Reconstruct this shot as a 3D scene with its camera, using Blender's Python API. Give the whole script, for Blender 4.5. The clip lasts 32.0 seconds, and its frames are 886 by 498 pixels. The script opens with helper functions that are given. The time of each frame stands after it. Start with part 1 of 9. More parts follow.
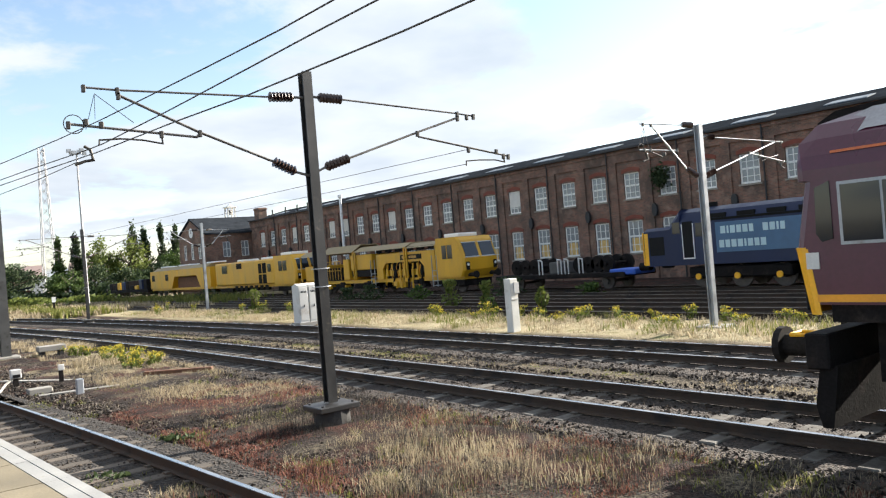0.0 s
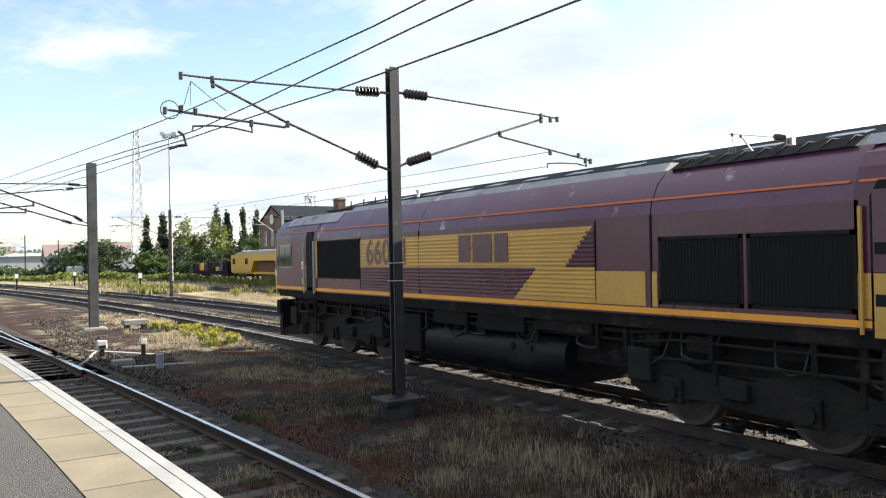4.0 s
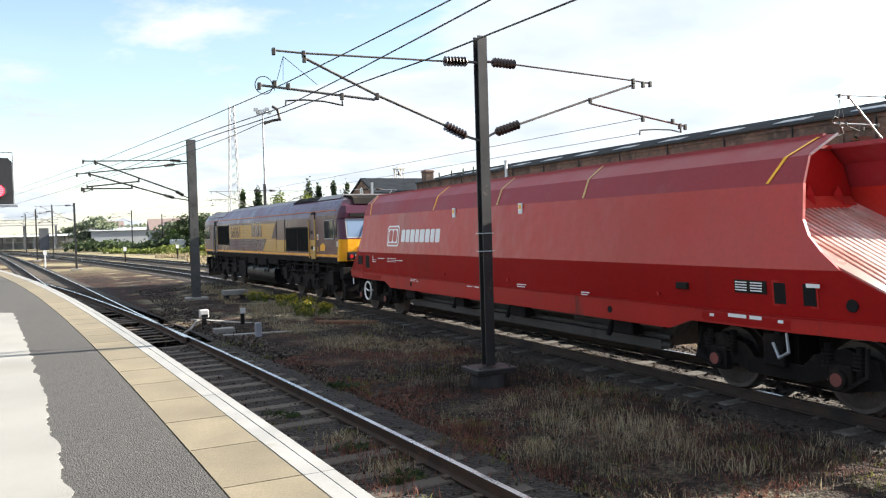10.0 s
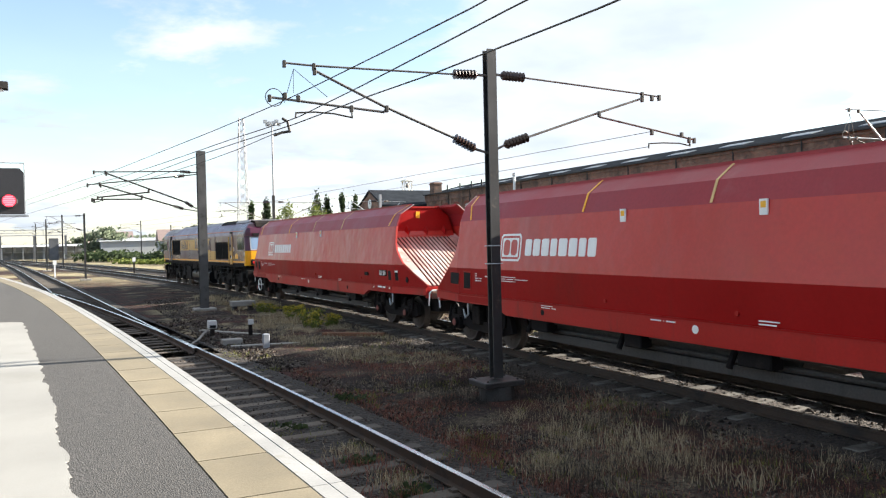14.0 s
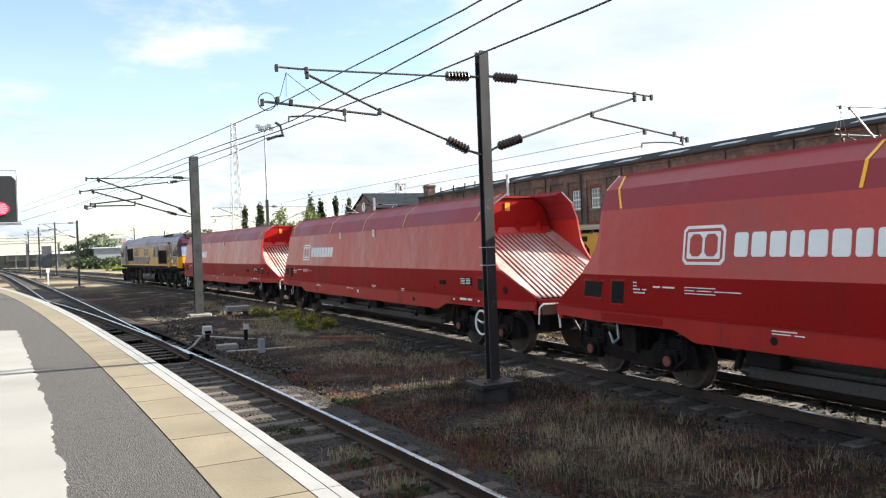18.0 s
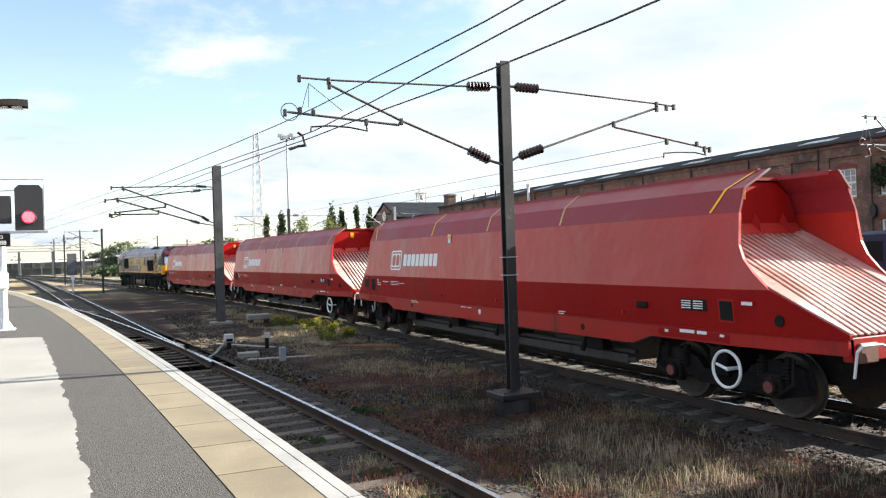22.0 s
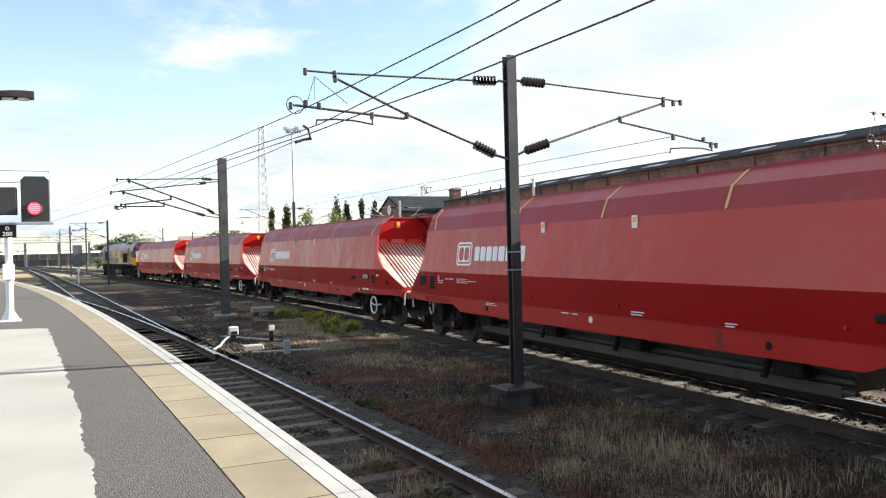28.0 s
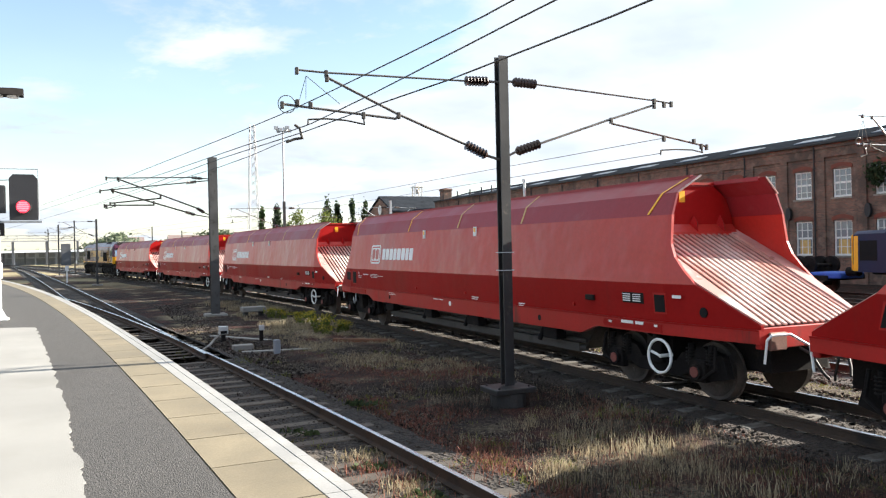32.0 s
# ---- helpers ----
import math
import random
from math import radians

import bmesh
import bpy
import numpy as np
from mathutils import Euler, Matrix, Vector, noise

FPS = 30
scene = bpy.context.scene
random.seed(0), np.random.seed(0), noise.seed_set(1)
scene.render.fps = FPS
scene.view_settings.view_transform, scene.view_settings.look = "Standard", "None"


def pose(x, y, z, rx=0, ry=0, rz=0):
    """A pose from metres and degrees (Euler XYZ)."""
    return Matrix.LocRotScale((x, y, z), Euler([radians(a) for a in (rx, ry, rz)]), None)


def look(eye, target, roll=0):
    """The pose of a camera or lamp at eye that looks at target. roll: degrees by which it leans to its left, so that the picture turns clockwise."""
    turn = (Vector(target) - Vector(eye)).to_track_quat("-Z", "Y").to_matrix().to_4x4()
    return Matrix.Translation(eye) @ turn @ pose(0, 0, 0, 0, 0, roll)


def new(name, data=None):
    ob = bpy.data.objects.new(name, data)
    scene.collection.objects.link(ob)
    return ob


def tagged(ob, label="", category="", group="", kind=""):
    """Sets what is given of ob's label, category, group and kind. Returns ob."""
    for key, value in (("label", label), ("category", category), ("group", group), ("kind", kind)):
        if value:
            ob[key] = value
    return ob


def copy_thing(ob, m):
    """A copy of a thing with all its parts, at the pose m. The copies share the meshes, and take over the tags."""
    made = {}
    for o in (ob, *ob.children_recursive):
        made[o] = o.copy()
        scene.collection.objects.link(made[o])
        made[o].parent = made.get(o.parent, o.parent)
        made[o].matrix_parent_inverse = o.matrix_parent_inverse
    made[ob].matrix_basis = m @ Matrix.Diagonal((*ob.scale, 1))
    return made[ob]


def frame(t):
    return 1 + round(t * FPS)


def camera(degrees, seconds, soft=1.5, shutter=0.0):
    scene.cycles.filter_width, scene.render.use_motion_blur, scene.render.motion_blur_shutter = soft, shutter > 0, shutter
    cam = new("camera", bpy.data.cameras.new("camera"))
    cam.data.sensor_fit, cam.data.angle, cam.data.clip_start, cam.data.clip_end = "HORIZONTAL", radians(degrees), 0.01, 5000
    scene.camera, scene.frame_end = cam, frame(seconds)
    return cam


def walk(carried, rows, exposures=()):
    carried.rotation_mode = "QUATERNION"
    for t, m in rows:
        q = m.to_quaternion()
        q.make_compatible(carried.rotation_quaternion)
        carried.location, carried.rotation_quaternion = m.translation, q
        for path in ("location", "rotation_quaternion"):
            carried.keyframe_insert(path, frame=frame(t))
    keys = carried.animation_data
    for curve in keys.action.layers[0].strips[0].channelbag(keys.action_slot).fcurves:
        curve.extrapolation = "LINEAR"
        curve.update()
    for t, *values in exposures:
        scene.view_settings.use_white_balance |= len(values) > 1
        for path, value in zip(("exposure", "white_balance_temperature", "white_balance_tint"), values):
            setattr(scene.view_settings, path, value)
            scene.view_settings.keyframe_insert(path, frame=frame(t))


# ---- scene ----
cam = camera(59.0, 32.0, soft=1.2)
PATH = [
    (0.0, 0.049, -0.029, 2.485, 90.30, 4.68, -38.00),
    (0.5, 0.049, -0.028, 2.490, 90.28, 4.67, -38.23),
    (1.0, 0.051, -0.023, 2.496, 90.28, 3.22, -38.39),
    (1.5, 0.044, -0.021, 2.501, 90.36, 1.97, -38.12),
    (2.0, 0.039, -0.016, 2.504, 90.43, 1.62, -37.14),
    (2.5, 0.034, -0.016, 2.506, 90.31, 1.30, -35.83),
    (3.0, 0.034, -0.016, 2.508, 90.22, 0.65, -34.93),
    (3.5, 0.031, -0.016, 2.509, 90.29, 0.98, -34.64),
    (4.0, 0.026, -0.013, 2.509, 90.44, 1.19, -32.61),
    (4.5, 0.022, -0.010, 2.511, 90.39, 1.26, -31.37),
    (6.5, 0.012, -0.016, 2.508, 90.16, 1.84, -28.32),
    (7.0, 0.010, -0.018, 2.508, 90.12, 1.62, -27.76),
    (7.5, 0.009, -0.014, 2.508, 90.16, 1.43, -27.33),
    (8.0, 0.007, -0.018, 2.506, 90.33, 1.60, -27.01),
    (8.5, 0.010, -0.010, 2.503, 90.22, 1.87, -26.88),
    (9.0, 0.011, -0.007, 2.501, 88.98, 1.63, -26.64),
    (9.5, 0.012, 0.000, 2.497, 88.63, 1.51, -26.38),
    (10.0, 0.011, 0.001, 2.496, 88.49, 1.63, -26.18),
    (10.5, 0.015, 0.005, 2.497, 88.26, 1.72, -25.80),
    (11.0, 0.012, -0.001, 2.500, 88.18, 1.61, -25.76),
    (11.5, 0.008, -0.003, 2.500, 88.12, 1.64, -25.45),
    (12.0, 0.007, -0.004, 2.500, 88.27, 1.51, -25.37),
    (12.5, 0.006, -0.008, 2.497, 88.51, 1.69, -25.51),
    (13.0, 0.004, -0.010, 2.495, 88.81, 1.50, -25.50),
    (13.5, -0.000, -0.008, 2.495, 89.14, 1.38, -25.59),
    (14.0, -0.001, 0.002, 2.496, 89.40, 1.32, -25.61),
    (14.5, -0.000, 0.005, 2.497, 89.70, 1.35, -25.77),
    (16.5, 0.005, 0.032, 2.491, 90.17, 1.30, -26.54),
    (17.0, 0.001, 0.024, 2.490, 89.88, 1.82, -26.52),
    (17.5, -0.004, 0.019, 2.492, 89.68, 1.95, -26.37),
    (18.0, -0.008, 0.010, 2.492, 89.56, 2.09, -26.03),
    (18.5, -0.010, 0.011, 2.498, 89.55, 1.84, -25.58),
    (19.0, -0.015, 0.009, 2.497, 89.59, 1.94, -25.23),
    (19.5, -0.018, 0.009, 2.499, 89.70, 1.95, -25.05),
    (20.0, -0.022, 0.005, 2.495, 89.76, 1.99, -24.84),
    (20.5, -0.017, 0.005, 2.495, 89.78, 1.73, -24.79),
    (21.0, -0.018, 0.005, 2.495, 89.99, 1.71, -24.81),
    (21.5, -0.018, 0.005, 2.497, 90.21, 1.81, -24.74),
    (22.0, -0.018, 0.004, 2.501, 90.28, 1.86, -24.55),
    (22.5, -0.018, -0.001, 2.503, 90.39, 2.13, -24.35),
    (23.0, -0.016, -0.001, 2.500, 90.42, 2.02, -24.17),
    (23.5, -0.019, -0.008, 2.498, 90.41, 2.03, -24.01),
    (24.0, -0.018, -0.005, 2.497, 90.30, 1.95, -23.79),
    (24.5, -0.019, -0.001, 2.499, 90.31, 1.75, -23.73),
    (25.0, -0.019, 0.004, 2.502, 90.17, 1.88, -23.79),
    (25.5, -0.022, 0.006, 2.503, 90.05, 1.80, -23.79),
    (27.5, -0.012, 0.017, 2.504, 89.84, 1.56, -24.05),
    (28.0, -0.013, 0.018, 2.504, 89.86, 1.46, -24.20),
    (28.5, -0.014, 0.018, 2.505, 89.97, 1.36, -24.55),
    (29.0, -0.018, 0.020, 2.502, 90.04, 1.40, -24.84),
    (29.5, -0.021, 0.019, 2.502, 90.06, 1.39, -25.02),
    (30.0, -0.025, 0.016, 2.503, 90.03, 1.27, -25.11),
    (30.5, -0.026, 0.012, 2.505, 90.02, 1.32, -25.16),
    (31.0, -0.028, 0.010, 2.505, 90.01, 1.33, -25.09),
    (31.5, -0.027, 0.016, 2.505, 89.93, 1.39, -25.03),
    (32.0, -0.025, 0.020, 2.504, 89.86, 1.22, -24.90),
]
EXPOSURE = 2.02
walk(cam, [(t, pose(*p)) for t, *p in PATH], [(0.0, EXPOSURE - 0.10), (1.0, EXPOSURE - 0.24), (2.0, EXPOSURE - 0.08), (3.2, EXPOSURE), (32.0, EXPOSURE + 0.03)])

# ---- sky and sun ----
SUN_DIR = Vector((1.0, -0.12, 0.40)).normalized()
SUN_EL = math.asin(SUN_DIR.z)
SUN_ROT = math.atan2(SUN_DIR.x, SUN_DIR.y)

world = bpy.data.worlds.new("sky")
scene.world = world
world.use_nodes = True


def build_sky():
    nt = world.node_tree
    nt.nodes.clear()
    n, lk = nt.nodes.new, nt.links.new
    out, bg = n("ShaderNodeOutputWorld"), n("ShaderNodeBackground")
    sky = n("ShaderNodeTexSky")
    sky.sky_type = "NISHITA"
    sky.sun_disc = False
    sky.sun_elevation, sky.sun_rotation = SUN_EL, SUN_ROT
    sky.air_density, sky.dust_density, sky.ozone_density = 1.0, 0.6, 2.0
    co = n("ShaderNodeTexCoord")
    sep = n("ShaderNodeSeparateXYZ")
    lk(co.outputs["Generated"], sep.inputs[0])
    # clouds lie on a flat layer: divide the direction by its height
    hgt = n("ShaderNodeMath")
    hgt.operation = "MAXIMUM"
    hgt.inputs[1].default_value = 0.0
    lk(sep.outputs["Z"], hgt.inputs[0])
    add = n("ShaderNodeMath")
    add.operation = "ADD"
    add.inputs[1].default_value = 0.16
    lk(hgt.outputs[0], add.inputs[0])
    div = n("ShaderNodeVectorMath")
    div.operation = "DIVIDE"
    lk(co.outputs["Generated"], div.inputs[0])
    lk(add.outputs[0], div.inputs[1])
    cloud = n("ShaderNodeTexNoise")
    cloud.inputs["Scale"].default_value = 0.75
    cloud.inputs["Detail"].default_value = 9.0
    cloud.inputs["Roughness"].default_value = 0.58
    cloud.inputs["Distortion"].default_value = 0.25
    mp = n("ShaderNodeMapping")
    mp.inputs["Location"].default_value = CLOUD_SHIFT
    lk(div.outputs[0], mp.inputs[0])
    lk(mp.outputs[0], cloud.inputs["Vector"])
    ramp = n("ShaderNodeMapRange")
    ramp.interpolation_type = "SMOOTHSTEP"
    ramp.inputs["From Min"].default_value = 0.46
    ramp.inputs["From Max"].default_value = 0.56
    lk(cloud.outputs["Fac"], ramp.inputs["Value"])
    # shaded undersides
    cl2 = n("ShaderNodeTexNoise")
    cl2.inputs["Scale"].default_value = 2.2
    cl2.inputs["Detail"].default_value = 5.0
    lk(mp.outputs[0], cl2.inputs["Vector"])
    shade = n("ShaderNodeMix")
    shade.data_type = "RGBA"
    shade.inputs["A"].default_value = (7.4, 8.9, 10.8, 1)
    shade.inputs["B"].default_value = (16.2, 16.8, 17.4, 1)
    lk(cl2.outputs["Fac"], shade.inputs["Factor"])
    # clouds glow towards the sun and are greyer away from it
    dot = n("ShaderNodeVectorMath")
    dot.operation = "DOT_PRODUCT"
    dot.inputs[1].default_value = SUN_DIR
    lk(co.outputs["Generated"], dot.inputs[0])
    glow = n("ShaderNodeMapRange")
    for k, v in (("From Min", -0.6), ("From Max", 0.8), ("To Min", 0.335), ("To Max", 0.425)):
        glow.inputs[k].default_value = v
    lk(dot.outputs["Value"], glow.inputs["Value"])
    lit = n("ShaderNodeVectorMath")
    lit.operation = "SCALE"
    lk(shade.outputs["Result"], lit.inputs[0])
    lk(glow.outputs[0], lit.inputs["Scale"])
    # a thin veil everywhere, thicker towards the horizon
    veil = n("ShaderNodeMapRange")
    veil.inputs["From Min"].default_value = 0.0
    veil.inputs["From Max"].default_value = 0.28
    veil.inputs["To Min"].default_value = 0.42
    veil.inputs["To Max"].default_value = 0.05
    lk(hgt.outputs[0], veil.inputs["Value"])
    mx = n("ShaderNodeMath")
    mx.operation = "MAXIMUM"
    lk(ramp.outputs[0], mx.inputs[0])
    lk(veil.outputs[0], mx.inputs[1])
    mix = n("ShaderNodeMix")
    mix.data_type = "RGBA"
    lk(mx.outputs[0], mix.inputs["Factor"])
    blue = n("ShaderNodeVectorMath")
    blue.operation = "MULTIPLY"
    blue.inputs[1].default_value = SKY_TINT
    lk(sky.outputs[0], blue.inputs[0])
    lk(blue.outputs[0], mix.inputs["A"])
    lk(lit.outputs[0], mix.inputs["B"])
    lk(mix.outputs["Result"], bg.inputs["Color"])
    bg.inputs["Strength"].default_value = SKY_STRENGTH
    lk(bg.outputs[0], out.inputs["Surface"])


CLOUD_SHIFT = (0.35, 1.3, 0.0)
SKY_TINT = (1.62, 1.52, 1.43)
SKY_STRENGTH = 0.05
build_sky()

sun = new("sun", bpy.data.lights.new("sun", "SUN"))
sun.data.energy, sun.data.angle, sun.data.color = 5.0, radians(0.6), (1.0, 0.93, 0.82)
sun.matrix_world = look(SUN_DIR * 60, (0, 0, 0))


# ---- materials ----
def mat(name, color, rough=0.6, metal=0.0, var=0.25, scale=3.0, fine=40.0, bump=0.15, dist=0.004, tint=None, tint_amt=0.0,
        tint_scale=1.2, spec=0.5, coat=0.0, emit=None, rand=0.0, streak=False):
    """Paint, metal, stone: colour varied at two scales, wear of a second colour, fine relief."""
    m = bpy.data.materials.new(name)
    m.use_nodes = True
    nt = m.node_tree
    b = nt.nodes["Principled BSDF"]
    n, lk = nt.nodes.new, nt.links.new
    co = n("ShaderNodeTexCoord")
    mp = n("ShaderNodeMapping")
    mp.inputs["Scale"].default_value = (1, 1, 0.18) if streak else (1, 1, 1)
    lk(co.outputs["Object"], mp.inputs[0])
    big, small = n("ShaderNodeTexNoise"), n("ShaderNodeTexNoise")
    big.inputs["Scale"].default_value, big.inputs["Detail"].default_value = scale, 5
    small.inputs["Scale"].default_value, small.inputs["Detail"].default_value = fine, 3
    lk(mp.outputs[0], big.inputs["Vector"])
    lk(co.outputs["Object"], small.inputs["Vector"])
    mr = n("ShaderNodeMapRange")
    mr.inputs["From Min"].default_value, mr.inputs["From Max"].default_value = 0.25, 0.75
    mr.inputs["To Min"].default_value, mr.inputs["To Max"].default_value = 1 - var, 1 + var
    lk(big.outputs["Fac"], mr.inputs["Value"])
    mr2 = n("ShaderNodeMapRange")
    mr2.inputs["From Min"].default_value, mr2.inputs["From Max"].default_value = 0.25, 0.75
    mr2.inputs["To Min"].default_value, mr2.inputs["To Max"].default_value = 1 - var * 0.6, 1 + var * 0.6
    lk(small.outputs["Fac"], mr2.inputs["Value"])
    mul = n("ShaderNodeMath")
    mul.operation = "MULTIPLY"
    lk(mr.outputs[0], mul.inputs[0])
    lk(mr2.outputs[0], mul.inputs[1])
    last = mul.outputs[0]
    if rand:
        oi = n("ShaderNodeObjectInfo")
        mr3 = n("ShaderNodeMapRange")
        mr3.inputs["To Min"].default_value, mr3.inputs["To Max"].default_value = 1 - rand, 1 + rand
        lk(oi.outputs["Random"], mr3.inputs["Value"])
        mul3 = n("ShaderNodeMath")
        mul3.operation = "MULTIPLY"
        lk(last, mul3.inputs[0])
        lk(mr3.outputs[0], mul3.inputs[1])
        last = mul3.outputs[0]
    base = n("ShaderNodeMix")
    base.data_type = "RGBA"
    base.inputs["A"].default_value = (*color, 1)
    base.inputs["B"].default_value = (*(tint or color), 1)
    base.inputs["Factor"].default_value = 0.0
    if tint:
        w = n("ShaderNodeTexNoise")
        w.inputs["Scale"].default_value, w.inputs["Detail"].default_value, w.inputs["Roughness"].default_value = tint_scale, 7, 0.62
        lk(mp.outputs[0], w.inputs["Vector"])
        wr = n("ShaderNodeMapRange")
        wr.interpolation_type = "SMOOTHSTEP"
        wr.inputs["From Min"].default_value = 0.72 - 0.45 * tint_amt
        wr.inputs["From Max"].default_value = 0.84 - 0.35 * tint_amt
        lk(w.outputs["Fac"], wr.inputs["Value"])
        lk(wr.outputs[0], base.inputs["Factor"])
    vm = n("ShaderNodeVectorMath")
    vm.operation = "SCALE"
    lk(base.outputs["Result"], vm.inputs[0])
    lk(last, vm.inputs["Scale"])
    lk(vm.outputs[0], b.inputs["Base Color"])
    rr = n("ShaderNodeMapRange")
    rr.inputs["From Min"].default_value, rr.inputs["From Max"].default_value = 0.25, 0.75
    rr.inputs["To Min"].default_value, rr.inputs["To Max"].default_value = max(0.03, rough - 0.12), min(1.0, rough + 0.12)
    lk(big.outputs["Fac"], rr.inputs["Value"])
    lk(rr.outputs[0], b.inputs["Roughness"])
    b.inputs["Metallic"].default_value = metal
    b.inputs["Specular IOR Level"].default_value = spec
    b.inputs["Coat Weight"].default_value = coat
    b.inputs["Coat Roughness"].default_value = 0.15
    if bump:
        bp = n("ShaderNodeBump")
        bp.inputs["Strength"].default_value, bp.inputs["Distance"].default_value = bump, dist
        lk(small.outputs["Fac"], bp.inputs["Height"])
        lk(bp.outputs[0], b.inputs["Normal"])
    if emit:
        b.inputs["Emission Color"].default_value = (*emit[:3], 1)
        b.inputs["Emission Strength"].default_value = emit[3]
    return m


def glass_mat(name, color=(0.02, 0.025, 0.03), rough=0.06):
    m = bpy.data.materials.new(name)
    m.use_nodes = True
    b = m.node_tree.nodes["Principled BSDF"]
    b.inputs["Base Color"].default_value = (*color, 1)
    b.inputs["Roughness"].default_value = rough
    b.inputs["Specular IOR Level"].default_value = 0.5
    return m


def leaf_mat(name, a, c, rough=0.7):
    m = bpy.data.materials.new(name)
    m.use_nodes = True
    nt = m.node_tree
    b = nt.nodes["Principled BSDF"]
    g = nt.nodes.new("ShaderNodeNewGeometry")
    mx = nt.nodes.new("ShaderNodeMix")
    mx.data_type = "RGBA"
    mx.inputs["A"].default_value, mx.inputs["B"].default_value = (*a, 1), (*c, 1)
    nt.links.new(g.outputs["Random Per Island"], mx.inputs["Factor"])
    nt.links.new(mx.outputs["Result"], b.inputs["Base Color"])
    b.inputs["Roughness"].default_value = rough
    b.inputs["Specular IOR Level"].default_value = 0.25
    tr = nt.nodes.new("ShaderNodeBsdfTranslucent")
    nt.links.new(mx.outputs["Result"], tr.inputs["Color"])
    ms = nt.nodes.new("ShaderNodeMixShader")
    ms.inputs[0].default_value = 0.35
    nt.links.new(b.outputs[0], ms.inputs[1])
    nt.links.new(tr.outputs[0], ms.inputs[2])
    nt.links.new(ms.outputs[0], nt.nodes["Material Output"].inputs["Surface"])
    return m


M = {}
M["steel_dark"] = mat("mast_paint", (0.035, 0.035, 0.036), 0.5, 0.3, 0.35, 2.0, 60, 0.2, tint=(0.12, 0.1, 0.08), tint_amt=0.35, tint_scale=3)
M["steel_mid"] = mat("weathered_mast_paint", (0.077, 0.077, 0.0756), 0.55, 0.3, 0.3, 2.0, 60, 0.2, tint=(0.042, 0.0385, 0.035), tint_amt=0.4, tint_scale=3)
M["steel_grey"] = mat("galvanised_steel", (0.34, 0.36, 0.38), 0.5, 0.5, 0.25, 2.5, 50, 0.15, tint=(0.2, 0.17, 0.14), tint_amt=0.3)
M["wire"] = mat("copper_wire", (0.06, 0.055, 0.05), 0.5, 0.6, 0.1)
M["insulator"] = mat("brown_porcelain", (0.05, 0.03, 0.025), 0.25, 0, 0.2)
M["tube_grey"] = mat("weathered_tube", (0.16, 0.15, 0.14), 0.55, 0.5, 0.3, 4, 50)
M["rail_side"] = mat("rusty_rail", (0.0465, 0.031, 0.0217), 0.85, 0.1, 0.35, 3, 50, 0.4, tint=(0.0186, 0.0155, 0.01364), tint_amt=0.5)
M["rail_top"] = mat("polished_railhead", (0.60, 0.59, 0.58), 0.26, 1.0, 0.15, 1.5, 30, 0.05)
M["rail_top_rust"] = mat("dull_railhead", (0.20, 0.17, 0.15), 0.5, 0.7, 0.3, 1.5, 30, 0.1)
M["sleeper"] = mat("concrete_sleeper", (0.118, 0.112, 0.101), 0.9, 0, 0.35, 2.5, 40, 0.5, 0.008, tint=(0.0488, 0.0404, 0.0328), tint_amt=0.7, tint_scale=2.5, rand=0.25)
M["timber"] = mat("weathered_timber", (0.075, 0.062, 0.05), 0.9, 0, 0.4, 2.5, 40, 0.5, 0.01, rand=0.3)
M["stone"] = leaf_mat("ballast_stone", (0.008, 0.0064, 0.0056), (0.12, 0.0976, 0.08), 0.95)
M["stone_pale"] = leaf_mat("weathered_grit", (0.016, 0.0128, 0.0112), (0.216, 0.188, 0.164), 0.95)
M["concrete"] = mat("concrete", (0.24, 0.23, 0.21), 0.9, 0, 0.25, 2, 50, 0.4, 0.005, tint=(0.16, 0.15, 0.13), tint_amt=0.4)
M["concrete_pale"] = mat("pale_concrete", (0.62, 0.61, 0.57), 0.85, 0, 0.15, 2, 60, 0.3, 0.003, tint=(0.45, 0.43, 0.39), tint_amt=0.35, tint_scale=3)
M["slab"] = mat("buff_paving_slab", (0.175, 0.146, 0.0961), 0.85, 0, 0.22, 1.6, 70, 0.5, 0.003, tint=(0.166, 0.137, 0.0911), tint_amt=0.3, tint_scale=5, rand=0.07)
M["white_line"] = mat("white_edge_paint", (0.275, 0.272, 0.262), 0.75, 0, 0.14, 3, 60, 0.3, 0.003, tint=(0.23, 0.221, 0.198), tint_amt=0.3, tint_scale=6)
M["resurf"] = mat("pale_resurfacing", (0.243, 0.237, 0.22), 0.95, 0, 0.13, 0.8, 130, 0.6, 0.004, tint=(0.227, 0.221, 0.202), tint_amt=0.4, tint_scale=0.9)
M["brick_dark"] = mat("platform_brick", (0.16, 0.10, 0.08), 0.9, 0, 0.3, 3, 30, 0.5)
M["black"] = mat("black_enamel", (0.008, 0.008, 0.009), 0.7, 0, 0.2, spec=0.2)
M["under"] = mat("grimy_underframe", (0.01116, 0.00961, 0.00961), 0.8, 0.0, 0.5, 3, 30, 0.5, 0.006, tint=(0.02604, 0.02046, 0.01736), tint_amt=0.45, tint_scale=2, spec=0.12)
M["under_grey"] = mat("grey_bogie_paint", (0.0198, 0.01716, 0.01584), 0.8, 0.0, 0.45, 3, 30, 0.4, 0.005, tint=(0.0198, 0.01716, 0.01452), tint_amt=0.5, tint_scale=2, spec=0.12)
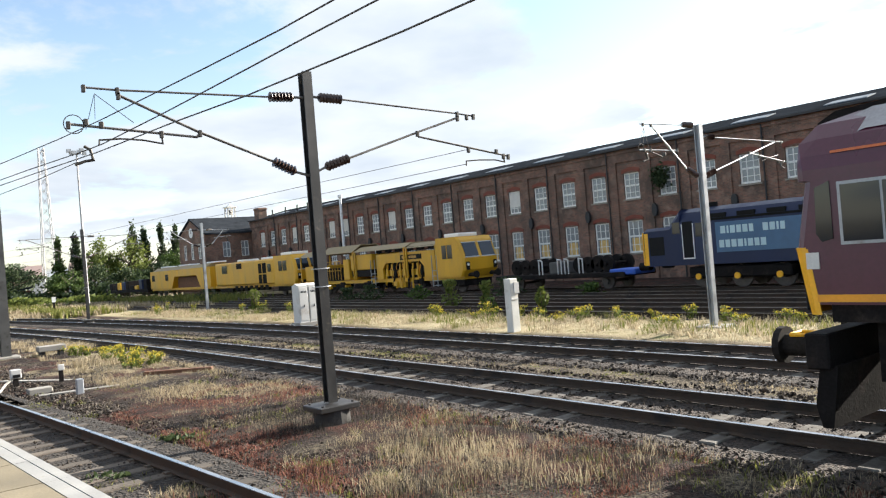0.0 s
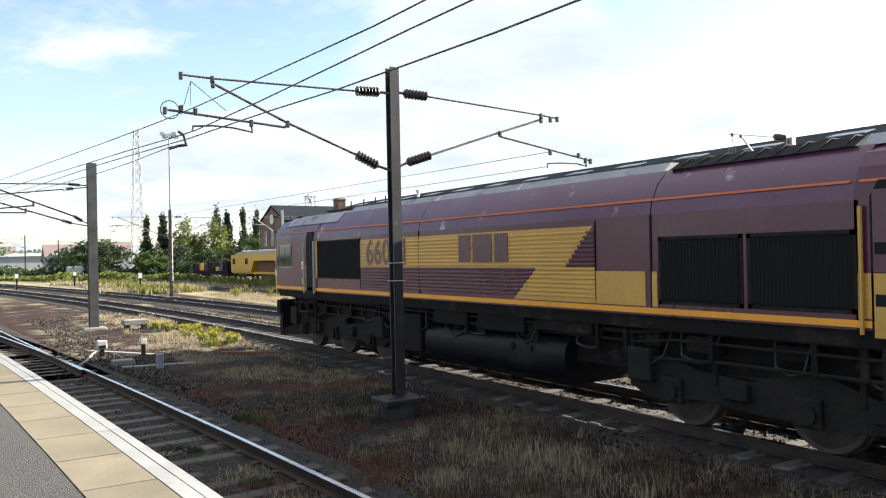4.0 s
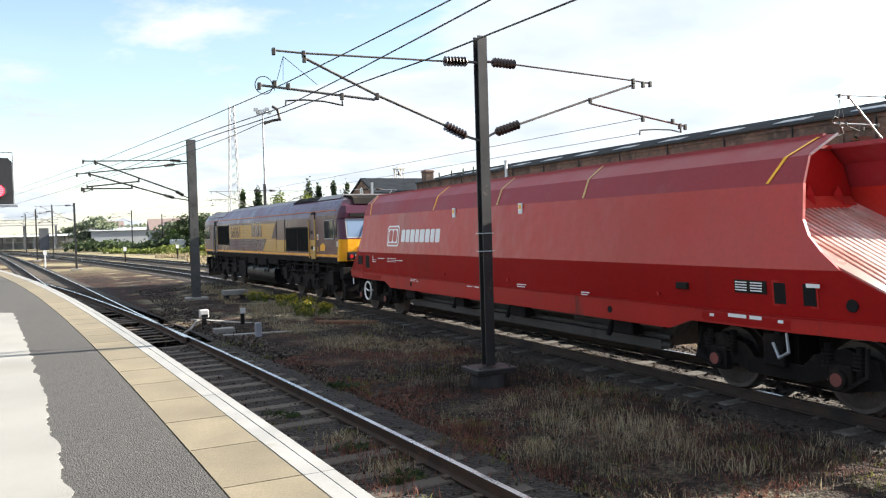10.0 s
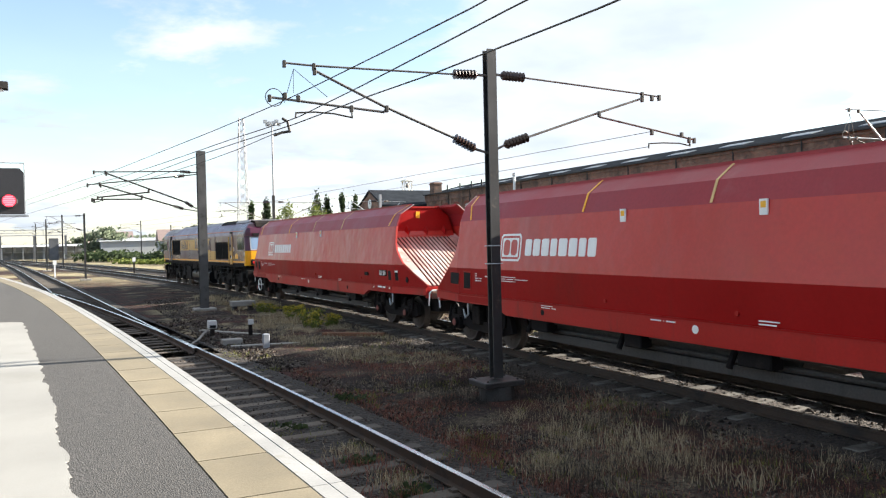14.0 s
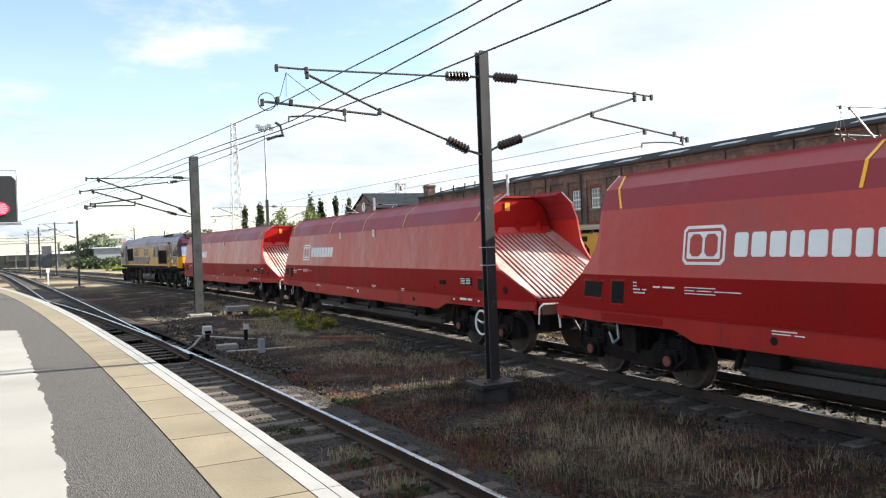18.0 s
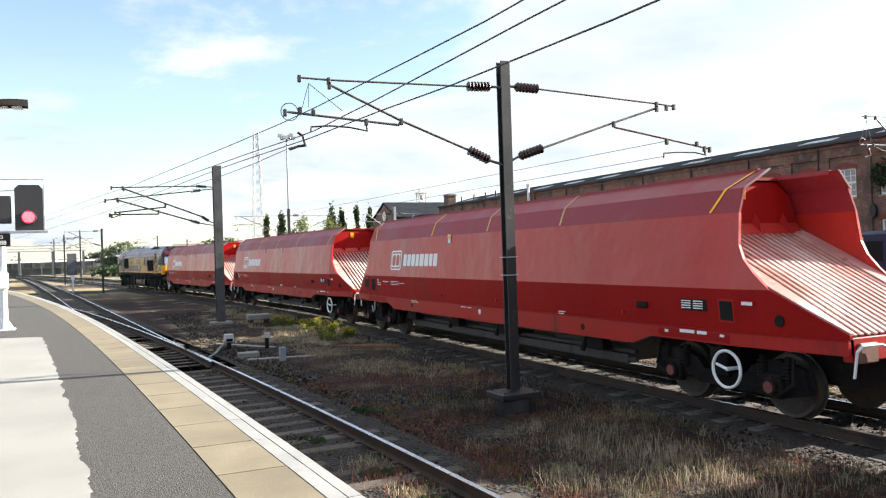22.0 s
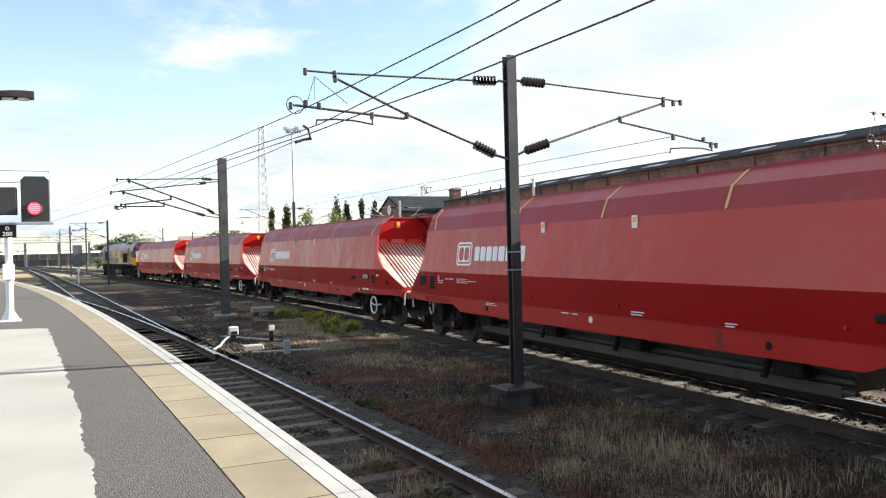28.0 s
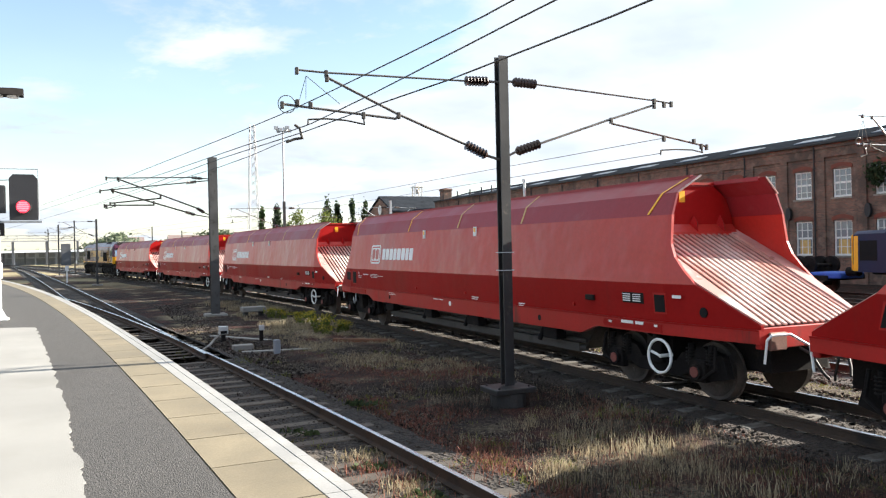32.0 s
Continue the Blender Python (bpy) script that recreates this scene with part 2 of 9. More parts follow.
M["hopper_grey"] = mat("dusty_hopper_steel", (0.060, 0.053, 0.048), 0.75, 0.0, 0.4, 2, 30, 0.3, 0.004, tint=(0.03, 0.026, 0.023), tint_amt=0.45, tint_scale=2, streak=True)
M["tyre_steel"] = mat("wheel_steel", (0.10, 0.085, 0.075), 0.6, 0.6, 0.35, 4, 40, 0.3)
M["maroon"] = mat("maroon_paint", (0.066, 0.010, 0.030), 0.32, 0, 0.18, 0.8, 20, 0.05, tint=(0.085, 0.021, 0.038), tint_amt=0.42, tint_scale=0.9, spec=0.5, coat=0.15, streak=True)
M["maroon_roof"] = mat("weathered_maroon_roof", (0.10, 0.035, 0.07), 0.36, 0, 0.2, 1.2, 20, 0.08, tint=(0.44, 0.41, 0.42), tint_amt=0.27, tint_scale=1.5, coat=0.15)
M["roof_grey"] = mat("weathered_roof_grey", (0.30, 0.29, 0.30), 0.6, 0.1, 0.25, 1.5, 30, 0.15, tint=(0.14, 0.12, 0.12), tint_amt=0.45, tint_scale=1.8)
M["gold"] = mat("gold_panel_paint", (0.52, 0.29, 0.055), 0.38, 0, 0.15, 1.0, 25, 0.05, tint=(0.40, 0.23, 0.07), tint_amt=0.4, tint_scale=1.2, streak=True)
M["stripe"] = mat("orange_yellow_stripe", (0.78, 0.33, 0.02), 0.45, 0, 0.12, 2, 30, 0.05)
M["orange_line"] = mat("orange_coach_line", (0.60, 0.15, 0.05), 0.5, 0, 0.12)
M["warn_yellow"] = mat("warning_yellow", (0.85, 0.42, 0.015), 0.35, 0, 0.12, 1.5, 30, 0.05, tint=(0.55, 0.27, 0.04), tint_amt=0.3, tint_scale=2)
M["grille"] = mat("black_grille", (0.008, 0.008, 0.008), 0.8, 0.0, 0.4, 6, 60, 0.3, spec=0.2)
M["rubber"] = mat("rubber", (0.015, 0.015, 0.015), 0.7)
M["tank"] = mat("black_tank_paint", (0.007, 0.0075, 0.010), 0.4, 0.0, 0.35, 1.2, 30, 0.1, tint=(0.014, 0.013, 0.013), tint_amt=0.35, spec=0.12)
M["glass"] = glass_mat("cab_glass", (0.02, 0.024, 0.028))
# Pale base colour stands in for sky reflected in the panes.
M["glass_house"] = glass_mat("window_glass", (0.22, 0.235, 0.25), 0.08)
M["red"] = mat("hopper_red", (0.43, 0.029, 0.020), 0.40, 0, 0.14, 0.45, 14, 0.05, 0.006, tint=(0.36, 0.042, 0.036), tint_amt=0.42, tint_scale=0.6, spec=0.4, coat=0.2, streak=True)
# Darker copy of the hopper red; shade of undercut and recessed sheets is painted in.
M["red_dark"] = mat("shaded_hopper_red", (0.29, 0.008, 0.008), 0.42, 0, 0.12, 0.5, 14, 0.05, 0.005, tint=(0.22, 0.014, 0.012), tint_amt=0.4, tint_scale=0.8, spec=0.10, streak=True)
M["red_roof"] = mat("hopper_roof_red", (0.27, 0.028, 0.036), 0.45, 0, 0.12, 0.7, 20, 0.05, tint=(0.28, 0.055, 0.06), tint_amt=0.32, tint_scale=0.9, spec=0.3)
M["red_frame"] = mat("solebar_red", (0.36, 0.013, 0.010), 0.45, 0, 0.15, 1.2, 20, 0.06, tint=(0.17, 0.02, 0.016), tint_amt=0.36, tint_scale=2.5, spec=0.25, streak=True)
# Dark red that carries the shade in the gaps between the ribs.
M["red_gap"] = mat("shaded_gap_red", (0.055, 0.010, 0.009), 0.7, 0, 0.2, 1.2, 30, 0.06, tint=(0.12, 0.012, 0.010), tint_amt=0.4, tint_scale=1.5, spec=0.15)
# Worn red paled towards white: the sun's glare is in the colour.
M["red_rib"] = mat("worn_rib_glare_red", (0.52, 0.29, 0.25), 0.34, 0.0, 0.10, 1.5, 25, 0.05, tint=(0.70, 0.58, 0.54), tint_amt=0.6, tint_scale=0.8, spec=1.0, coat=0.3)
M["white"] = mat("white_paint", (0.78, 0.78, 0.77), 0.5, 0, 0.05)
M["tail_red"] = mat("red_lens", (0.35, 0.01, 0.01), 0.2)
M["sig_red"] = mat("lit_red_signal", (0.5, 0.02, 0.03), 0.3, emit=(1.0, 0.02, 0.05, 0.6))
M["sig_core"] = mat("lit_signal_core", (0.8, 0.2, 0.22), 0.3, emit=(1.0, 0.10, 0.14, 0.7))
M["cabinet"] = mat("grey_cabinet_paint", (0.50, 0.50, 0.49), 0.55, 0, 0.1, 1.5, 40, 0.05, tint=(0.36, 0.33, 0.3), tint_amt=0.3)
M["yellow"] = mat("plant_yellow", (0.62, 0.33, 0.015), 0.4, 0, 0.15, 0.8, 20, 0.05, tint=(0.45, 0.27, 0.04), tint_amt=0.4, tint_scale=1.4, streak=True)
M["yellow_roof"] = mat("dusty_canopy", (0.245, 0.19, 0.102), 0.7, 0, 0.2, 1.0, 20)
M["drs_blue"] = mat("dark_blue_loco_paint", (0.010, 0.018, 0.055), 0.45, 0, 0.15, 0.8, 20, 0.05, spec=0.3, streak=True)
M["drs_pale"] = mat("pale_lettering", (0.42, 0.58, 0.62), 0.5, 0, 0.06)
M["drs_panel"] = mat("mid_blue_panel", (0.05, 0.12, 0.22), 0.45, 0, 0.1)
M["blue"] = mat("bright_blue_paint", (0.02, 0.09, 0.45), 0.5, 0, 0.15)
M["slate"] = mat("dark_slate_roof", (0.030, 0.034, 0.04), 0.95, 0, 0.3, 1.2, 12, 0.3, 0.01, spec=0.0)
M["rooflight"] = mat("glazed_rooflight", (0.17, 0.20, 0.235), 0.5, 0, 0.3, 0.6, 6, spec=0.2)
M["sash"] = mat("white_sash_paint", (0.72, 0.72, 0.69), 0.6, 0, 0.1)
M["blind"] = mat("pale_pane_sheet", (0.62, 0.60, 0.55), 0.8, 0, 0.1)
M["amber_sheen"] = mat("amber_pane_sheen", (0.62, 0.40, 0.13), 0.5, 0, 0.25, 3, 30)
M["sill"] = mat("stone_sill", (0.27, 0.24, 0.20), 0.85, 0, 0.2)
M["downpipe"] = mat("black_downpipe", (0.02, 0.02, 0.022), 0.6)
M["bark"] = mat("bark", (0.09, 0.07, 0.05), 0.95, 0, 0.3, 4, 30, 0.6, 0.02)
M["leaf_dark"] = leaf_mat("dark_leaves", (0.022, 0.038, 0.018), (0.060, 0.085, 0.034))
M["leaf_mid"] = leaf_mat("green_leaves", (0.032, 0.060, 0.016), (0.085, 0.128, 0.030))
M["leaf_light"] = leaf_mat("light_leaves", (0.075, 0.105, 0.022), (0.16, 0.185, 0.042))
M["straw"] = leaf_mat("dry_grass", (0.207, 0.162, 0.0964), (0.455, 0.386, 0.262))
M["seed_head"] = leaf_mat("bleached_seed_heads", (0.289, 0.234, 0.138), (0.537, 0.475, 0.331))
# Dry grass darkened far below the straw: the train's shade is in the colour.
M["straw_shade"] = leaf_mat("shaded_dry_grass", (0.0106, 0.0094, 0.0083), (0.060, 0.0545, 0.0470))
M["grass_green"] = leaf_mat("green_grass", (0.085, 0.102, 0.0255), (0.204, 0.204, 0.051))
M["sorrel"] = leaf_mat("red_sorrel", (0.084, 0.0353, 0.0277), (0.277, 0.122, 0.0882))
M["ragwort"] = leaf_mat("yellow_flowers", (0.34, 0.286, 0.0272), (0.462, 0.381, 0.0544))
# Distance haze is mixed into this paler leaf colour.
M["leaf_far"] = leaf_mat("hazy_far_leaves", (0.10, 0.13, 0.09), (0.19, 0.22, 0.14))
M["far_roof"] = mat("far_roof_tile", (0.20, 0.15, 0.14), 0.9, 0, 0.2)
M["far_dark"] = mat("far_shaded_steel", (0.10, 0.105, 0.115), 0.8, 0, 0.3, 0.4, 4)
# Wall tone with the shade below the upper storey put into the colour.
M["far_shade"] = mat("far_shaded_wall", (0.24, 0.25, 0.26), 0.8, 0, 0.3, 0.5, 4)
M["far_grey"] = mat("far_building_cladding", (0.33, 0.35, 0.375), 0.7, 0, 0.1, 0.3, 3)


def brick_mat():
    m = mat("red_brick_wall", (0.2, 0.08, 0.06), 0.9, 0, 0.25, 0.6, 9, 0.3, 0.01)
    nt = m.node_tree
    n, lk = nt.nodes.new, nt.links.new
    b = nt.nodes["Principled BSDF"]
    co = n("ShaderNodeTexCoord")
    sep, comb = n("ShaderNodeSeparateXYZ"), n("ShaderNodeCombineXYZ")
    lk(co.outputs["Object"], sep.inputs[0])
    sm = n("ShaderNodeMath")
    lk(sep.outputs["X"], sm.inputs[0])
    lk(sep.outputs["Y"], sm.inputs[1])
    lk(sm.outputs[0], comb.inputs["X"])
    lk(sep.outputs["Z"], comb.inputs["Y"])
    br = n("ShaderNodeTexBrick")
    br.inputs["Color1"].default_value = (0.27, 0.12, 0.08, 1)
    br.inputs["Color2"].default_value = (0.12, 0.07, 0.052, 1)
    br.inputs["Mortar"].default_value = (0.22, 0.17, 0.13, 1)
    br.inputs["Scale"].default_value = 1.0
    br.inputs["Brick Width"].default_value, br.inputs["Row Height"].default_value = 0.225, 0.075
    br.inputs["Mortar Size"].default_value = 0.008
    lk(comb.outputs[0], br.inputs["Vector"])
    soot, grime = n("ShaderNodeTexNoise"), n("ShaderNodeMix")
    soot.inputs["Scale"].default_value, soot.inputs["Detail"].default_value, soot.inputs["Roughness"].default_value = 0.6, 8, 0.68
    lk(co.outputs["Object"], soot.inputs["Vector"])
    mr = n("ShaderNodeMapRange")
    mr.inputs["From Min"].default_value, mr.inputs["From Max"].default_value = 0.42, 0.62
    mr.inputs["To Max"].default_value = 0.85
    lk(soot.outputs["Fac"], mr.inputs["Value"])
    grime.data_type = "RGBA"
    grime.inputs["B"].default_value = (0.075, 0.058, 0.048, 1)
    lk(mr.outputs[0], grime.inputs["Factor"])
    lk(br.outputs["Color"], grime.inputs["A"])
    pale, lime = n("ShaderNodeTexNoise"), n("ShaderNodeMix")
    pale.inputs["Scale"].default_value, pale.inputs["Detail"].default_value = 1.7, 7
    lk(co.outputs["Object"], pale.inputs["Vector"])
    mp = n("ShaderNodeMapRange")
    mp.inputs["From Min"].default_value, mp.inputs["From Max"].default_value, mp.inputs["To Max"].default_value = 0.55, 0.72, 0.6
    lk(pale.outputs["Fac"], mp.inputs["Value"])
    lime.data_type = "RGBA"
    lime.inputs["B"].default_value = (0.30, 0.20, 0.15, 1)
    lk(mp.outputs[0], lime.inputs["Factor"])
    lk(grime.outputs["Result"], lime.inputs["A"])
    lk(lime.outputs["Result"], b.inputs["Base Color"])
    return m



def ripple(m, scale, strength, dist):
    """Slight waviness of thin sheet metal, laid under the fine relief."""
    nt = m.node_tree
    n, lk = nt.nodes.new, nt.links.new
    b = nt.nodes["Principled BSDF"]
    co, t, bp = n("ShaderNodeTexCoord"), n("ShaderNodeTexNoise"), n("ShaderNodeBump")
    t.inputs["Scale"].default_value, t.inputs["Detail"].default_value = scale, 2
    lk(co.outputs["Object"], t.inputs["Vector"])
    bp.inputs["Strength"].default_value, bp.inputs["Distance"].default_value = strength, dist
    lk(t.outputs["Fac"], bp.inputs["Height"])
    lk(bp.outputs[0], b.inputs["Coat Normal"])
    for l in list(b.inputs["Normal"].links):
        lk(bp.outputs[0], l.from_node.inputs["Normal"])


ripple(M["red"], 1.1, 0.9, 0.08)
ripple(M["red_dark"], 0.9, 0.4, 0.05)
ripple(M["red_roof"], 1.0, 0.4, 0.05)
ripple(M["maroon"], 1.2, 0.3, 0.03)
M["brick"] = brick_mat()
M["brick_red"] = mat("red_rubbed_brick", (0.195, 0.05525, 0.03575), 0.9, 0, 0.2, 2, 15, 0.3)


def ground_mat():
    """Dark trackside grit, dry grass, red sorrel and worn straw, by patches; dry verge beyond the running lines."""
    m = bpy.data.materials.new("trackside_ground")
    m.use_nodes = True
    nt = m.node_tree
    b = nt.nodes["Principled BSDF"]
    n, lk = nt.nodes.new, nt.links.new
    co = n("ShaderNodeTexCoord")
    sep = n("ShaderNodeSeparateXYZ")
    lk(co.outputs["Object"], sep.inputs[0])

    def nz(scale, detail=6, rough=0.6):
        t = n("ShaderNodeTexNoise")
        t.inputs["Scale"].default_value, t.inputs["Detail"].default_value, t.inputs["Roughness"].default_value = scale, detail, rough
        lk(co.outputs["Object"], t.inputs["Vector"])
        return t.outputs["Fac"]

    def rng(v, a, c, lo=0.0, hi=1.0, smooth=True):
        r = n("ShaderNodeMapRange")
        r.interpolation_type = "SMOOTHSTEP" if smooth else "LINEAR"
        for k, x in (("From Min", a), ("From Max", c), ("To Min", lo), ("To Max", hi)):
            r.inputs[k].default_value = x
        lk(v, r.inputs["Value"])
        return r.outputs[0]

    def mix(f, a, c):
        x = n("ShaderNodeMix")
        x.data_type = "RGBA"
        for s, v in (("A", a), ("B", c)):
            if isinstance(v, tuple):
                x.inputs[s].default_value = (*v, 1)
            else:
                lk(v, x.inputs[s])
        lk(f, x.inputs["Factor"])
        return x.outputs["Result"]

    def op(kind, a, c):
        x = n("ShaderNodeMath")
        x.operation = kind
        for i, v in enumerate((a, c)):
            if isinstance(v, (int, float)):
                x.inputs[i].default_value = v
            else:
                lk(v, x.inputs[i])
        return x.outputs[0]

    vor = n("ShaderNodeTexVoronoi")
    vor.inputs["Scale"].default_value = 34
    lk(co.outputs["Object"], vor.inputs["Vector"])
    grit = mix(rng(vor.outputs["Color"], 0.1, 0.9), (0.003, 0.0025, 0.0022), (0.062, 0.044, 0.036))
    soil = mix(rng(nz(2.2), 0.42, 0.6), grit, (0.018, 0.012, 0.0095))
    soil = mix(rng(nz(0.8, 8, 0.7), 0.46, 0.6), soil, mix(rng(nz(30, 3), 0.35, 0.65), (0.014, 0.007, 0.0055), (0.12, 0.047, 0.034)))
    dry = mix(rng(nz(18, 4), 0.35, 0.65), (0.03, 0.024, 0.017), (0.18, 0.15, 0.105))
    verge = mix(rng(nz(0.5, 5), 0.3, 0.7), (0.28, 0.23, 0.13), (0.43, 0.37, 0.235))
    verge = mix(rng(nz(1.3, 5), 0.55, 0.7), verge, (0.17, 0.17, 0.06))
    x = sep.outputs["X"]
    y = sep.outputs["Y"]
    near = op("MULTIPLY", rng(x, 4.2, 5.2), rng(x, 9.0, 7.6))
    f_dry = op("MULTIPLY", near, rng(nz(0.6, 7, 0.7), 0.5, 0.62))
    f_mid = op("MULTIPLY", op("MULTIPLY", rng(x, 11.2, 11.9), rng(x, 13.4, 12.6)), rng(nz(0.8, 6), 0.35, 0.6))
    f_verge = op("MULTIPLY", rng(x, 16.0, 16.9), rng(x, 21.3, 20.7))
    f_far = rng(y, 55, 90)
    c = mix(f_dry, soil, dry)
    pale = mix(rng(nz(14, 4), 0.3, 0.7), (0.16, 0.13, 0.08), (0.38, 0.325, 0.21))
    c = mix(op("MULTIPLY", op("MULTIPLY", rng(y, 19, 24), rng(x, 16.5, 15.0)), op("MULTIPLY", rng(x, 2.6, 3.6), rng(nz(0.33, 6), 0.50, 0.60))), c, pale)
    c = mix(f_mid, c, dry)
    c = mix(op("MAXIMUM", f_verge, op("MULTIPLY", f_far, rng(nz(0.05, 5), 0.42, 0.55))), c, verge)
    whole = n("ShaderNodeVectorMath")
    whole.operation = "SCALE"
    whole.inputs["Scale"].default_value = 0.8
    lk(c, whole.inputs[0])
    lk(whole.outputs[0], b.inputs["Base Color"])
    b.inputs["Roughness"].default_value = 0.95
    b.inputs["Specular IOR Level"].default_value = 0.2
    bp = n("ShaderNodeBump")
    bp.inputs["Strength"].default_value, bp.inputs["Distance"].default_value = 0.9, 0.03
    lk(vor.outputs["Distance"], bp.inputs["Height"])
    lk(bp.outputs[0], b.inputs["Normal"])
    return m


def ballast_mat(name, a, c, d, size=20, relief=0.04, stain=0.8):
    m = bpy.data.materials.new(name)
    m.use_nodes = True
    nt = m.node_tree
    b = nt.nodes["Principled BSDF"]
    n, lk = nt.nodes.new, nt.links.new
    co = n("ShaderNodeTexCoord")
    vor = n("ShaderNodeTexVoronoi")
    vor.inputs["Scale"].default_value = size
    lk(co.outputs["Object"], vor.inputs["Vector"])
    nz = n("ShaderNodeTexNoise")
    nz.inputs["Scale"].default_value, nz.inputs["Detail"].default_value = 0.9, 6
    lk(co.outputs["Object"], nz.inputs["Vector"])
    mx = n("ShaderNodeMix")
    mx.data_type = "RGBA"
    mx.inputs["A"].default_value, mx.inputs["B"].default_value = (*a, 1), (*c, 1)
    lk(vor.outputs["Color"], mx.inputs["Factor"])
    m2 = n("ShaderNodeMix")
    m2.data_type = "RGBA"
    m2.inputs["B"].default_value = (*d, 1)
    mr = n("ShaderNodeMapRange")
    mr.inputs["From Min"].default_value, mr.inputs["From Max"].default_value, mr.inputs["To Max"].default_value = 0.45, 0.7, stain
    lk(nz.outputs["Fac"], mr.inputs["Value"])
    lk(mr.outputs[0], m2.inputs["Factor"])
    lk(mx.outputs["Result"], m2.inputs["A"])
    lk(m2.outputs["Result"], b.inputs["Base Color"])
    b.inputs["Roughness"].default_value = 0.95
    bp = n("ShaderNodeBump")
    bp.inputs["Strength"].default_value, bp.inputs["Distance"].default_value = 1.0, relief
    lk(vor.outputs["Distance"], bp.inputs["Height"])
    lk(bp.outputs[0], b.inputs["Normal"])
    return m


M["ground"] = ground_mat()
M["asphalt"] = ballast_mat("platform_asphalt", (0.0211, 0.0203, 0.0194), (0.0907, 0.0842, 0.0786), (0.0462, 0.0437, 0.0413), 82, 0.005, 0.4)
M["ballast"] = ballast_mat("ballast", (0.00328, 0.00246, 0.00205), (0.0697, 0.0492, 0.0377), (0.0148, 0.00984, 0.00738), 26, 0.05, 0.6)
M["ballast_dark"] = ballast_mat("oily_ballast", (0.00574, 0.00492, 0.0041), (0.0451, 0.0361, 0.0295), (0.0148, 0.00984, 0.00738))


# ---- mesh helpers ----
def box(bm, x0, x1, y0, y1, z0, z1, bevel=0.0):
    v = [bm.verts.new(c) for c in ((x0, y0, z0), (x1, y0, z0), (x1, y1, z0), (x0, y1, z0), (x0, y0, z1), (x1, y0, z1), (x1, y1, z1), (x0, y1, z1))]
    f = [bm.faces.new([v[i] for i in q]) for q in ((3, 2, 1, 0), (4, 5, 6, 7), (0, 1, 5, 4), (1, 2, 6, 5), (2, 3, 7, 6), (3, 0, 4, 7))]
    if bevel:
        bmesh.ops.bevel(bm, geom=list({e for q in f for e in q.edges}), offset=bevel, segments=1, affect="EDGES")
    return v


def tube(bm, p, q, r, n=8, r2=None):
    p, q = Vector(p), Vector(q)
    d = (q - p).normalized()
    a = d.orthogonal().normalized()
    b = d.cross(a)
    r2 = r if r2 is None else r2
    ring = [[bm.verts.new(c + (a * math.cos(t) + b * math.sin(t)) * rr) for t in [2 * math.pi * i / n for i in range(n)]] for c, rr in ((p, r), (q, r2))]
    for i in range(n):
        bm.faces.new((ring[0][i], ring[0][(i + 1) % n], ring[1][(i + 1) % n], ring[1][i]))
    bm.faces.new(ring[0][::-1])
    bm.faces.new(ring[1])


def pipe(bm, pts, r, n=6):
    """One bent tube through all the points."""
    P = [Vector(p) for p in pts]
    u = [(b - a).normalized() for a, b in zip(P, P[1:])]
    side = u[0].orthogonal().normalized()
    secs = []
    for i, p in enumerate(P):
        d = (u[max(i - 1, 0)] + u[min(i, len(u) - 1)]).normalized()
        side = (side - d * side.dot(d)).normalized()
        up = d.cross(side)
        rr = r / max(0.6, d.dot(u[min(i, len(u) - 1)]))
        secs.append([p + (side * math.cos(t) + up * math.sin(t)) * rr for t in [2 * math.pi * k / n for k in range(n)]])
    loft(bm, secs)


def prism(bm, pts, axis, a0, a1):
    """A polygon in the plane across axis, pulled from a0 to a1. pts: the two other coordinates, in order x, y, z."""
    def at(p, a):
        c = list(p)
        c.insert("xyz".index(axis), a)
        return c
    lo, hi = [[bm.verts.new(at(p, a)) for p in pts] for a in (a0, a1)]
    n = len(pts)
    fs = [bm.faces.new((lo[i], lo[(i + 1) % n], hi[(i + 1) % n], hi[i])) for i in range(n)]
    fs += [bm.faces.new(lo[::-1]), bm.faces.new(hi)]
    return fs


def ring(bm, c, axis, r, w, n=20):
    """A hoop of tube round axis."""
    c = Vector(c)
    ax = {"x": Vector((1, 0, 0)), "y": Vector((0, 1, 0)), "z": Vector((0, 0, 1))}[axis]
    a = ax.orthogonal().normalized()
    b = ax.cross(a)
    pts = [c + (a * math.cos(2 * math.pi * i / n) + b * math.sin(2 * math.pi * i / n)) * r for i in range(n + 1)]
    pipe(bm, pts, w, 6)


def loft(bm, sections, caps=True):
    """Skins rings of equal length, one after the other."""
    rings = [[bm.verts.new(p) for p in s] for s in sections]
    n = len(rings[0])
    for a, b in zip(rings, rings[1:]):
        for i in range(n):
            bm.faces.new((a[i], a[(i + 1) % n], b[(i + 1) % n], b[i]))
    if caps:
        bm.faces.new(rings[0][::-1])
        bm.faces.new(rings[-1])


def part(name, bm, material, parent=None, label="", smooth=False):
    me = bpy.data.meshes.new(name)
    bmesh.ops.recalc_face_normals(bm, faces=bm.faces)
    bm.to_mesh(me)
    bm.free()
    me.materials.append(material)
    if smooth:
        me.polygons.foreach_set("use_smooth", [True] * len(me.polygons))
        me.set_sharp_from_angle(angle=radians(35))
    ob = new(name, me)
    ob.parent = parent
    if label:
        tagged(ob, label)
    return ob


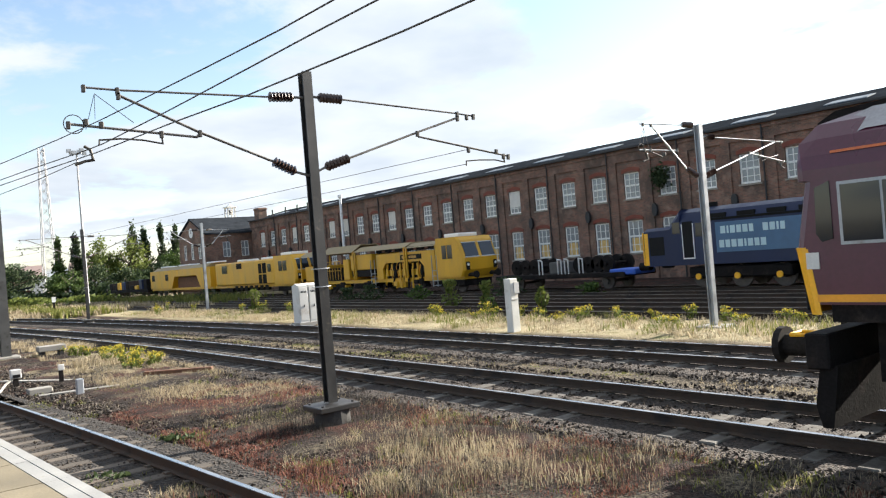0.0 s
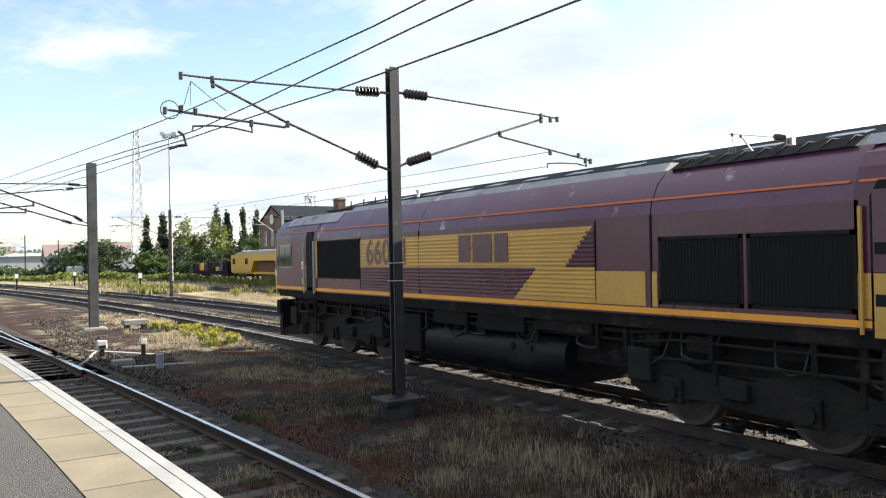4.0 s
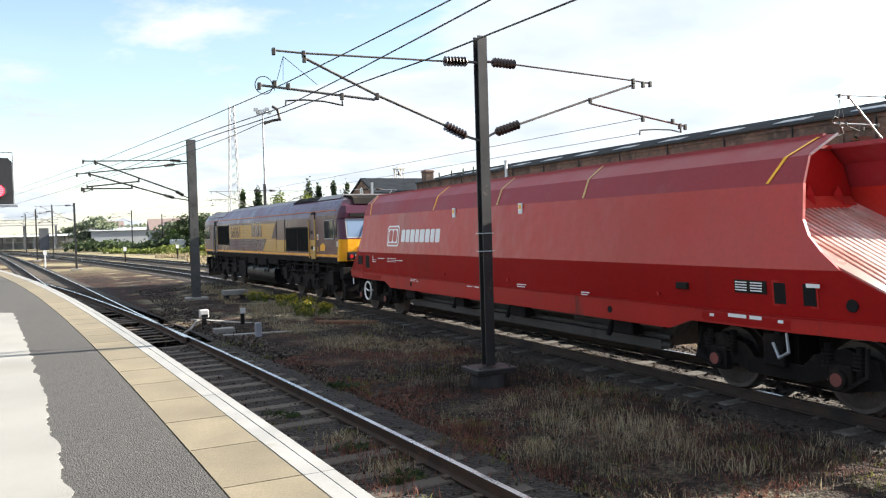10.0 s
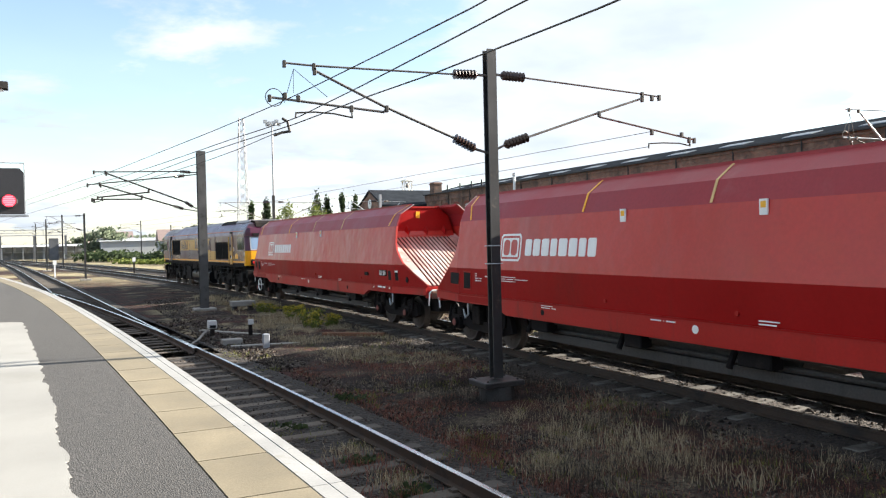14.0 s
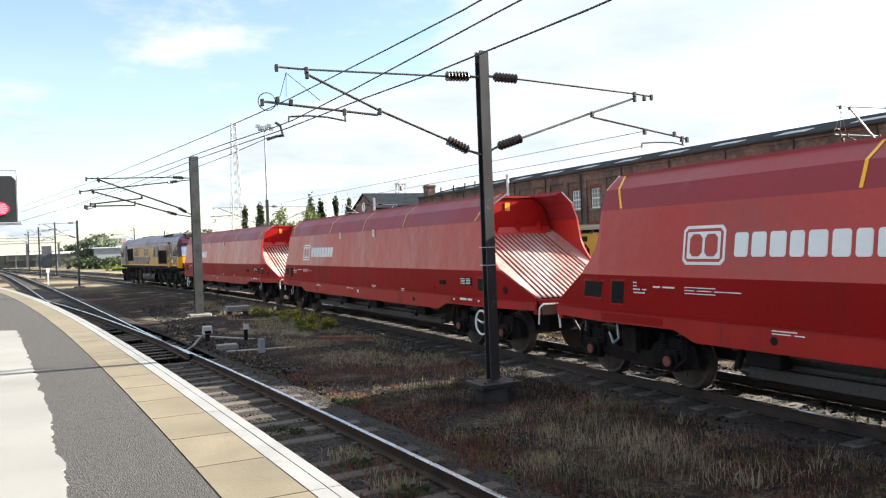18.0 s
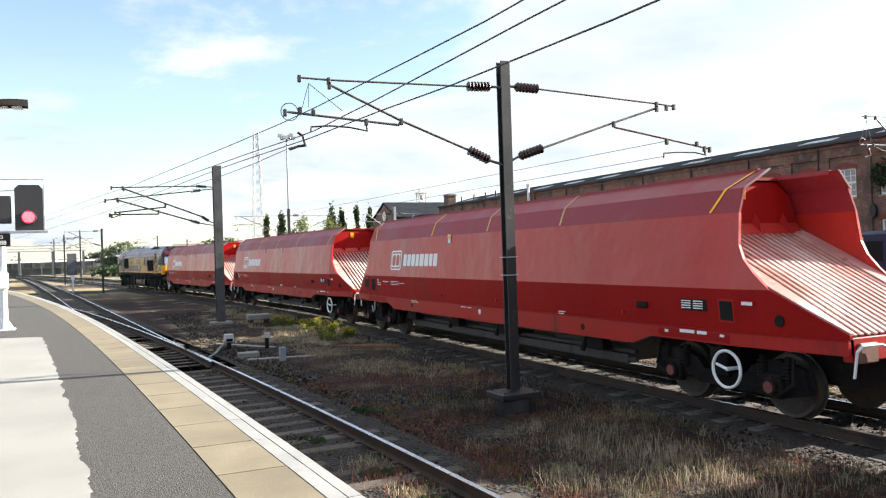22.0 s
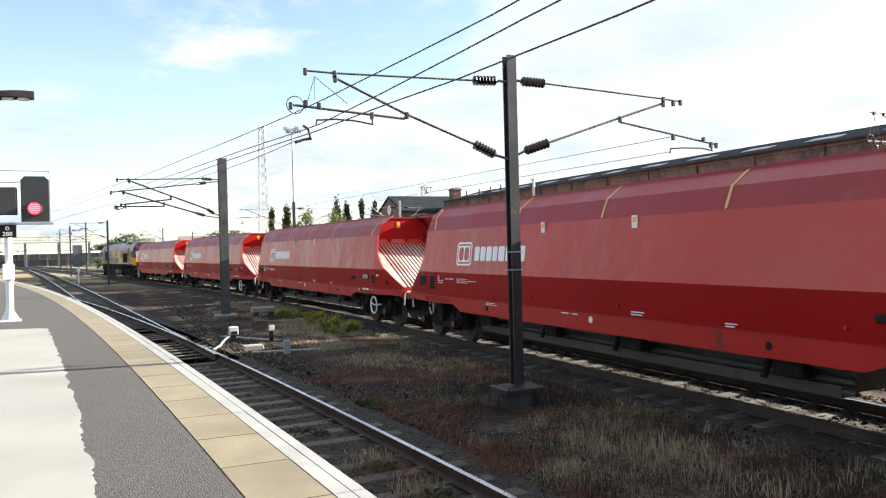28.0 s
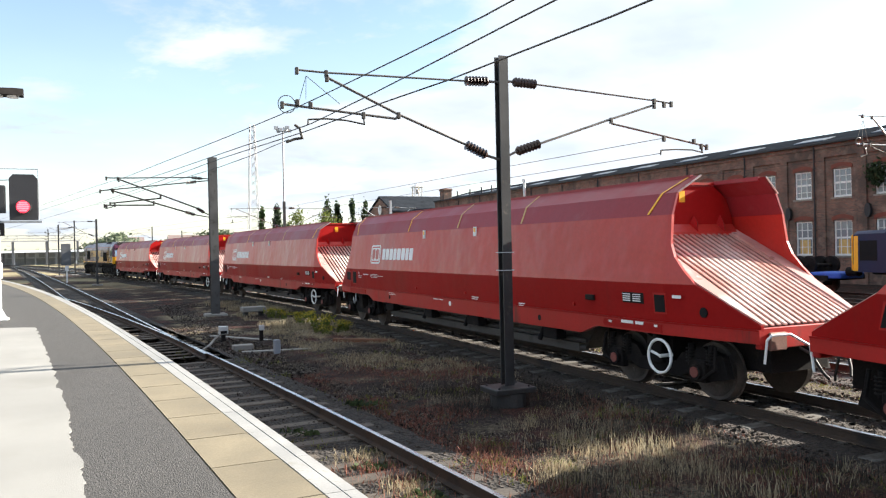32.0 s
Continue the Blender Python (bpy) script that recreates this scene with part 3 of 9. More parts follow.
def raw(name, verts, faces, material, parent=None):
    me = bpy.data.meshes.new(name)
    me.from_pydata([tuple(v) for v in verts], [], [tuple(f) for f in faces])
    me.materials.append(material)
    ob = new(name, me)
    ob.parent = parent
    return ob


def B():
    return bmesh.new()


def sweep(bm, path, prof):
    """A closed profile of (offset to the right, height) carried along a path of (x, y)."""
    P = [Vector((x, y, 0)) for x, y in path]
    rings = []
    for i, p in enumerate(P):
        d = (P[min(i + 1, len(P) - 1)] - P[max(i - 1, 0)]).normalized()
        r = Vector((d.y, -d.x, 0))
        rings.append([p + r * o + Vector((0, 0, z)) for o, z in prof])
    loft(bm, rings)
# ---- lines of the plan ----
def edge_x(y):
    """The platform's edge."""
    return 1.838 - 0.0395 * y - 0.00115 * y * y if y > 0 else 1.838 - 0.0395 * y


def plat_track(y):
    return edge_x(y) + 1.49


def main_line():
    """Arc length, x and y of the through line's centre: straight, then a curve to the left."""
    rows, x, y, th, ds = [], 9.85, -130.0, 0.0, 1.0
    s = -130.0
    while s < 420:
        rows.append((s, x, y))
        k = 0.0 if s < 19 else 0.0028 if s < 40 else 0.002 if s < 58 else 0.0012 if s < 75 else 0.0005
        th += k * ds
        x, y, s = x - math.sin(th) * ds, y + math.cos(th) * ds, s + ds
    return np.array(rows)


LINE = main_line()


def on_line(s):
    return Vector((np.interp(s, LINE[:, 0], LINE[:, 1]), np.interp(s, LINE[:, 0], LINE[:, 2]), 0))


MAIN = [(r[1], r[2]) for r in LINE[::3]]
SECOND = [(x + 4.65, y) for x, y in MAIN if y < 300]
PLAT = [(plat_track(y), y) for y in np.arange(-40, 76, 2.5)]
BRANCH = [(2.07 - 0.0654 * (y - 19) - 0.0001 * (y - 19) ** 2 * (1 if y < 100 else 1), y) for y in np.arange(20, 230, 5.0)]


# ---- ground ----
def build_ground():
    xs = [-1500, -400, -150, -60, -25, -10, -3] + list(np.arange(0, 24.1, 0.4)) + [26, 29, 33, 37, 42, 50, 70, 110, 200, 500, 1600]
    ys = [-1500, -400, -120, -50, -20, -8] + list(np.arange(-4, 40.1, 0.5)) + [42, 45, 48, 52, 57, 63, 70, 80, 95, 120, 160, 230, 350, 600, 1200, 2500]
    vs, fs = [], []
    for y in ys:
        for x in xs:
            near = 0 < x < 24 and -4 < y < 40
            z = -0.24
            if near:
                z += 0.05 * noise.noise((x * 0.7, y * 0.7, 0)) + 0.03 * noise.noise((x * 2.3, y * 2.3, 4))
                if 4.6 < x < 8.0:
                    z += 0.05
                if 16.3 < x < 20.8:
                    z += 0.10
            vs.append((x, y, z))
    w = len(xs)
    for j in range(len(ys) - 1):
        for i in range(w - 1):
            a = j * w + i
            fs.append((a, a + 1, a + 1 + w, a + w))
    g = raw("ground", vs, fs, M["ground"])
    g.data.polygons.foreach_set("use_smooth", [True] * len(g.data.polygons))
    return tagged(g, "dark gritty trackside ground with dry grass patches", "ground", kind="structure")


build_ground()


def rail_profile(c, scale=1.0):
    s = scale
    pts = [(-0.07, -0.16), (0.07, -0.16), (0.07, -0.145), (0.012, -0.125), (0.012, -0.045), (0.035, -0.035), (0.035, -0.004), (-0.035, -0.004), (-0.035, -0.035), (-0.012, -0.045), (-0.012, -0.125), (-0.07, -0.145)]
    return [(c + x * s, z) for x, z in pts]


def railway(label, path, polished, sleeper_rows, material, group, bed="ballast", width=1.75):
    """A track: ballast bed, two rails with their running heads, sleepers one by one."""
    tr = tagged(new("railway_track"), label, "railway track", kind="structure")
    bm = B()
    sweep(bm, path, [(-width - 0.35, -0.30), (width + 0.35, -0.30), (width, -0.185), (-width, -0.185)])
    part("ballast_bed", bm, M[bed], tr, "bed of angular crushed stone")
    for c in (-0.7525, 0.7525):
        bm = B()
        sweep(bm, path, rail_profile(c))
        r = part("rail", bm, M["rail_side"], tr)
        bm = B()
        sweep(bm, path, [(c - 0.034, -0.004), (c + 0.034, -0.004), (c + 0.028, 0.0), (c - 0.028, 0.0)])
        part("running_head", bm, M["rail_top" if polished else "rail_top_rust"], r, "worn shiny head" if polished else "dull head")
    bm = B()
    box(bm, -1.27, 1.27, -0.125, 0.125, -0.30, -0.165, 0.015)
    for c in (-0.7525, 0.7525):
        for d in (-0.1, 0.1):
            box(bm, c + d - 0.035, c + d + 0.035, -0.05, 0.05, -0.166, -0.135)
    me = None
    for x, y, a in sleeper_rows:
        if me is None:
            first = part("sleeper", bm, material, tr)
            me = first.data
            ob = first
        else:
            ob = new("sleeper", me)
            ob.parent = tr
        ob.matrix_basis = pose(x, y, random.uniform(-0.026, 0.004), 0, random.uniform(-0.4, 0.4), a + random.uniform(-0.6, 0.6))
    return tr


def sleepers_on(path, y0, y1, pitch=0.65):
    """Places along a path: x, y and the turn in degrees."""
    P = np.array(path)
    d = np.hypot(*np.diff(P, axis=0).T)
    s = np.concatenate([[0], np.cumsum(d)])
    rows = []
    for q in np.arange(0, s[-1], pitch):
        x, y = np.interp(q, s, P[:, 0]), np.interp(q, s, P[:, 1])
        if y0 <= y <= y1:
            x2, y2 = np.interp(q + 0.3, s, P[:, 0]), np.interp(q + 0.3, s, P[:, 1])
            rows.append((x, y, math.degrees(math.atan2(y2 - y, x2 - x)) - 90))
    return rows


# ---- platform ----
def build_platform():
    pl = tagged(new("platform"), "curved station platform with buff slabs and white edge", "platform", kind="structure")
    ys = list(np.arange(-40, 75.1, 2.5))
    path = [(edge_x(y), y) for y in ys]
    bm = B()
    sweep(bm, path, [(-22, 0.86), (-0.745, 0.86), (-0.745, 0.905), (-22, 0.905)])
    part("asphalt_surface", bm, M["asphalt"], pl, "dark grey worn asphalt")
    bm = B()
    sweep(bm, path, [(-22, -0.4), (-0.22, -0.4), (-0.22, 0.80), (-22, 0.80)])
    part("retaining_wall", bm, M["brick_dark"], pl, "dark sooty brick wall below the edge")
    bm = B()
    sweep(bm, path, [(-22, 0.80), (-0.05, 0.80), (-0.02, 0.858), (-22, 0.858)])
    part("bedding", bm, M["concrete"], pl)
    # paving: one slab a metre, and a white-painted coping in two strips
    y = -4.0
    while y < 74:
        y2 = y + 1.0
        for name, o0, o1, m, gap, top in (("paving_slab", 0.225, 0.735, "slab", 0.009, 0.907), ("coping_stone", 0.0, 0.09, "white_line", 0.003, 0.908), ("coping_back", 0.097, 0.212, "white_line", 0.003, 0.906)):
            bm = B()
            a, b = y + gap, y2 - gap
            top2 = top + random.uniform(-0.001, 0.001)
            lo = [(edge_x(a) - o1, a), (edge_x(a) - o0, a), (edge_x(b) - o0, b), (edge_x(b) - o1, b)]
            prism(bm, lo, "z", 0.86, top2)
            part(name, bm, M[m], pl)
        y = y2
    return pl


build_platform()


def build_resurfacing():
    """The pale patch with its ragged brushed margin."""
    bm = B()
    rnd = random.Random(5)
    right = []
    y = -6.0
    while y < 19.8:
        o = 1.575 + 0.04 * noise.noise((y * 0.6, 3, 0)) + 0.045 * noise.noise((y * 2.3, 7, 0)) + rnd.uniform(-0.014, 0.014)
        right.append((edge_x(y) - o, y))
        y += rnd.choice((0.025, 0.05, 0.09, 0.16))
    left = [(edge_x(19.9) - 1.8, 19.85), (-3.0, 20.5), (-6.0, 21.3), (-14, 21.5), (-14, -6)]
    prism(bm, right + left, "z", 0.9035, 0.9095)
    return tagged(part("surface_patch", bm, M["resurf"]), "pale beige resurfaced area with ragged edge", "paving", kind="structure")


build_resurfacing()


# ---- overhead line masts ----
def insulator(bm, p, q, n=7):
    p, q = Vector(p), Vector(q)
    d = (q - p).normalized()
    a = d.orthogonal().normalized()
    b = d.cross(a)
    L = (q - p).length
    steps = [(0.0, 0.03)]
    for i in range(n):
        c = L * (i + 0.7) / (n + 0.4)
        steps += [(c - 0.02, 0.032), (c - 0.018, 0.085), (c + 0.018, 0.06), (c + 0.02, 0.032)]
    steps.append((L, 0.03))
    loft(bm, [[p + d * s + (a * math.cos(t) + b * math.sin(t)) * r for t in [2 * math.pi * k / 10 for k in range(10)]] for s, r in steps])


def h_column(bm, x, y, z0, z1, w=0.2, d=0.2, t=0.022):
    a, b, c, e = w / 2, t / 2, d / 2, d / 2 - t
    pts = [(-a, -c), (a, -c), (a, -e), (b, -e), (b, e), (a, e), (a, c), (-a, c), (-a, e), (-b, e), (-b, -e), (-a, -e)]
    prism(bm, [(x + u, y + v) for u, v in pts], "z", z0, z1)


def cantilever(mast, x, y, tip, ztop, zlow, zreg, zwire, tone):
    """Bracket arm from the mast to the tip over its track: stay tube, strut, registration tube, steady arm, insulators."""
    s = 1 if tip > x else -1
    L = abs(tip - x)
    at = lambda d, z, dy=0.0: (x + s * d, y + dy, z)
    bm = B()
    pipe(bm, [at(0.70, ztop - 0.01), at(L, ztop - 0.05)], 0.016)
    part("stay_tube", bm, M[tone], mast)
    bm = B()
    r_at = L - 0.45
    tube(bm, at(0.7, zlow + (ztop - zlow) * 0.16), at(r_at, ztop - 0.06), 0.023)
    arm = part("bracket_arm", bm, M[tone], mast, "slanting tubular arm")
    f = 0.62 if L > 3 else 0.5
    zf = zlow + (ztop - zlow) * f
    bm = B()
    pipe(bm, [at(f * r_at, zf), at(L + 0.1, zreg)], 0.019)
    part("registration_tube", bm, M[tone], mast)
    bm = B()
    g = f * r_at + 0.62
    zg = zf + (zreg - zf) * 0.62 / max(0.7, L + 0.1 - f * r_at)
    pipe(bm, [at(g, zg), at(g + 0.03, zg - 0.17), at(g + 0.45, zg - 0.06), at(L - 0.35, zwire + 0.36), at(L - 0.36, zwire + 0.26)], 0.013)
    part("steady_arm", bm, M["wire"], mast)
    bm = B()
    pipe(bm, [at(L - 0.22, zwire + 0.17), at(L - 0.16, zwire + 0.16), at(L - 0.22, zwire + 0.02), at(L - 0.02, zwire - 0.04)], 0.022)
    part("wire_clamp", bm, M["wire"], mast)
    for d, z in ((L + 0.08, zreg + 0.12), (L - 0.08, zreg + 0.02), (L - 0.28, zreg + 0.1)) if s < 0 else ():
        bm = B()
        tube(bm, at(L - 0.14, ztop - 0.14), at(d, z), 0.005, 4)
        part("dropper", bm, M["wire"], mast)
    if s < 0:
        bm = B()
        ring(bm, at(L + 0.02, zreg + 0.05), "y", 0.11, 0.007, 14)
        part("wire_loop", bm, M["wire"], mast)
    for d, z in ((L - 0.12, ztop - 0.06), (r_at, ztop - 0.07), (f * r_at, zf), (f * r_at + 0.55, zf - 0.1), (L - 0.1, zreg), (L - 0.35, zreg)):
        a = at(d, z)
        bm = B()
        box(bm, a[0] - 0.022, a[0] + 0.022, a[1] - 0.03, a[1] + 0.03, a[2] - 0.05, a[2] + 0.04, 0.005)
        part("clamp", bm, M["wire"], mast)
    bm = B()
    insulator(bm, at(0.30, ztop), at(0.72, ztop))
    part("insulator", bm, M["insulator"], mast, "ribbed brown insulator")
    bm = B()
    insulator(bm, at(0.22, zlow + 0.03), at(0.66, zlow + (ztop - zlow) * 0.155))
    part("insulator", bm, M["insulator"], mast, "ribbed brown insulator")
    for p, q in ((at(0.08, ztop), at(0.31, ztop)), (at(0.08, zlow), at(0.24, zlow + 0.04))):
        bm = B()
        pipe(bm, [p, q], 0.022)
        part("bracket", bm, M[tone], mast)


def mast(x, y, top, tone, label, plinth, arms, lean=0.0, z0=-0.24, w=0.168):
    e = tagged(new("catenary_mast"), label, "mast", "overhead line masts")
    bm = B()
    h_column(bm, x, y, z0 + (0.42 if plinth else 0), top, w, w)
    part("column", bm, M[tone], e)
    if plinth:
        bm = B()
        tube(bm, (x, y, z0 - 0.1), (x, y, z0 + 0.31), 0.31, 16, 0.30)
        part("plinth", bm, M["concrete_dark"], e, "round stained concrete plinth")
        bm = B()
        box(bm, x - 0.37, x + 0.37, y - 0.31, y + 0.31, z0 + 0.31, z0 + 0.40, 0.012)
        part("base_plate", bm, M[tone], e)
        for i in (-1, 1):
            for j in (-1, 1):
                bm = B()
                tube(bm, (x + i * 0.28, y + j * 0.22, z0 + 0.40), (x + i * 0.28, y + j * 0.22, z0 + 0.425), 0.022, 6)
                part("bolt", bm, M["steel_dark"], e)
        for k in (0.55, 0.62):
            bm = B()
            ring(bm, (x, y, z0 + (top - z0) * k * 0.72), "z", 0.145, 0.008, 14)
            part("strap", bm, M["steel_grey"], e, "bright band round the column")
    else:
        bm = B()
        box(bm, x - 0.45, x + 0.45, y - 0.4, y + 0.4, z0 - 0.2, z0 + 0.14, 0.04)
        part("footing", bm, M["concrete"], e, "rough concrete footing")
    for a in arms:
        cantilever(e, x, y, *a, tone="tube_grey" if tone == "steel_dark" else "steel_grey")
    return e


M["concrete_dark"] = mat("stained_concrete", (0.035, 0.033, 0.031), 0.9, 0, 0.35, 3, 40, 0.5, 0.006)
def arm(mast_ob, y, tone, stay, strut, reg, steady, clamp=(), thick=1.0):
    """A bracket arm in the plane across the track at y: points (x, z) of its stay, strut, registration tube and steady arm; insulators at the mast's end."""
    P = lambda q: [(x, y, z) for x, z in q]
    for name, q, r, m in (("stay_tube", stay, 0.016, tone), ("bracket_arm", strut, 0.021, tone), ("registration_tube", reg, 0.019, tone), ("steady_arm", steady, 0.013, "wire"), ("wire_clamp", clamp, 0.02, "wire")):
        if len(q) > 1:
            bm = B()
            pipe(bm, P(q), r * thick)
            part(name, bm, M[m], mast_ob)
    for q in (stay[0], stay[1], strut[0], reg[0], reg[-1], steady[0]):
        bm = B()
        box(bm, q[0] - 0.024 * thick, q[0] + 0.024 * thick, y - 0.03, y + 0.03, q[1] - 0.07 * thick, q[1] + 0.035 * thick, 0.005)
        part("clamp", bm, M["wire"], mast_ob)


def arm_insulator(mast_ob, y, a, b, root, tone):
    """Insulator from a (arm side) to b, and the bracket on to the mast at root."""
    bm = B()
    insulator(bm, (a[0], y, a[1]), (b[0], y, b[1]))
    part("insulator", bm, M["insulator"], mast_ob, "ribbed brown insulator")
    bm = B()
    pipe(bm, [(b[0], y, b[1]), (root[0], y, root[1])], 0.022)
    part("bracket", bm, M[tone], mast_ob)


near_mast = mast(6.42, 11.45, 5.66, "steel_dark", "dark steel overhead line mast with arms over both tracks", True, [])
arm(near_mast, 11.45, "tube_grey", [(2.95, 5.18), (3.40, 5.17), (5.76, 5.21)], [(3.41, 5.10), (4.54, 4.61), (5.73, 4.17)], [(2.72, 4.66), (4.51, 4.53), (4.56, 4.60)],
    [(3.98, 4.57), (3.99, 4.42), (3.70, 4.465), (3.40, 4.475), (3.11, 4.45), (3.10, 4.37)], [(2.90, 4.36), (2.98, 4.31), (3.01, 4.17), (2.90, 4.15), (2.77, 4.10)])
arm(near_mast, 11.45, "tube_grey", [(10.03, 5.09), (9.63, 5.12), (7.09, 5.245)], [(9.63, 5.04), (8.65, 4.73), (7.14, 4.235)], [(10.87, 4.32), (9.84, 4.475), (8.67, 4.65), (8.65, 4.72)],
    [(10.74, 4.33), (10.76, 4.20), (10.51, 4.24), (10.1, 4.235), (9.77, 4.21), (9.76, 4.12)])
for a, b, root in (((5.74, 5.21), (6.18, 5.23), (6.36, 5.23)), ((5.73, 4.17), (6.12, 4.00), (6.36, 3.94)), ((7.09, 5.245), (6.63, 5.255), (6.48, 5.26)), ((7.14, 4.235), (6.67, 4.08), (6.48, 3.99))):
    arm_insulator(near_mast, 11.45, a, b, root, "tube_grey")
for x, z, y in ((2.93, 4.66, 10.3), (2.98, 4.64, 11.0), (3.3, 4.55, 9.9)):
    bm = B()
    tube(bm, (3.09, 11.45, 5.10), (x, y + 0.6, z - 0.02), 0.005, 4)
    part("dropper", bm, M["wire"], near_mast)
bm = B()
ring(bm, (2.79, 11.45, 4.66), "y", 0.13, 0.007, 16)
part("wire_loop", bm, M["wire"], near_mast)
for x, z in ((2.95, 4.69), (3.15, 4.66), (9.86, 5.05), (9.84, 4.42), (10.56, 4.40)):
    bm = B()
    box(bm, x - 0.03, x + 0.03, 11.42, 11.48, z - 0.05, z + 0.05, 0.01)
    part("cable_grip", bm, M["wire"], near_mast)

mid_mast = mast(5.15, 34.2, 6.50, "steel_mid", "dark steel overhead line mast with paired arms", False, [], w=0.34)
arm(mid_mast, 34.2, "wire", [(1.01, 5.57), (1.43, 5.57), (4.29, 5.64)], [(1.47, 5.52), (4.48, 4.36)], [(1.13, 4.55), (3.02, 4.76), (3.05, 4.83)], [(1.3, 4.5), (1.2, 4.40), (0.95, 4.33)], thick=1.5)
arm(mid_mast, 34.2, "wire", [(0.77, 5.05), (1.21, 5.10), (4.06, 5.42)], [(1.25, 5.05), (4.02, 4.20)], [(0.92, 4.47), (2.78, 4.48), (2.78, 4.60)], [(1.0, 4.45), (0.9, 4.36)], thick=1.5)
for a, b, root in (((4.29, 5.64), (4.72, 5.61), (5.0, 5.60)), ((4.48, 4.36), (4.78, 4.17), (5.0, 4.06)), ((4.06, 5.42), (4.48, 5.47), (5.0, 5.53)), ((4.02, 4.20), (4.40, 4.08), (5.0, 3.97))):
    arm_insulator(mid_mast, 34.2, a, b, root, "steel_mid")
mast(12.5, 52.2, 5.8, "steel_dark", "dark steel mast between the running lines", True, [(8.9, 5.35, 4.0, 4.75, 4.4), (16.1, 5.35, 4.0, 4.7, 4.4)])
mast(19.1, 12.5, 5.45, "steel_grey", "galvanised mast standing in the dry verge", False, [(16.55, 5.42, 4.0, 4.70, 4.45), (23.55, 5.12, 4.0, 4.45, 4.3)], w=0.17)
mast(20.75, 53.8, 6.0, "steel_grey", "galvanised mast beside the siding", False, [(18.2, 5.5, 4.3, 5.0, 4.6), (22.8, 5.5, 4.3, 5.0, 4.6)])
mast(1.35, 75.0, 5.6, "steel_dark", "dark slender mast near the junction", False, [(-1.7, 5.4, 4.1, 4.7, 4.4)])
mast(-2.45, 112.0, 6.4, "steel_dark", "dark mast by the far junction", False, [(1.0, 5.9, 4.6, 5.2, 4.8)])
mast(-0.6, 116.0, 7.1, "steel_dark", "tall dark mast by the far junction", False, [(-4.0, 6.2, 4.8, 5.4, 5.0)])
mast(11.9, 150.0, 7.3, "steel_dark", "dark mast beside the far line", False, [(8.4, 6.7, 5.2, 6.0, 5.6)])
mast(16.9, 149.0, 6.5, "steel_dark", "dark mast beside the far line", False, [(20.0, 6.1, 4.8, 5.4, 5.0)])
mast(-5.5, 170.0, 7.6, "steel_dark", "dark mast in the distance", False, [(-9, 7.0, 5.5, 6.2, 5.8)])


def wire_run(label, pts, sag=0.0, r=0.0075, marks=()):
    """A wire through its supports; it hangs a little between them."""
    bm = B()
    line = []
    for a, b in zip(pts, pts[1:]):
        n = max(2, int((Vector(b) - Vector(a)).length / 3))
        for i in range(n):
            t = i / n
            p = Vector(a).lerp(Vector(b), t)
            p.z -= sag * 4 * t * (1 - t)
            line.append(p)
    line.append(Vector(pts[-1]))
    pipe(bm, line, r, 5)
    e = tagged(part("overhead_wire", bm, M["wire"]), label, "wire", "overhead wires")
    return e


def over_platform(rows):
    return [(edge_x(y) + 1.40, y, z) for y, z in rows]


wire_run("thin contact wire above the platform track", over_platform([(-30, 3.9), (4.06, 3.94), (6.2, 3.97), (7.7, 4.02), (10.1, 4.07), (12.9, 4.17), (15.1, 4.24), (21.3, 4.35), (34.2, 4.5), (75, 4.6)]))
wire_run("messenger wire above the platform track", over_platform([(-30, 4.3), (5.1, 4.21), (6.2, 4.19), (7.9, 4.16), (9.9, 4.14), (10.6, 4.16), (13.3, 4.27), (19.1, 4.45), (24.9, 4.62), (34.2, 4.95), (75, 5.2)]))
wire_run("catenary wire above the platform track", over_platform([(-30, 4.45), (5.6, 4.365), (7.0, 4.385), (8.5, 4.41), (9.8, 4.43), (11.4, 4.47), (14.4, 4.57), (18.5, 4.71), (26.3, 4.93), (34.2, 5.2), (75, 5.5)]))
wire_run("thin feeder wire beyond the steady arm", over_platform([(10.9, 4.06), (13.0, 4.06), (15.1, 4.09), (24, 4.3), (34.2, 4.45)]), r=0.006)
wire_run("contact wire above the through line", [(9.75, 11.45, 4.15), (9.2, 52.2, 4.4), (3, 112, 4.8), (-9, 220, 5.4)], r=0.006)
wire_run("messenger wire above the through line", [(9.8, 11.45, 4.43), (9.2, 52.2, 4.8), (3, 112, 5.2), (-9, 220, 5.9)], r=0.006)
wire_run("contact wire above the second line", [(17.3, 12.5, 4.5), (16.0, 52.2, 4.4), (8.4, 150, 5.6)], r=0.006)


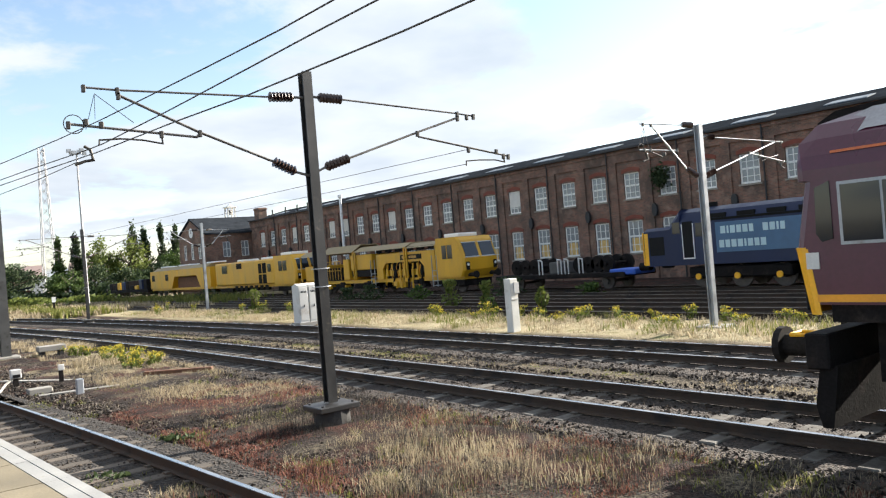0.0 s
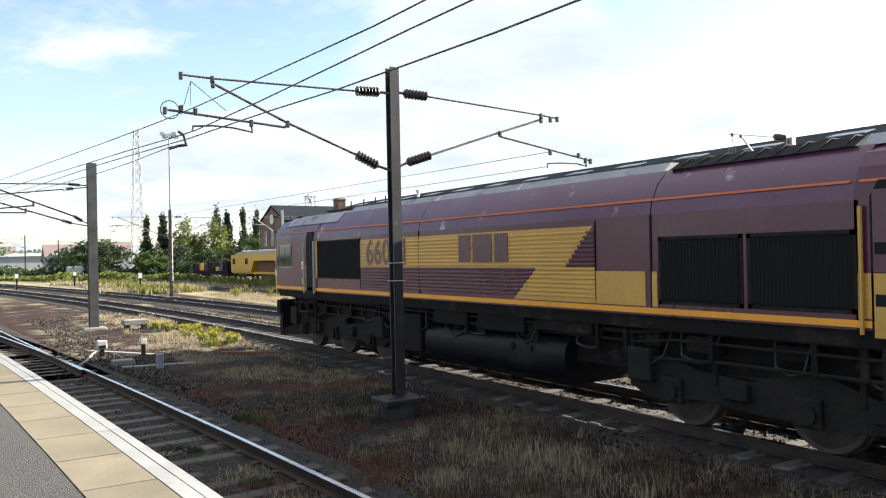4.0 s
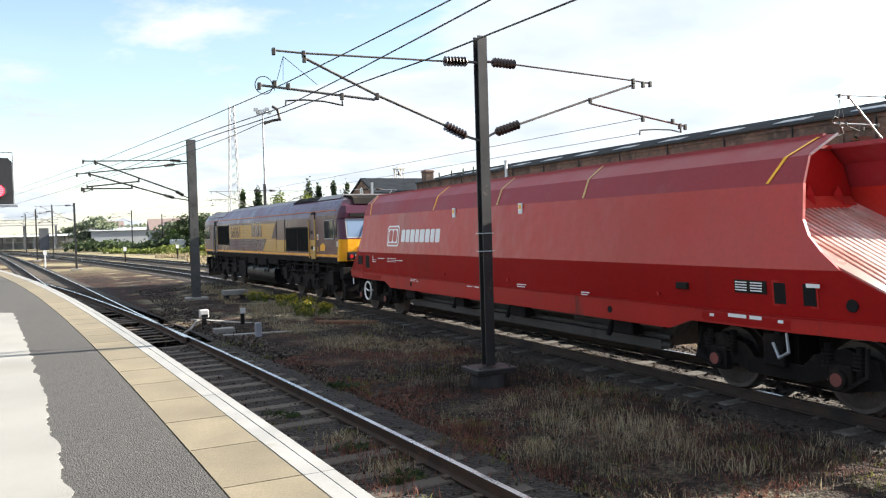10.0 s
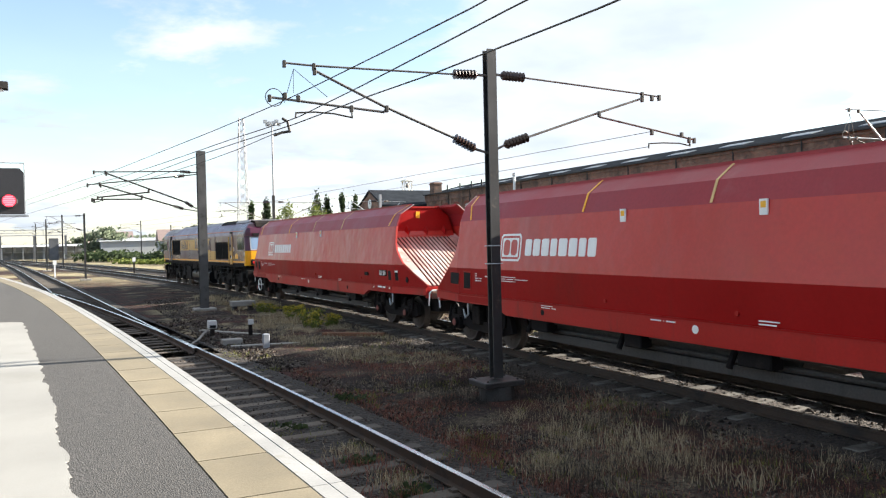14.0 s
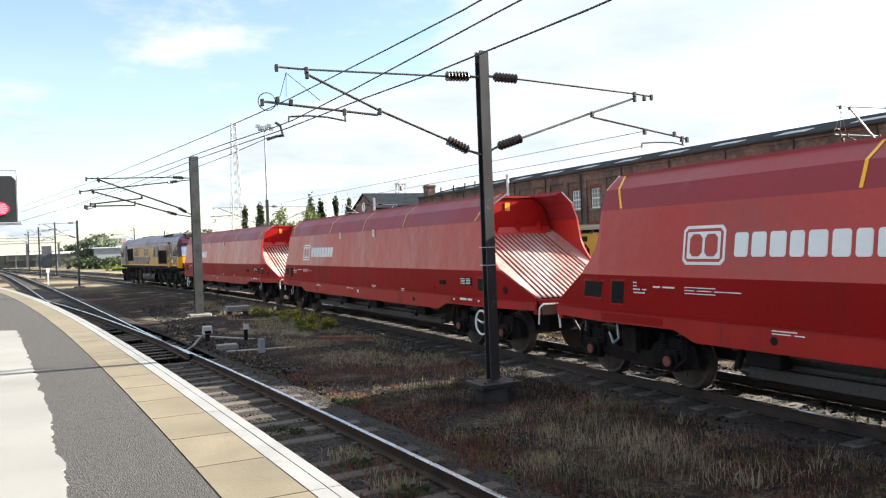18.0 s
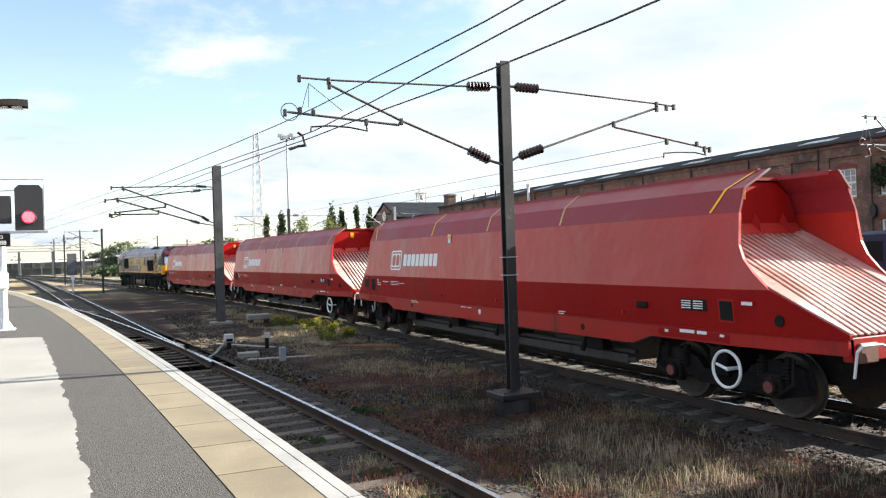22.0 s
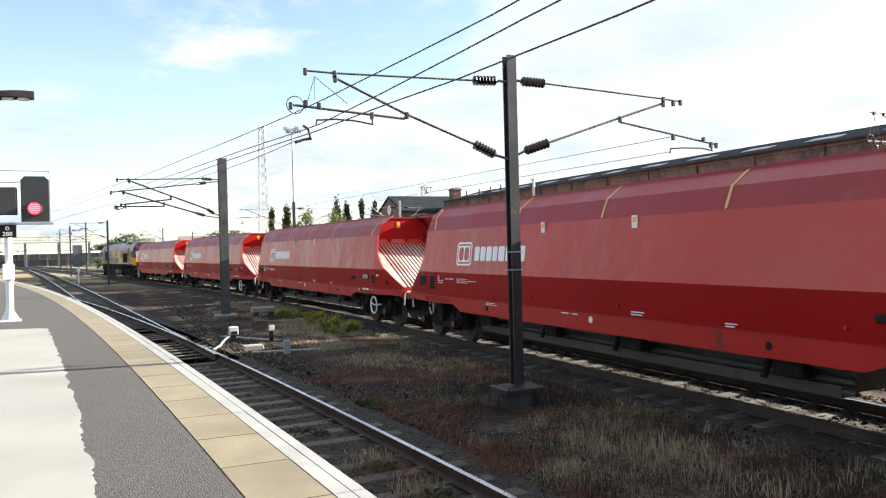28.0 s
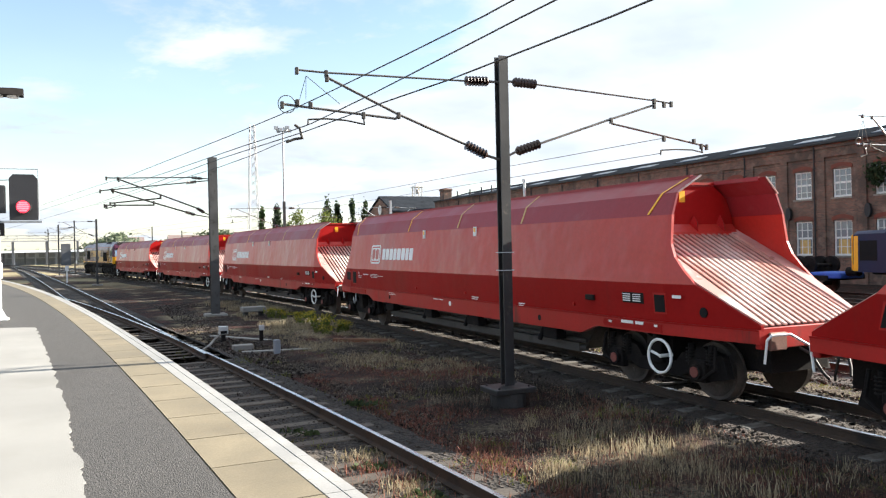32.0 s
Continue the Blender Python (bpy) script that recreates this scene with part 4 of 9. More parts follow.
# ---- the works building ----
def build_works():
    e = tagged(new("works_building"), "long two-storey red brick railway works with sash windows", "building")
    X, Y0, Y1 = 42.0, -12.0, 92.5
    pitch, first = 2.82, 33.53
    cols = []
    k = int((first - (Y0 + 2)) / pitch)
    y = first - k * pitch
    while y < Y1 - 2:
        cols.append((y - 1.28, y))
        y += pitch
    zs = [(1.47, 3.62), (5.05, 6.78)]
    # wall: bands and piers round the openings
    bm = B()
    T = 0.45
    for a, b in ((-0.5, zs[0][0]), (zs[0][1], zs[1][0]), (zs[1][1], 8.42)):
        box(bm, X, X + T, Y0, Y1, a, b)
    for z0, z1 in zs:
        prev = Y0
        for c0, c1 in cols:
            box(bm, X, X + T, prev, c0, z0, z1)
            prev = c1
        box(bm, X, X + T, prev, Y1, z0, z1)
    part("front_wall", bm, M["brick"], e, "sooty red brick wall")
    for c0, c1 in cols:
        m = c0 - (pitch - 1.28) / 2
        bm = B()
        box(bm, X - 0.12, X, m - 0.28, m + 0.28, -0.5, 7.55)
        part("pilaster", bm, M["brick"], e, "projecting brick pier")
    bm = B()
    box(bm, X - 0.12, X, Y0, Y1, 7.55, 8.42)
    box(bm, X - 0.2, X - 0.12, Y0, Y1, 8.1, 8.25)
    part("cornice", bm, M["brick"], e, "projecting brick cornice")
    for z0, z1 in zs:
        for c0, c1 in cols:
            bm = B()
            n = 9
            pts = []
            for i in range(n):
                t = i / (n - 1)
                pts.append((c0 - 0.1 + (c1 - c0 + 0.2) * t, z1 - 0.03 + 0.16 * (1 - (2 * t - 1) ** 2)))
            pts += [(q[0], q[1] + 0.24) for q in pts[::-1]]
            prism(bm, pts, "x", X - 0.035, X + 0.02)
            part("window_arch", bm, M["brick_red"], e, "red rubbed brick arch")
    bm = B()
    box(bm, X + 12, X + 12.4, Y0, Y1, -0.5, 8.4)
    box(bm, X + T, X + 12, Y0, Y0 + 0.4, -0.5, 8.4)
    box(bm, X + T, X + 12, Y1 - 0.4, Y1, -0.5, 8.4)
    box(bm, X + 2.2, X + 2.3, Y0 + 0.4, Y1 - 0.4, -0.5, 8.4)
    part("inner_walls", bm, M["brick"], e)
    bm = B()
    box(bm, X + T, X + 2.2, Y0 + 0.4, Y1 - 0.4, 4.2, 4.4)
    part("upper_floor", bm, M["timber"], e)
    bm = B()
    prism(bm, [(X - 0.28, 8.42), (X + 5, 9.72), (X + 12.6, 8.42)], "y", Y0 - 0.2, Y1)
    part("roof", bm, M["slate"], e, "low dark slate roof")
    y = Y0 + 2
    while y < Y1 - 4:
        bm = B()
        sl = (9.72 - 8.42) / 5.28
        pts = []
        for d, h in ((1.5, 0.05), (2.6, 0.05), (2.6, 0.10), (1.5, 0.10)):
            pts.append((X - 0.28 + d, 8.42 + d * sl + h - 0.04))
        prism(bm, pts, "y", y, y + 2.3)
        part("rooflight", bm, M["rooflight"], e, "long glazed rooflight")
        y += 5.64
    bm = B()
    box(bm, X - 0.38, X - 0.24, Y0, Y1, 8.36, 8.48)
    part("gutter", bm, M["downpipe"], e)
    # windows, each with sash frame, glass and sill
    rnd = random.Random(3)
    protos = {}
    for row, (z0, z1) in enumerate(zs):
        for i, (c0, c1) in enumerate(cols):
            key = (row, rnd.random() < 0.3)
            if key not in protos:
                h, w = z1 - z0, c1 - c0
                win = new("window")
                win.parent = e
                bm = B()
                for a, b in ((0, 0.11), (w - 0.11, w), (w / 3 - 0.028, w / 3 + 0.028), (2 * w / 3 - 0.028, 2 * w / 3 + 0.028)):
                    box(bm, 0.10, 0.17, a, b, 0, h)
                for a in (0, h * 0.25 - 0.02, h * 0.5 - 0.04, h * 0.75 - 0.02, h - 0.08):
                    box(bm, 0.09, 0.165, 0, w, a, a + (0.12 if a in (0, h - 0.08) or abs(a - h * 0.5 + 0.04) < 0.001 else 0.035))
                part("sash_frame", bm, M["sash"], win, "white glazing bars")
                bm = B()
                box(bm, 0.125, 0.14, 0.05, w - 0.05, 0.05, h - 0.05)
                part("pane", bm, M["glass_house"], win)
                # Amber sheet laid over the lower panes stands in for a warm reflection.
                if row == 0:
                    bm = B()
                    box(bm, 0.112, 0.123, 0.2 * w, 0.8 * w, 0.12, h * 0.46)
                    part("lower_board", bm, M["amber_sheen"], win, "amber sheet on the lower panes, for a warm reflection")
                # Pale sheet added over some upper panes so that they look bright.
                if key[1] and row:
                    bm = B()
                    box(bm, 0.085, 0.12, 0.06, w - 0.06, h * (0.3 if row else 0.12), h - 0.06)
                    part("blind", bm, M["blind"], win)
                bm = B()
                box(bm, -0.08, 0.10, -0.08, w + 0.08, -0.11, 0.0)
                part("sill", bm, M["sill"], win)
                protos[key] = win
                win.matrix_basis = pose(X, c0, z0)
            else:
                copy_thing(protos[key], pose(X, c0, z0))
    # downpipes, oval vents and a white flue
    for i, (c0, c1) in enumerate(cols):
        m = c0 - (pitch - 1.28) / 2
        if i % 2 == 0:
            bm = B()
            tube(bm, (X - 0.2, m + 0.4, -0.2), (X - 0.2, m + 0.4, 8.3), 0.055, 6)
            for z in (1.2, 3.0, 5.0, 6.9):
                box(bm, X - 0.26, X - 0.1, m + 0.32, m + 0.48, z, z + 0.05)
            part("downpipe", bm, M["downpipe"], e)
        bm = B()
        n = 12
        pts = [(m - 0.45 + 0.2 * math.cos(2 * math.pi * j / n), 4.15 + 0.42 * math.sin(2 * math.pi * j / n)) for j in range(n)]
        if i % 2:
            prism(bm, pts, "x", X - 0.30, X - 0.12)
            part("wall_vent", bm, M["downpipe"], e, "oval dark iron wall plate")
        else:
            bm.free()
    bm = B()
    tube(bm, (X - 0.7, 69.0, 3.0), (X - 0.7, 69.0, 9.0), 0.14, 10)
    tube(bm, (X - 0.7, 69.0, 9.0), (X - 0.7, 69.0, 9.25), 0.24, 10)
    part("flue", bm, M["white"], e, "tall white metal flue")
    for y in (77, 79.5, 82, 85, 88.5):
        bm = B()
        tube(bm, (X + 1.2, y, 8.7), (X + 1.2, y, 9.5), 0.09, 6)
        part("roof_vent", bm, M["downpipe"], e)
    bm = B()
    box(bm, X + 0.1, X + 1.2, 90.1, 91.4, 8.3, 9.95, 0.02)
    box(bm, X + 0.02, X + 1.28, 90.02, 91.48, 9.7, 9.85)
    part("chimney", bm, M["brick"], e, "square brick chimney stack")
    # creeper on the wall
    vs, fs = [], []
    for k in range(500):
        c = Vector((X - 0.3 + rnd.gauss(0, 0.1), 30.4 + rnd.gauss(0, 0.28), 6.2 + rnd.gauss(0, 0.32)))
        leaf_quad(vs, fs, c, 0.13, rnd)
    raw("creeper", vs, fs, M["leaf_dark"], e)
    return e


def leaf_quad(vs, fs, c, s, rnd):
    a = Vector((rnd.gauss(0, 1), rnd.gauss(0, 1), rnd.gauss(0, 1))).normalized()
    b = a.orthogonal().normalized()
    q = b.cross(a)
    w = s * rnd.uniform(0.6, 1.2)
    n = len(vs)
    vs += [c - b * w, c - q * w * 0.6, c + b * w, c + q * w * 0.6]
    fs.append((n, n + 1, n + 2, n + 3))


build_works()


def build_end_block():
    """The cross wing with its clock gable, and the bell cupola."""
    e = tagged(new("gabled_office_wing"), "brick office wing with clock gable and slate roof", "building")
    x0, x1, y0, y1, h, top = 36.0, 46.0, 92.6, 101.6, 7.15, 9.1
    bm = B()
    ym = (y0 + y1) / 2
    wins = [(y0 + 1.5, y0 + 2.6), (ym - 0.55, ym + 0.55), (y1 - 2.6, y1 - 1.5)]
    zr = [(4.2, 6.1), (0.8, 2.8)]
    bands = [(-0.5, 0.8), (2.8, 4.2), (6.1, h)]
    for a, b in bands:
        box(bm, x0, x0 + 0.4, y0, y1, a, b)
    for z0, z1 in zr:
        prev = y0
        for a, b in wins:
            box(bm, x0, x0 + 0.4, prev, a, z0, z1)
            prev = b
        box(bm, x0, x0 + 0.4, prev, y1, z0, z1)
    prism(bm, [(y0, h), (y1, h), (ym, top)], "x", x0, x0 + 0.4)
    part("gable_wall", bm, M["brick"], e, "brick gable wall")
    bm = B()
    sw = [(38.2, 39.2), (40.6, 41.6), (42.4, 43.4)]
    for a, b in bands:
        box(bm, x0 + 0.4, x1, y0, y0 + 0.4, a, b)
    for z0, z1 in zr:
        prev = x0 + 0.4
        for a, b in sw:
            box(bm, prev, a, y0, y0 + 0.4, z0, z1)
            prev = b
        box(bm, prev, x1, y0, y0 + 0.4, z0, z1)
    box(bm, x0 + 0.4, x1, y1 - 0.4, y1, -0.5, h)
    box(bm, x1 - 0.4, x1, y0 + 0.4, y1 - 0.4, -0.5, h)
    box(bm, x0 + 1.4, x0 + 1.5, y0 + 0.4, y1 - 0.4, -0.5, h)
    part("side_wall", bm, M["brick"], e)
    for s in (-1, 1):
        bm = B()
        ye = ym + s * (y1 - y0 + 0.7) / 2
        prism(bm, [(ye, h - 0.1), (ym, top + 0.1), (ym, top + 0.3), (ye, h + 0.1)], "x", x0 - 0.15, x1)
        part("roof", bm, M["slate"], e, "grey slate roof slope")
    bm = B()
    tube(bm, (x0 - 0.05, ym, 7.55), (x0 + 0.02, ym, 7.55), 0.62, 20)
    c = part("clock", bm, M["white"], e, "round white clock face")
    bm = B()
    box(bm, x0 - 0.08, x0 - 0.06, ym - 0.03, ym + 0.03, 7.55, 8.0)
    box(bm, x0 - 0.08, x0 - 0.06, ym - 0.3, ym, 7.52, 7.58)
    part("clock_pointer", bm, M["black"], c)
    for a, b in wins:
        for z0, z1 in zr:
            bm = B()
            box(bm, x0 + 0.12, x0 + 0.16, a, b, z0, z1)
            w = part("window", bm, M["glass_house"], e)
            bm = B()
            for q in (a, (a + b) / 2 - 0.03, b - 0.08):
                box(bm, x0 + 0.08, x0 + 0.12, q, q + 0.08, z0, z1)
            for q in (z0, (z0 + z1) / 2, z1 - 0.08):
                box(bm, x0 + 0.075, x0 + 0.115, a, b, q, q + 0.08)
            part("frame", bm, M["sash"], w)
    for a, b in sw:
        for z0, z1 in zr:
            bm = B()
            box(bm, a, b, y0 + 0.12, y0 + 0.16, z0, z1)
            w = part("window", bm, M["glass_house"], e)
            bm = B()
            for q in (a, (a + b) / 2 - 0.03, b - 0.08):
                box(bm, q, q + 0.08, y0 + 0.08, y0 + 0.12, z0, z1)
            for q in (z0, (z0 + z1) / 2, z1 - 0.08):
                box(bm, a, b, y0 + 0.075, y0 + 0.115, q, q + 0.08)
            part("frame", bm, M["sash"], w)
    cu = tagged(new("bell_cupola"), "white timber bell cupola on the roof", "cupola")
    cx, cy, cz = 43.9, 103.0, 9.5
    bm = B()
    box(bm, cx - 0.62, cx + 0.62, cy - 0.62, cy + 0.62, -0.4, cz + 0.2)
    part("base", bm, M["sash"], cu)
    for i in (-1, 1):
        for j in (-1, 1):
            bm = B()
            box(bm, cx + i * 0.5 - 0.09, cx + i * 0.5 + 0.09, cy + j * 0.5 - 0.09, cy + j * 0.5 + 0.09, cz + 0.2, cz + 1.6)
            part("post", bm, M["sash"], cu)
    bm = B()
    box(bm, cx - 0.72, cx + 0.72, cy - 0.72, cy + 0.72, cz + 1.6, cz + 1.75)
    tube(bm, (cx, cy, cz + 1.75), (cx, cy, cz + 2.15), 0.6, 8, 0.08)
    part("roof", bm, M["sash"], cu)
    bm = B()
    tube(bm, (cx, cy, cz + 0.7), (cx, cy, cz + 1.3), 0.38, 10, 0.16)
    part("bell", bm, M["tube_grey"], cu)


build_end_block()
# ---- the train ----
def wheelset(parent, y, r, gauge_face=0.0):
    """Two wheels on an axle; it turns about its own axle."""
    bm = B()
    for s in (-1, 1):
        tube(bm, (s * 0.69, 0, 0), (s * 0.82, 0, 0), r, 28, r * 0.985)
        tube(bm, (s * 0.66, 0, 0), (s * 0.69, 0, 0), r + 0.03, 28)
        tube(bm, (s * 0.82, 0, 0), (s * 0.835, 0, 0), r * 0.86, 28, r * 0.80)
        tube(bm, (s * 0.83, 0, 0), (s * 0.95, 0, 0), 0.15, 12, 0.12)
        for k in range(3):
            a = k * 2.094
            box(bm, s * 0.84 - 0.01, s * 0.84 + 0.01, r * 0.5 * math.cos(a) - 0.03, r * 0.5 * math.cos(a) + 0.03, r * 0.5 * math.sin(a) - 0.03, r * 0.5 * math.sin(a) + 0.03)
    tube(bm, (-0.7, 0, 0), (0.7, 0, 0), 0.08, 10)
    w = part("wheelset", bm, M["tyre_steel"], parent, "steel wheels on their axle", smooth=True)
    w.matrix_basis = pose(0, y, r)
    ROLLERS.append((w, y, r))
    return w


ROLLERS = []


def bars(bm, x, y, z, h, widths, stroke, gap, sx=-1):
    """Plain solid bars, one for each sign, that stand for lettering; y falls as the text runs on."""
    for w in widths:
        box(bm, x - 0.004, x + 0.004, y - w + gap * 0.15, y, z, z + h)
        y -= w + gap


def numerals(txt, x, y, z, size, m, parent, sx, squeeze=1.0):
    """Painted figures on a body side that faces -x (sx -1) or +x."""
    cu = bpy.data.curves.new("number", "FONT")
    cu.body, cu.size, cu.extrude = txt, size, 0.003
    cu.space_character = 1.05
    cu.materials.append(M[m])
    t = new("number", cu)
    t.parent = parent
    t.matrix_basis = pose(x, y, z, 90, 0, -90 if sx < 0 else 90) @ Matrix.Diagonal((squeeze, 1.0, 1.0, 1.0))
    cu.offset = 0.012
    return t


def lines(bm, x, y, z, rows, h=0.05, pitch=0.085):
    """Short rows of small writing as plain bars."""
    for i, ws in enumerate(rows):
        q = y
        for w in ws:
            box(bm, x - 0.003, x + 0.003, q - w, q, z - i * pitch, z - i * pitch + h)
            q -= w + 0.06


LOCO_L = 21.0


def build_loco():
    e = tagged(new("diesel_locomotive"), "maroon and gold diesel freight locomotive with worn paint", "locomotive")
    H = LOCO_L / 2
    Y = lambda l: H - l
    W = 1.37
    zs, ze = 1.59, 3.02
    # long body between the cabs
    bm = B()
    prism(bm, [(-W, zs), (W, zs), (W, ze), (-W, ze)], "y", Y(LOCO_L - 3.1), Y(3.1))
    part("body_side", bm, M["maroon"], e, "maroon body with gold band")
    shoulder = [(-W, ze), (-1.33, 3.2), (-1.2, 3.45), (-0.98, 3.66), (0.98, 3.66), (1.2, 3.45), (1.33, 3.2), (W, ze)]
    for a, b in ((3.1, 8.5), (8.52, 14.9), (14.92, LOCO_L - 3.1)):
        bm = B()
        prism(bm, shoulder, "y", Y(b), Y(a))
        part("roof_shoulder", bm, M["maroon_roof"], e, "curved purple-maroon roof side with peeling patches", smooth=True)
    for a, b, x, z, m in ((1.0, 4.2, 0.97, 3.72, "roof_grey"), (4.25, 8.4, 0.9, 3.80, "roof_grey"), (8.6, 11.3, 0.94, 3.80, "roof_grey"), (11.35, 14.8, 0.94, 3.80, "roof_grey"), (LOCO_L - 3.25, LOCO_L - 1.0, 0.97, 3.80, "roof_grey")):
        bm = B()
        prism(bm, [(-x, 3.655), (x, 3.655), (x - 0.16, z), (-x + 0.16, z)], "y", Y(b), Y(a))
        part("roof_panel", bm, M[m], e, "weathered pale roof panel")
    bm = B()
    prism(bm, [(-1.05, 3.655), (1.05, 3.655), (0.78, 3.80), (-0.78, 3.80)], "y", Y(LOCO_L - 3.3), Y(15.0))
    part("radiator_roof", bm, M["grille"], e, "black radiator roof grille")
    for k in range(9):
        bm = B()
        y = Y(15.15 + 0.3 * k)
        prism(bm, [(-1.06, 3.66), (-0.79, 3.81), (0.79, 3.81), (1.06, 3.66), (0.79, 3.825), (-0.79, 3.825)], "y", y - 0.02, y + 0.02)
        part("radiator_bar", bm, M["black"], e)
    bm = B()
    prism(bm, [(-0.5, 3.79), (0.5, 3.79), (0.42, 3.88), (-0.42, 3.88)], "y", Y(8.2), Y(4.8))
    part("exhaust_cover", bm, M["grille"], e, "sooty black exhaust hump")
    bm = B()
    cap = [(-1.235, 3.43), (-1.0, 3.672), (1.0, 3.672), (1.235, 3.43)]
    loft(bm, [[(x, Y(l), z - d) for x, z in cap] for l, d in ((0.42, 0.10), (0.75, 0.0), (4.2, 0.0))])
    part("cab_roof", bm, M["roof_grey"], e, "weathered grey cab roof sheet")
    # cabs at both ends
    for s in (1, -1):
        yy = lambda v: s * (v + (0.14 if s > 0 and v > 8.6 else 0.0))     # the leading nose is a little longer
        prof = [(7.35, zs), (10.34, zs), (10.40, 1.75), (10.46, 2.2), (10.32, 2.93), (10.40, 2.95), (10.40, 3.12), (10.36, 3.36), (10.16, 3.56), (9.8, 3.66), (7.35, 3.66)]
        secs = []
        for x, back, drop in ((-W, 0.16, 0.6), (-1.33, 0.09, 0.45), (-1.25, 0.04, 0.27), (-1.1, 0.0, 0.1), (-0.9, 0.0, 0.0), (0.9, 0, 0), (1.1, 0, 0.1), (1.25, 0.04, 0.27), (1.33, 0.09, 0.45), (W, 0.16, 0.6)):
            secs.append([(x, yy(y - (back if y > 7.4 else 0)), min(z, 3.66 - drop)) for y, z in prof])
        bm = B()
        loft(bm, secs)
        cab = part("cab", bm, M["maroon"], e, "maroon driving cab")
        # yellow end
        bm = B()
        loft(bm, [[(x, yy(10.475 - k), 2.22), (x, yy(10.355 - k), 1.48), (x, yy(10.30 - k), 1.48), (x, yy(10.42 - k), 2.22)] for x, k in ((-1.375, 0.15), (-1.335, 0.075), (-1.25, 0.03), (-1.1, 0.0), (1.1, 0.0), (1.25, 0.03), (1.335, 0.075), (1.375, 0.15))])
        part("warning_panel", bm, M["warn_yellow"], cab, "bright yellow warning panel")
        for sx in (-1, 1):
            # windscreen
            c0, c1 = (0.12, 1.08)
            q = lambda x, t, o: (sx * x, yy(10.46 - 0.145 * t + o), 2.20 + 0.75 * t)
            for nm, t0, t1, xa, xb, o, m in (("windscreen_frame", 0.08, 0.97, c0 - 0.04, c1 + 0.05, 0.006, "steel_grey"), ("windscreen", 0.13, 0.92, c0, c1, 0.012, "glass_sky")):
                vs = [q(xa, t0, o), q(xb, t0, o), q(xb, t1, o), q(xa, t1, o)]
                vs += [(x, y - s * 0.03, z) for x, y, z in vs]
                bm = B()
                bv = [bm.verts.new(v) for v in vs]
                for f in ((0, 1, 2, 3), (7, 6, 5, 4), (0, 4, 5, 1), (1, 5, 6, 2), (2, 6, 7, 3), (3, 7, 4, 0)):
                    bm.faces.new([bv[i] for i in f])
                part(nm, bm, M[m], cab)
            bm = B()
            pipe(bm, [(sx * 0.6, yy(10.49), 2.25), (sx * 0.35, yy(10.40), 2.75)], 0.012)
            part("wiper", bm, M["black"], cab)
            # lamp cluster
            bm = B()
            box(bm, sx * 0.86 - 0.25, sx * 0.86 + 0.25, min(yy(10.34), yy(10.46)), max(yy(10.34), yy(10.46)), 1.50, 1.78, 0.02)
            lc = part("lamp_cluster", bm, M["black"], cab)
            for dx, m, r in ((-0.1, "white", 0.09), (0.12, "tail_red", 0.065)):
                bm = B()
                tube(bm, (sx * 0.86 + sx * dx, yy(10.45), 1.64), (sx * 0.86 + sx * dx, yy(10.48), 1.64), r, 14)
                part("lens", bm, M[m], lc)
            # buffer
            bm = B()
            tube(bm, (sx * 0.87, yy(10.35), 1.06), (sx * 0.87, yy(10.85), 1.06), 0.13, 12)
            tube(bm, (sx * 0.87, yy(10.85), 1.06), (sx * 0.87, yy(10.93), 1.06), 0.22, 16)
            part("buffer", bm, M["under_grey"], e, "round grimy buffer")
            # side window, quarter light
            bm = B()
            box(bm, sx * (W + 0.004) - 0.012, sx * (W + 0.004) + 0.012, min(yy(8.98), yy(9.88)), max(yy(8.98), yy(9.88)), 2.23, 2.90)
            fr = part("side_window_frame", bm, M["steel_grey"], cab, "bright window frame")
            for a, b in ((9.015, 9.42), (9.45, 9.845)):
                bm = B()
                box(bm, sx * (W + 0.012) - 0.012, sx * (W + 0.012) + 0.012, min(yy(a), yy(b)), max(yy(a), yy(b)), 2.265, 2.865)
                part("side_window", bm, M["glass"], fr)
            bm = B()
            prism(bm, [(yy(9.96), 2.92), (yy(10.12), 2.86), (yy(10.14), 2.36), (yy(10.08), 2.27), (yy(9.96), 2.30)], "x", *sorted((sx * (W - 0.01), sx * (W + 0.012))))
            part("quarter_light", bm, M["glass"], cab, "dark narrow quarter window")
            bm = B()
            box(bm, sx * (W + 0.004) - 0.012, sx * (W + 0.004) + 0.012, min(yy(10.13), yy(10.27)), max(yy(10.13), yy(10.27)), 1.98, 2.16)
            part("marker_plate", bm, M["concrete_pale"], cab, "cream marker plate")
            # recessed door with rails
            bm = B()
            pts = [(yy(7.53), 1.50), (yy(8.03), 1.50), (yy(8.03), 3.05), (yy(7.93), 3.22), (yy(7.63), 3.22), (yy(7.53), 3.05)]
            prism(bm, pts, "x", sx * (W - 0.02), sx * (W + 0.012))
            if s > 0:
                part("door_recess", bm, M["black"], cab, "dark recessed cab doorway")
            else:
                dr = part("door_surround", bm, M["black"], cab, "dark seal round the shut cab door")
                for z0, z1, m in ((1.52, 2.215, "gold"), (2.225, 3.12, "maroon")):
                    bm = B()
                    box(bm, *sorted((sx * (W - 0.01), sx * (W + 0.02))), -8.0, -7.56, z0, z1)
                    part("door_leaf", bm, M[m], dr)
                for z in (1.86, 2.42):
                    bm = B()
                    box(bm, *sorted((sx * W, sx * (W + 0.026))), -7.78, -7.58, z, z + 0.13)
                    part("door_handle", bm, M["black"], dr)
                bm = B()
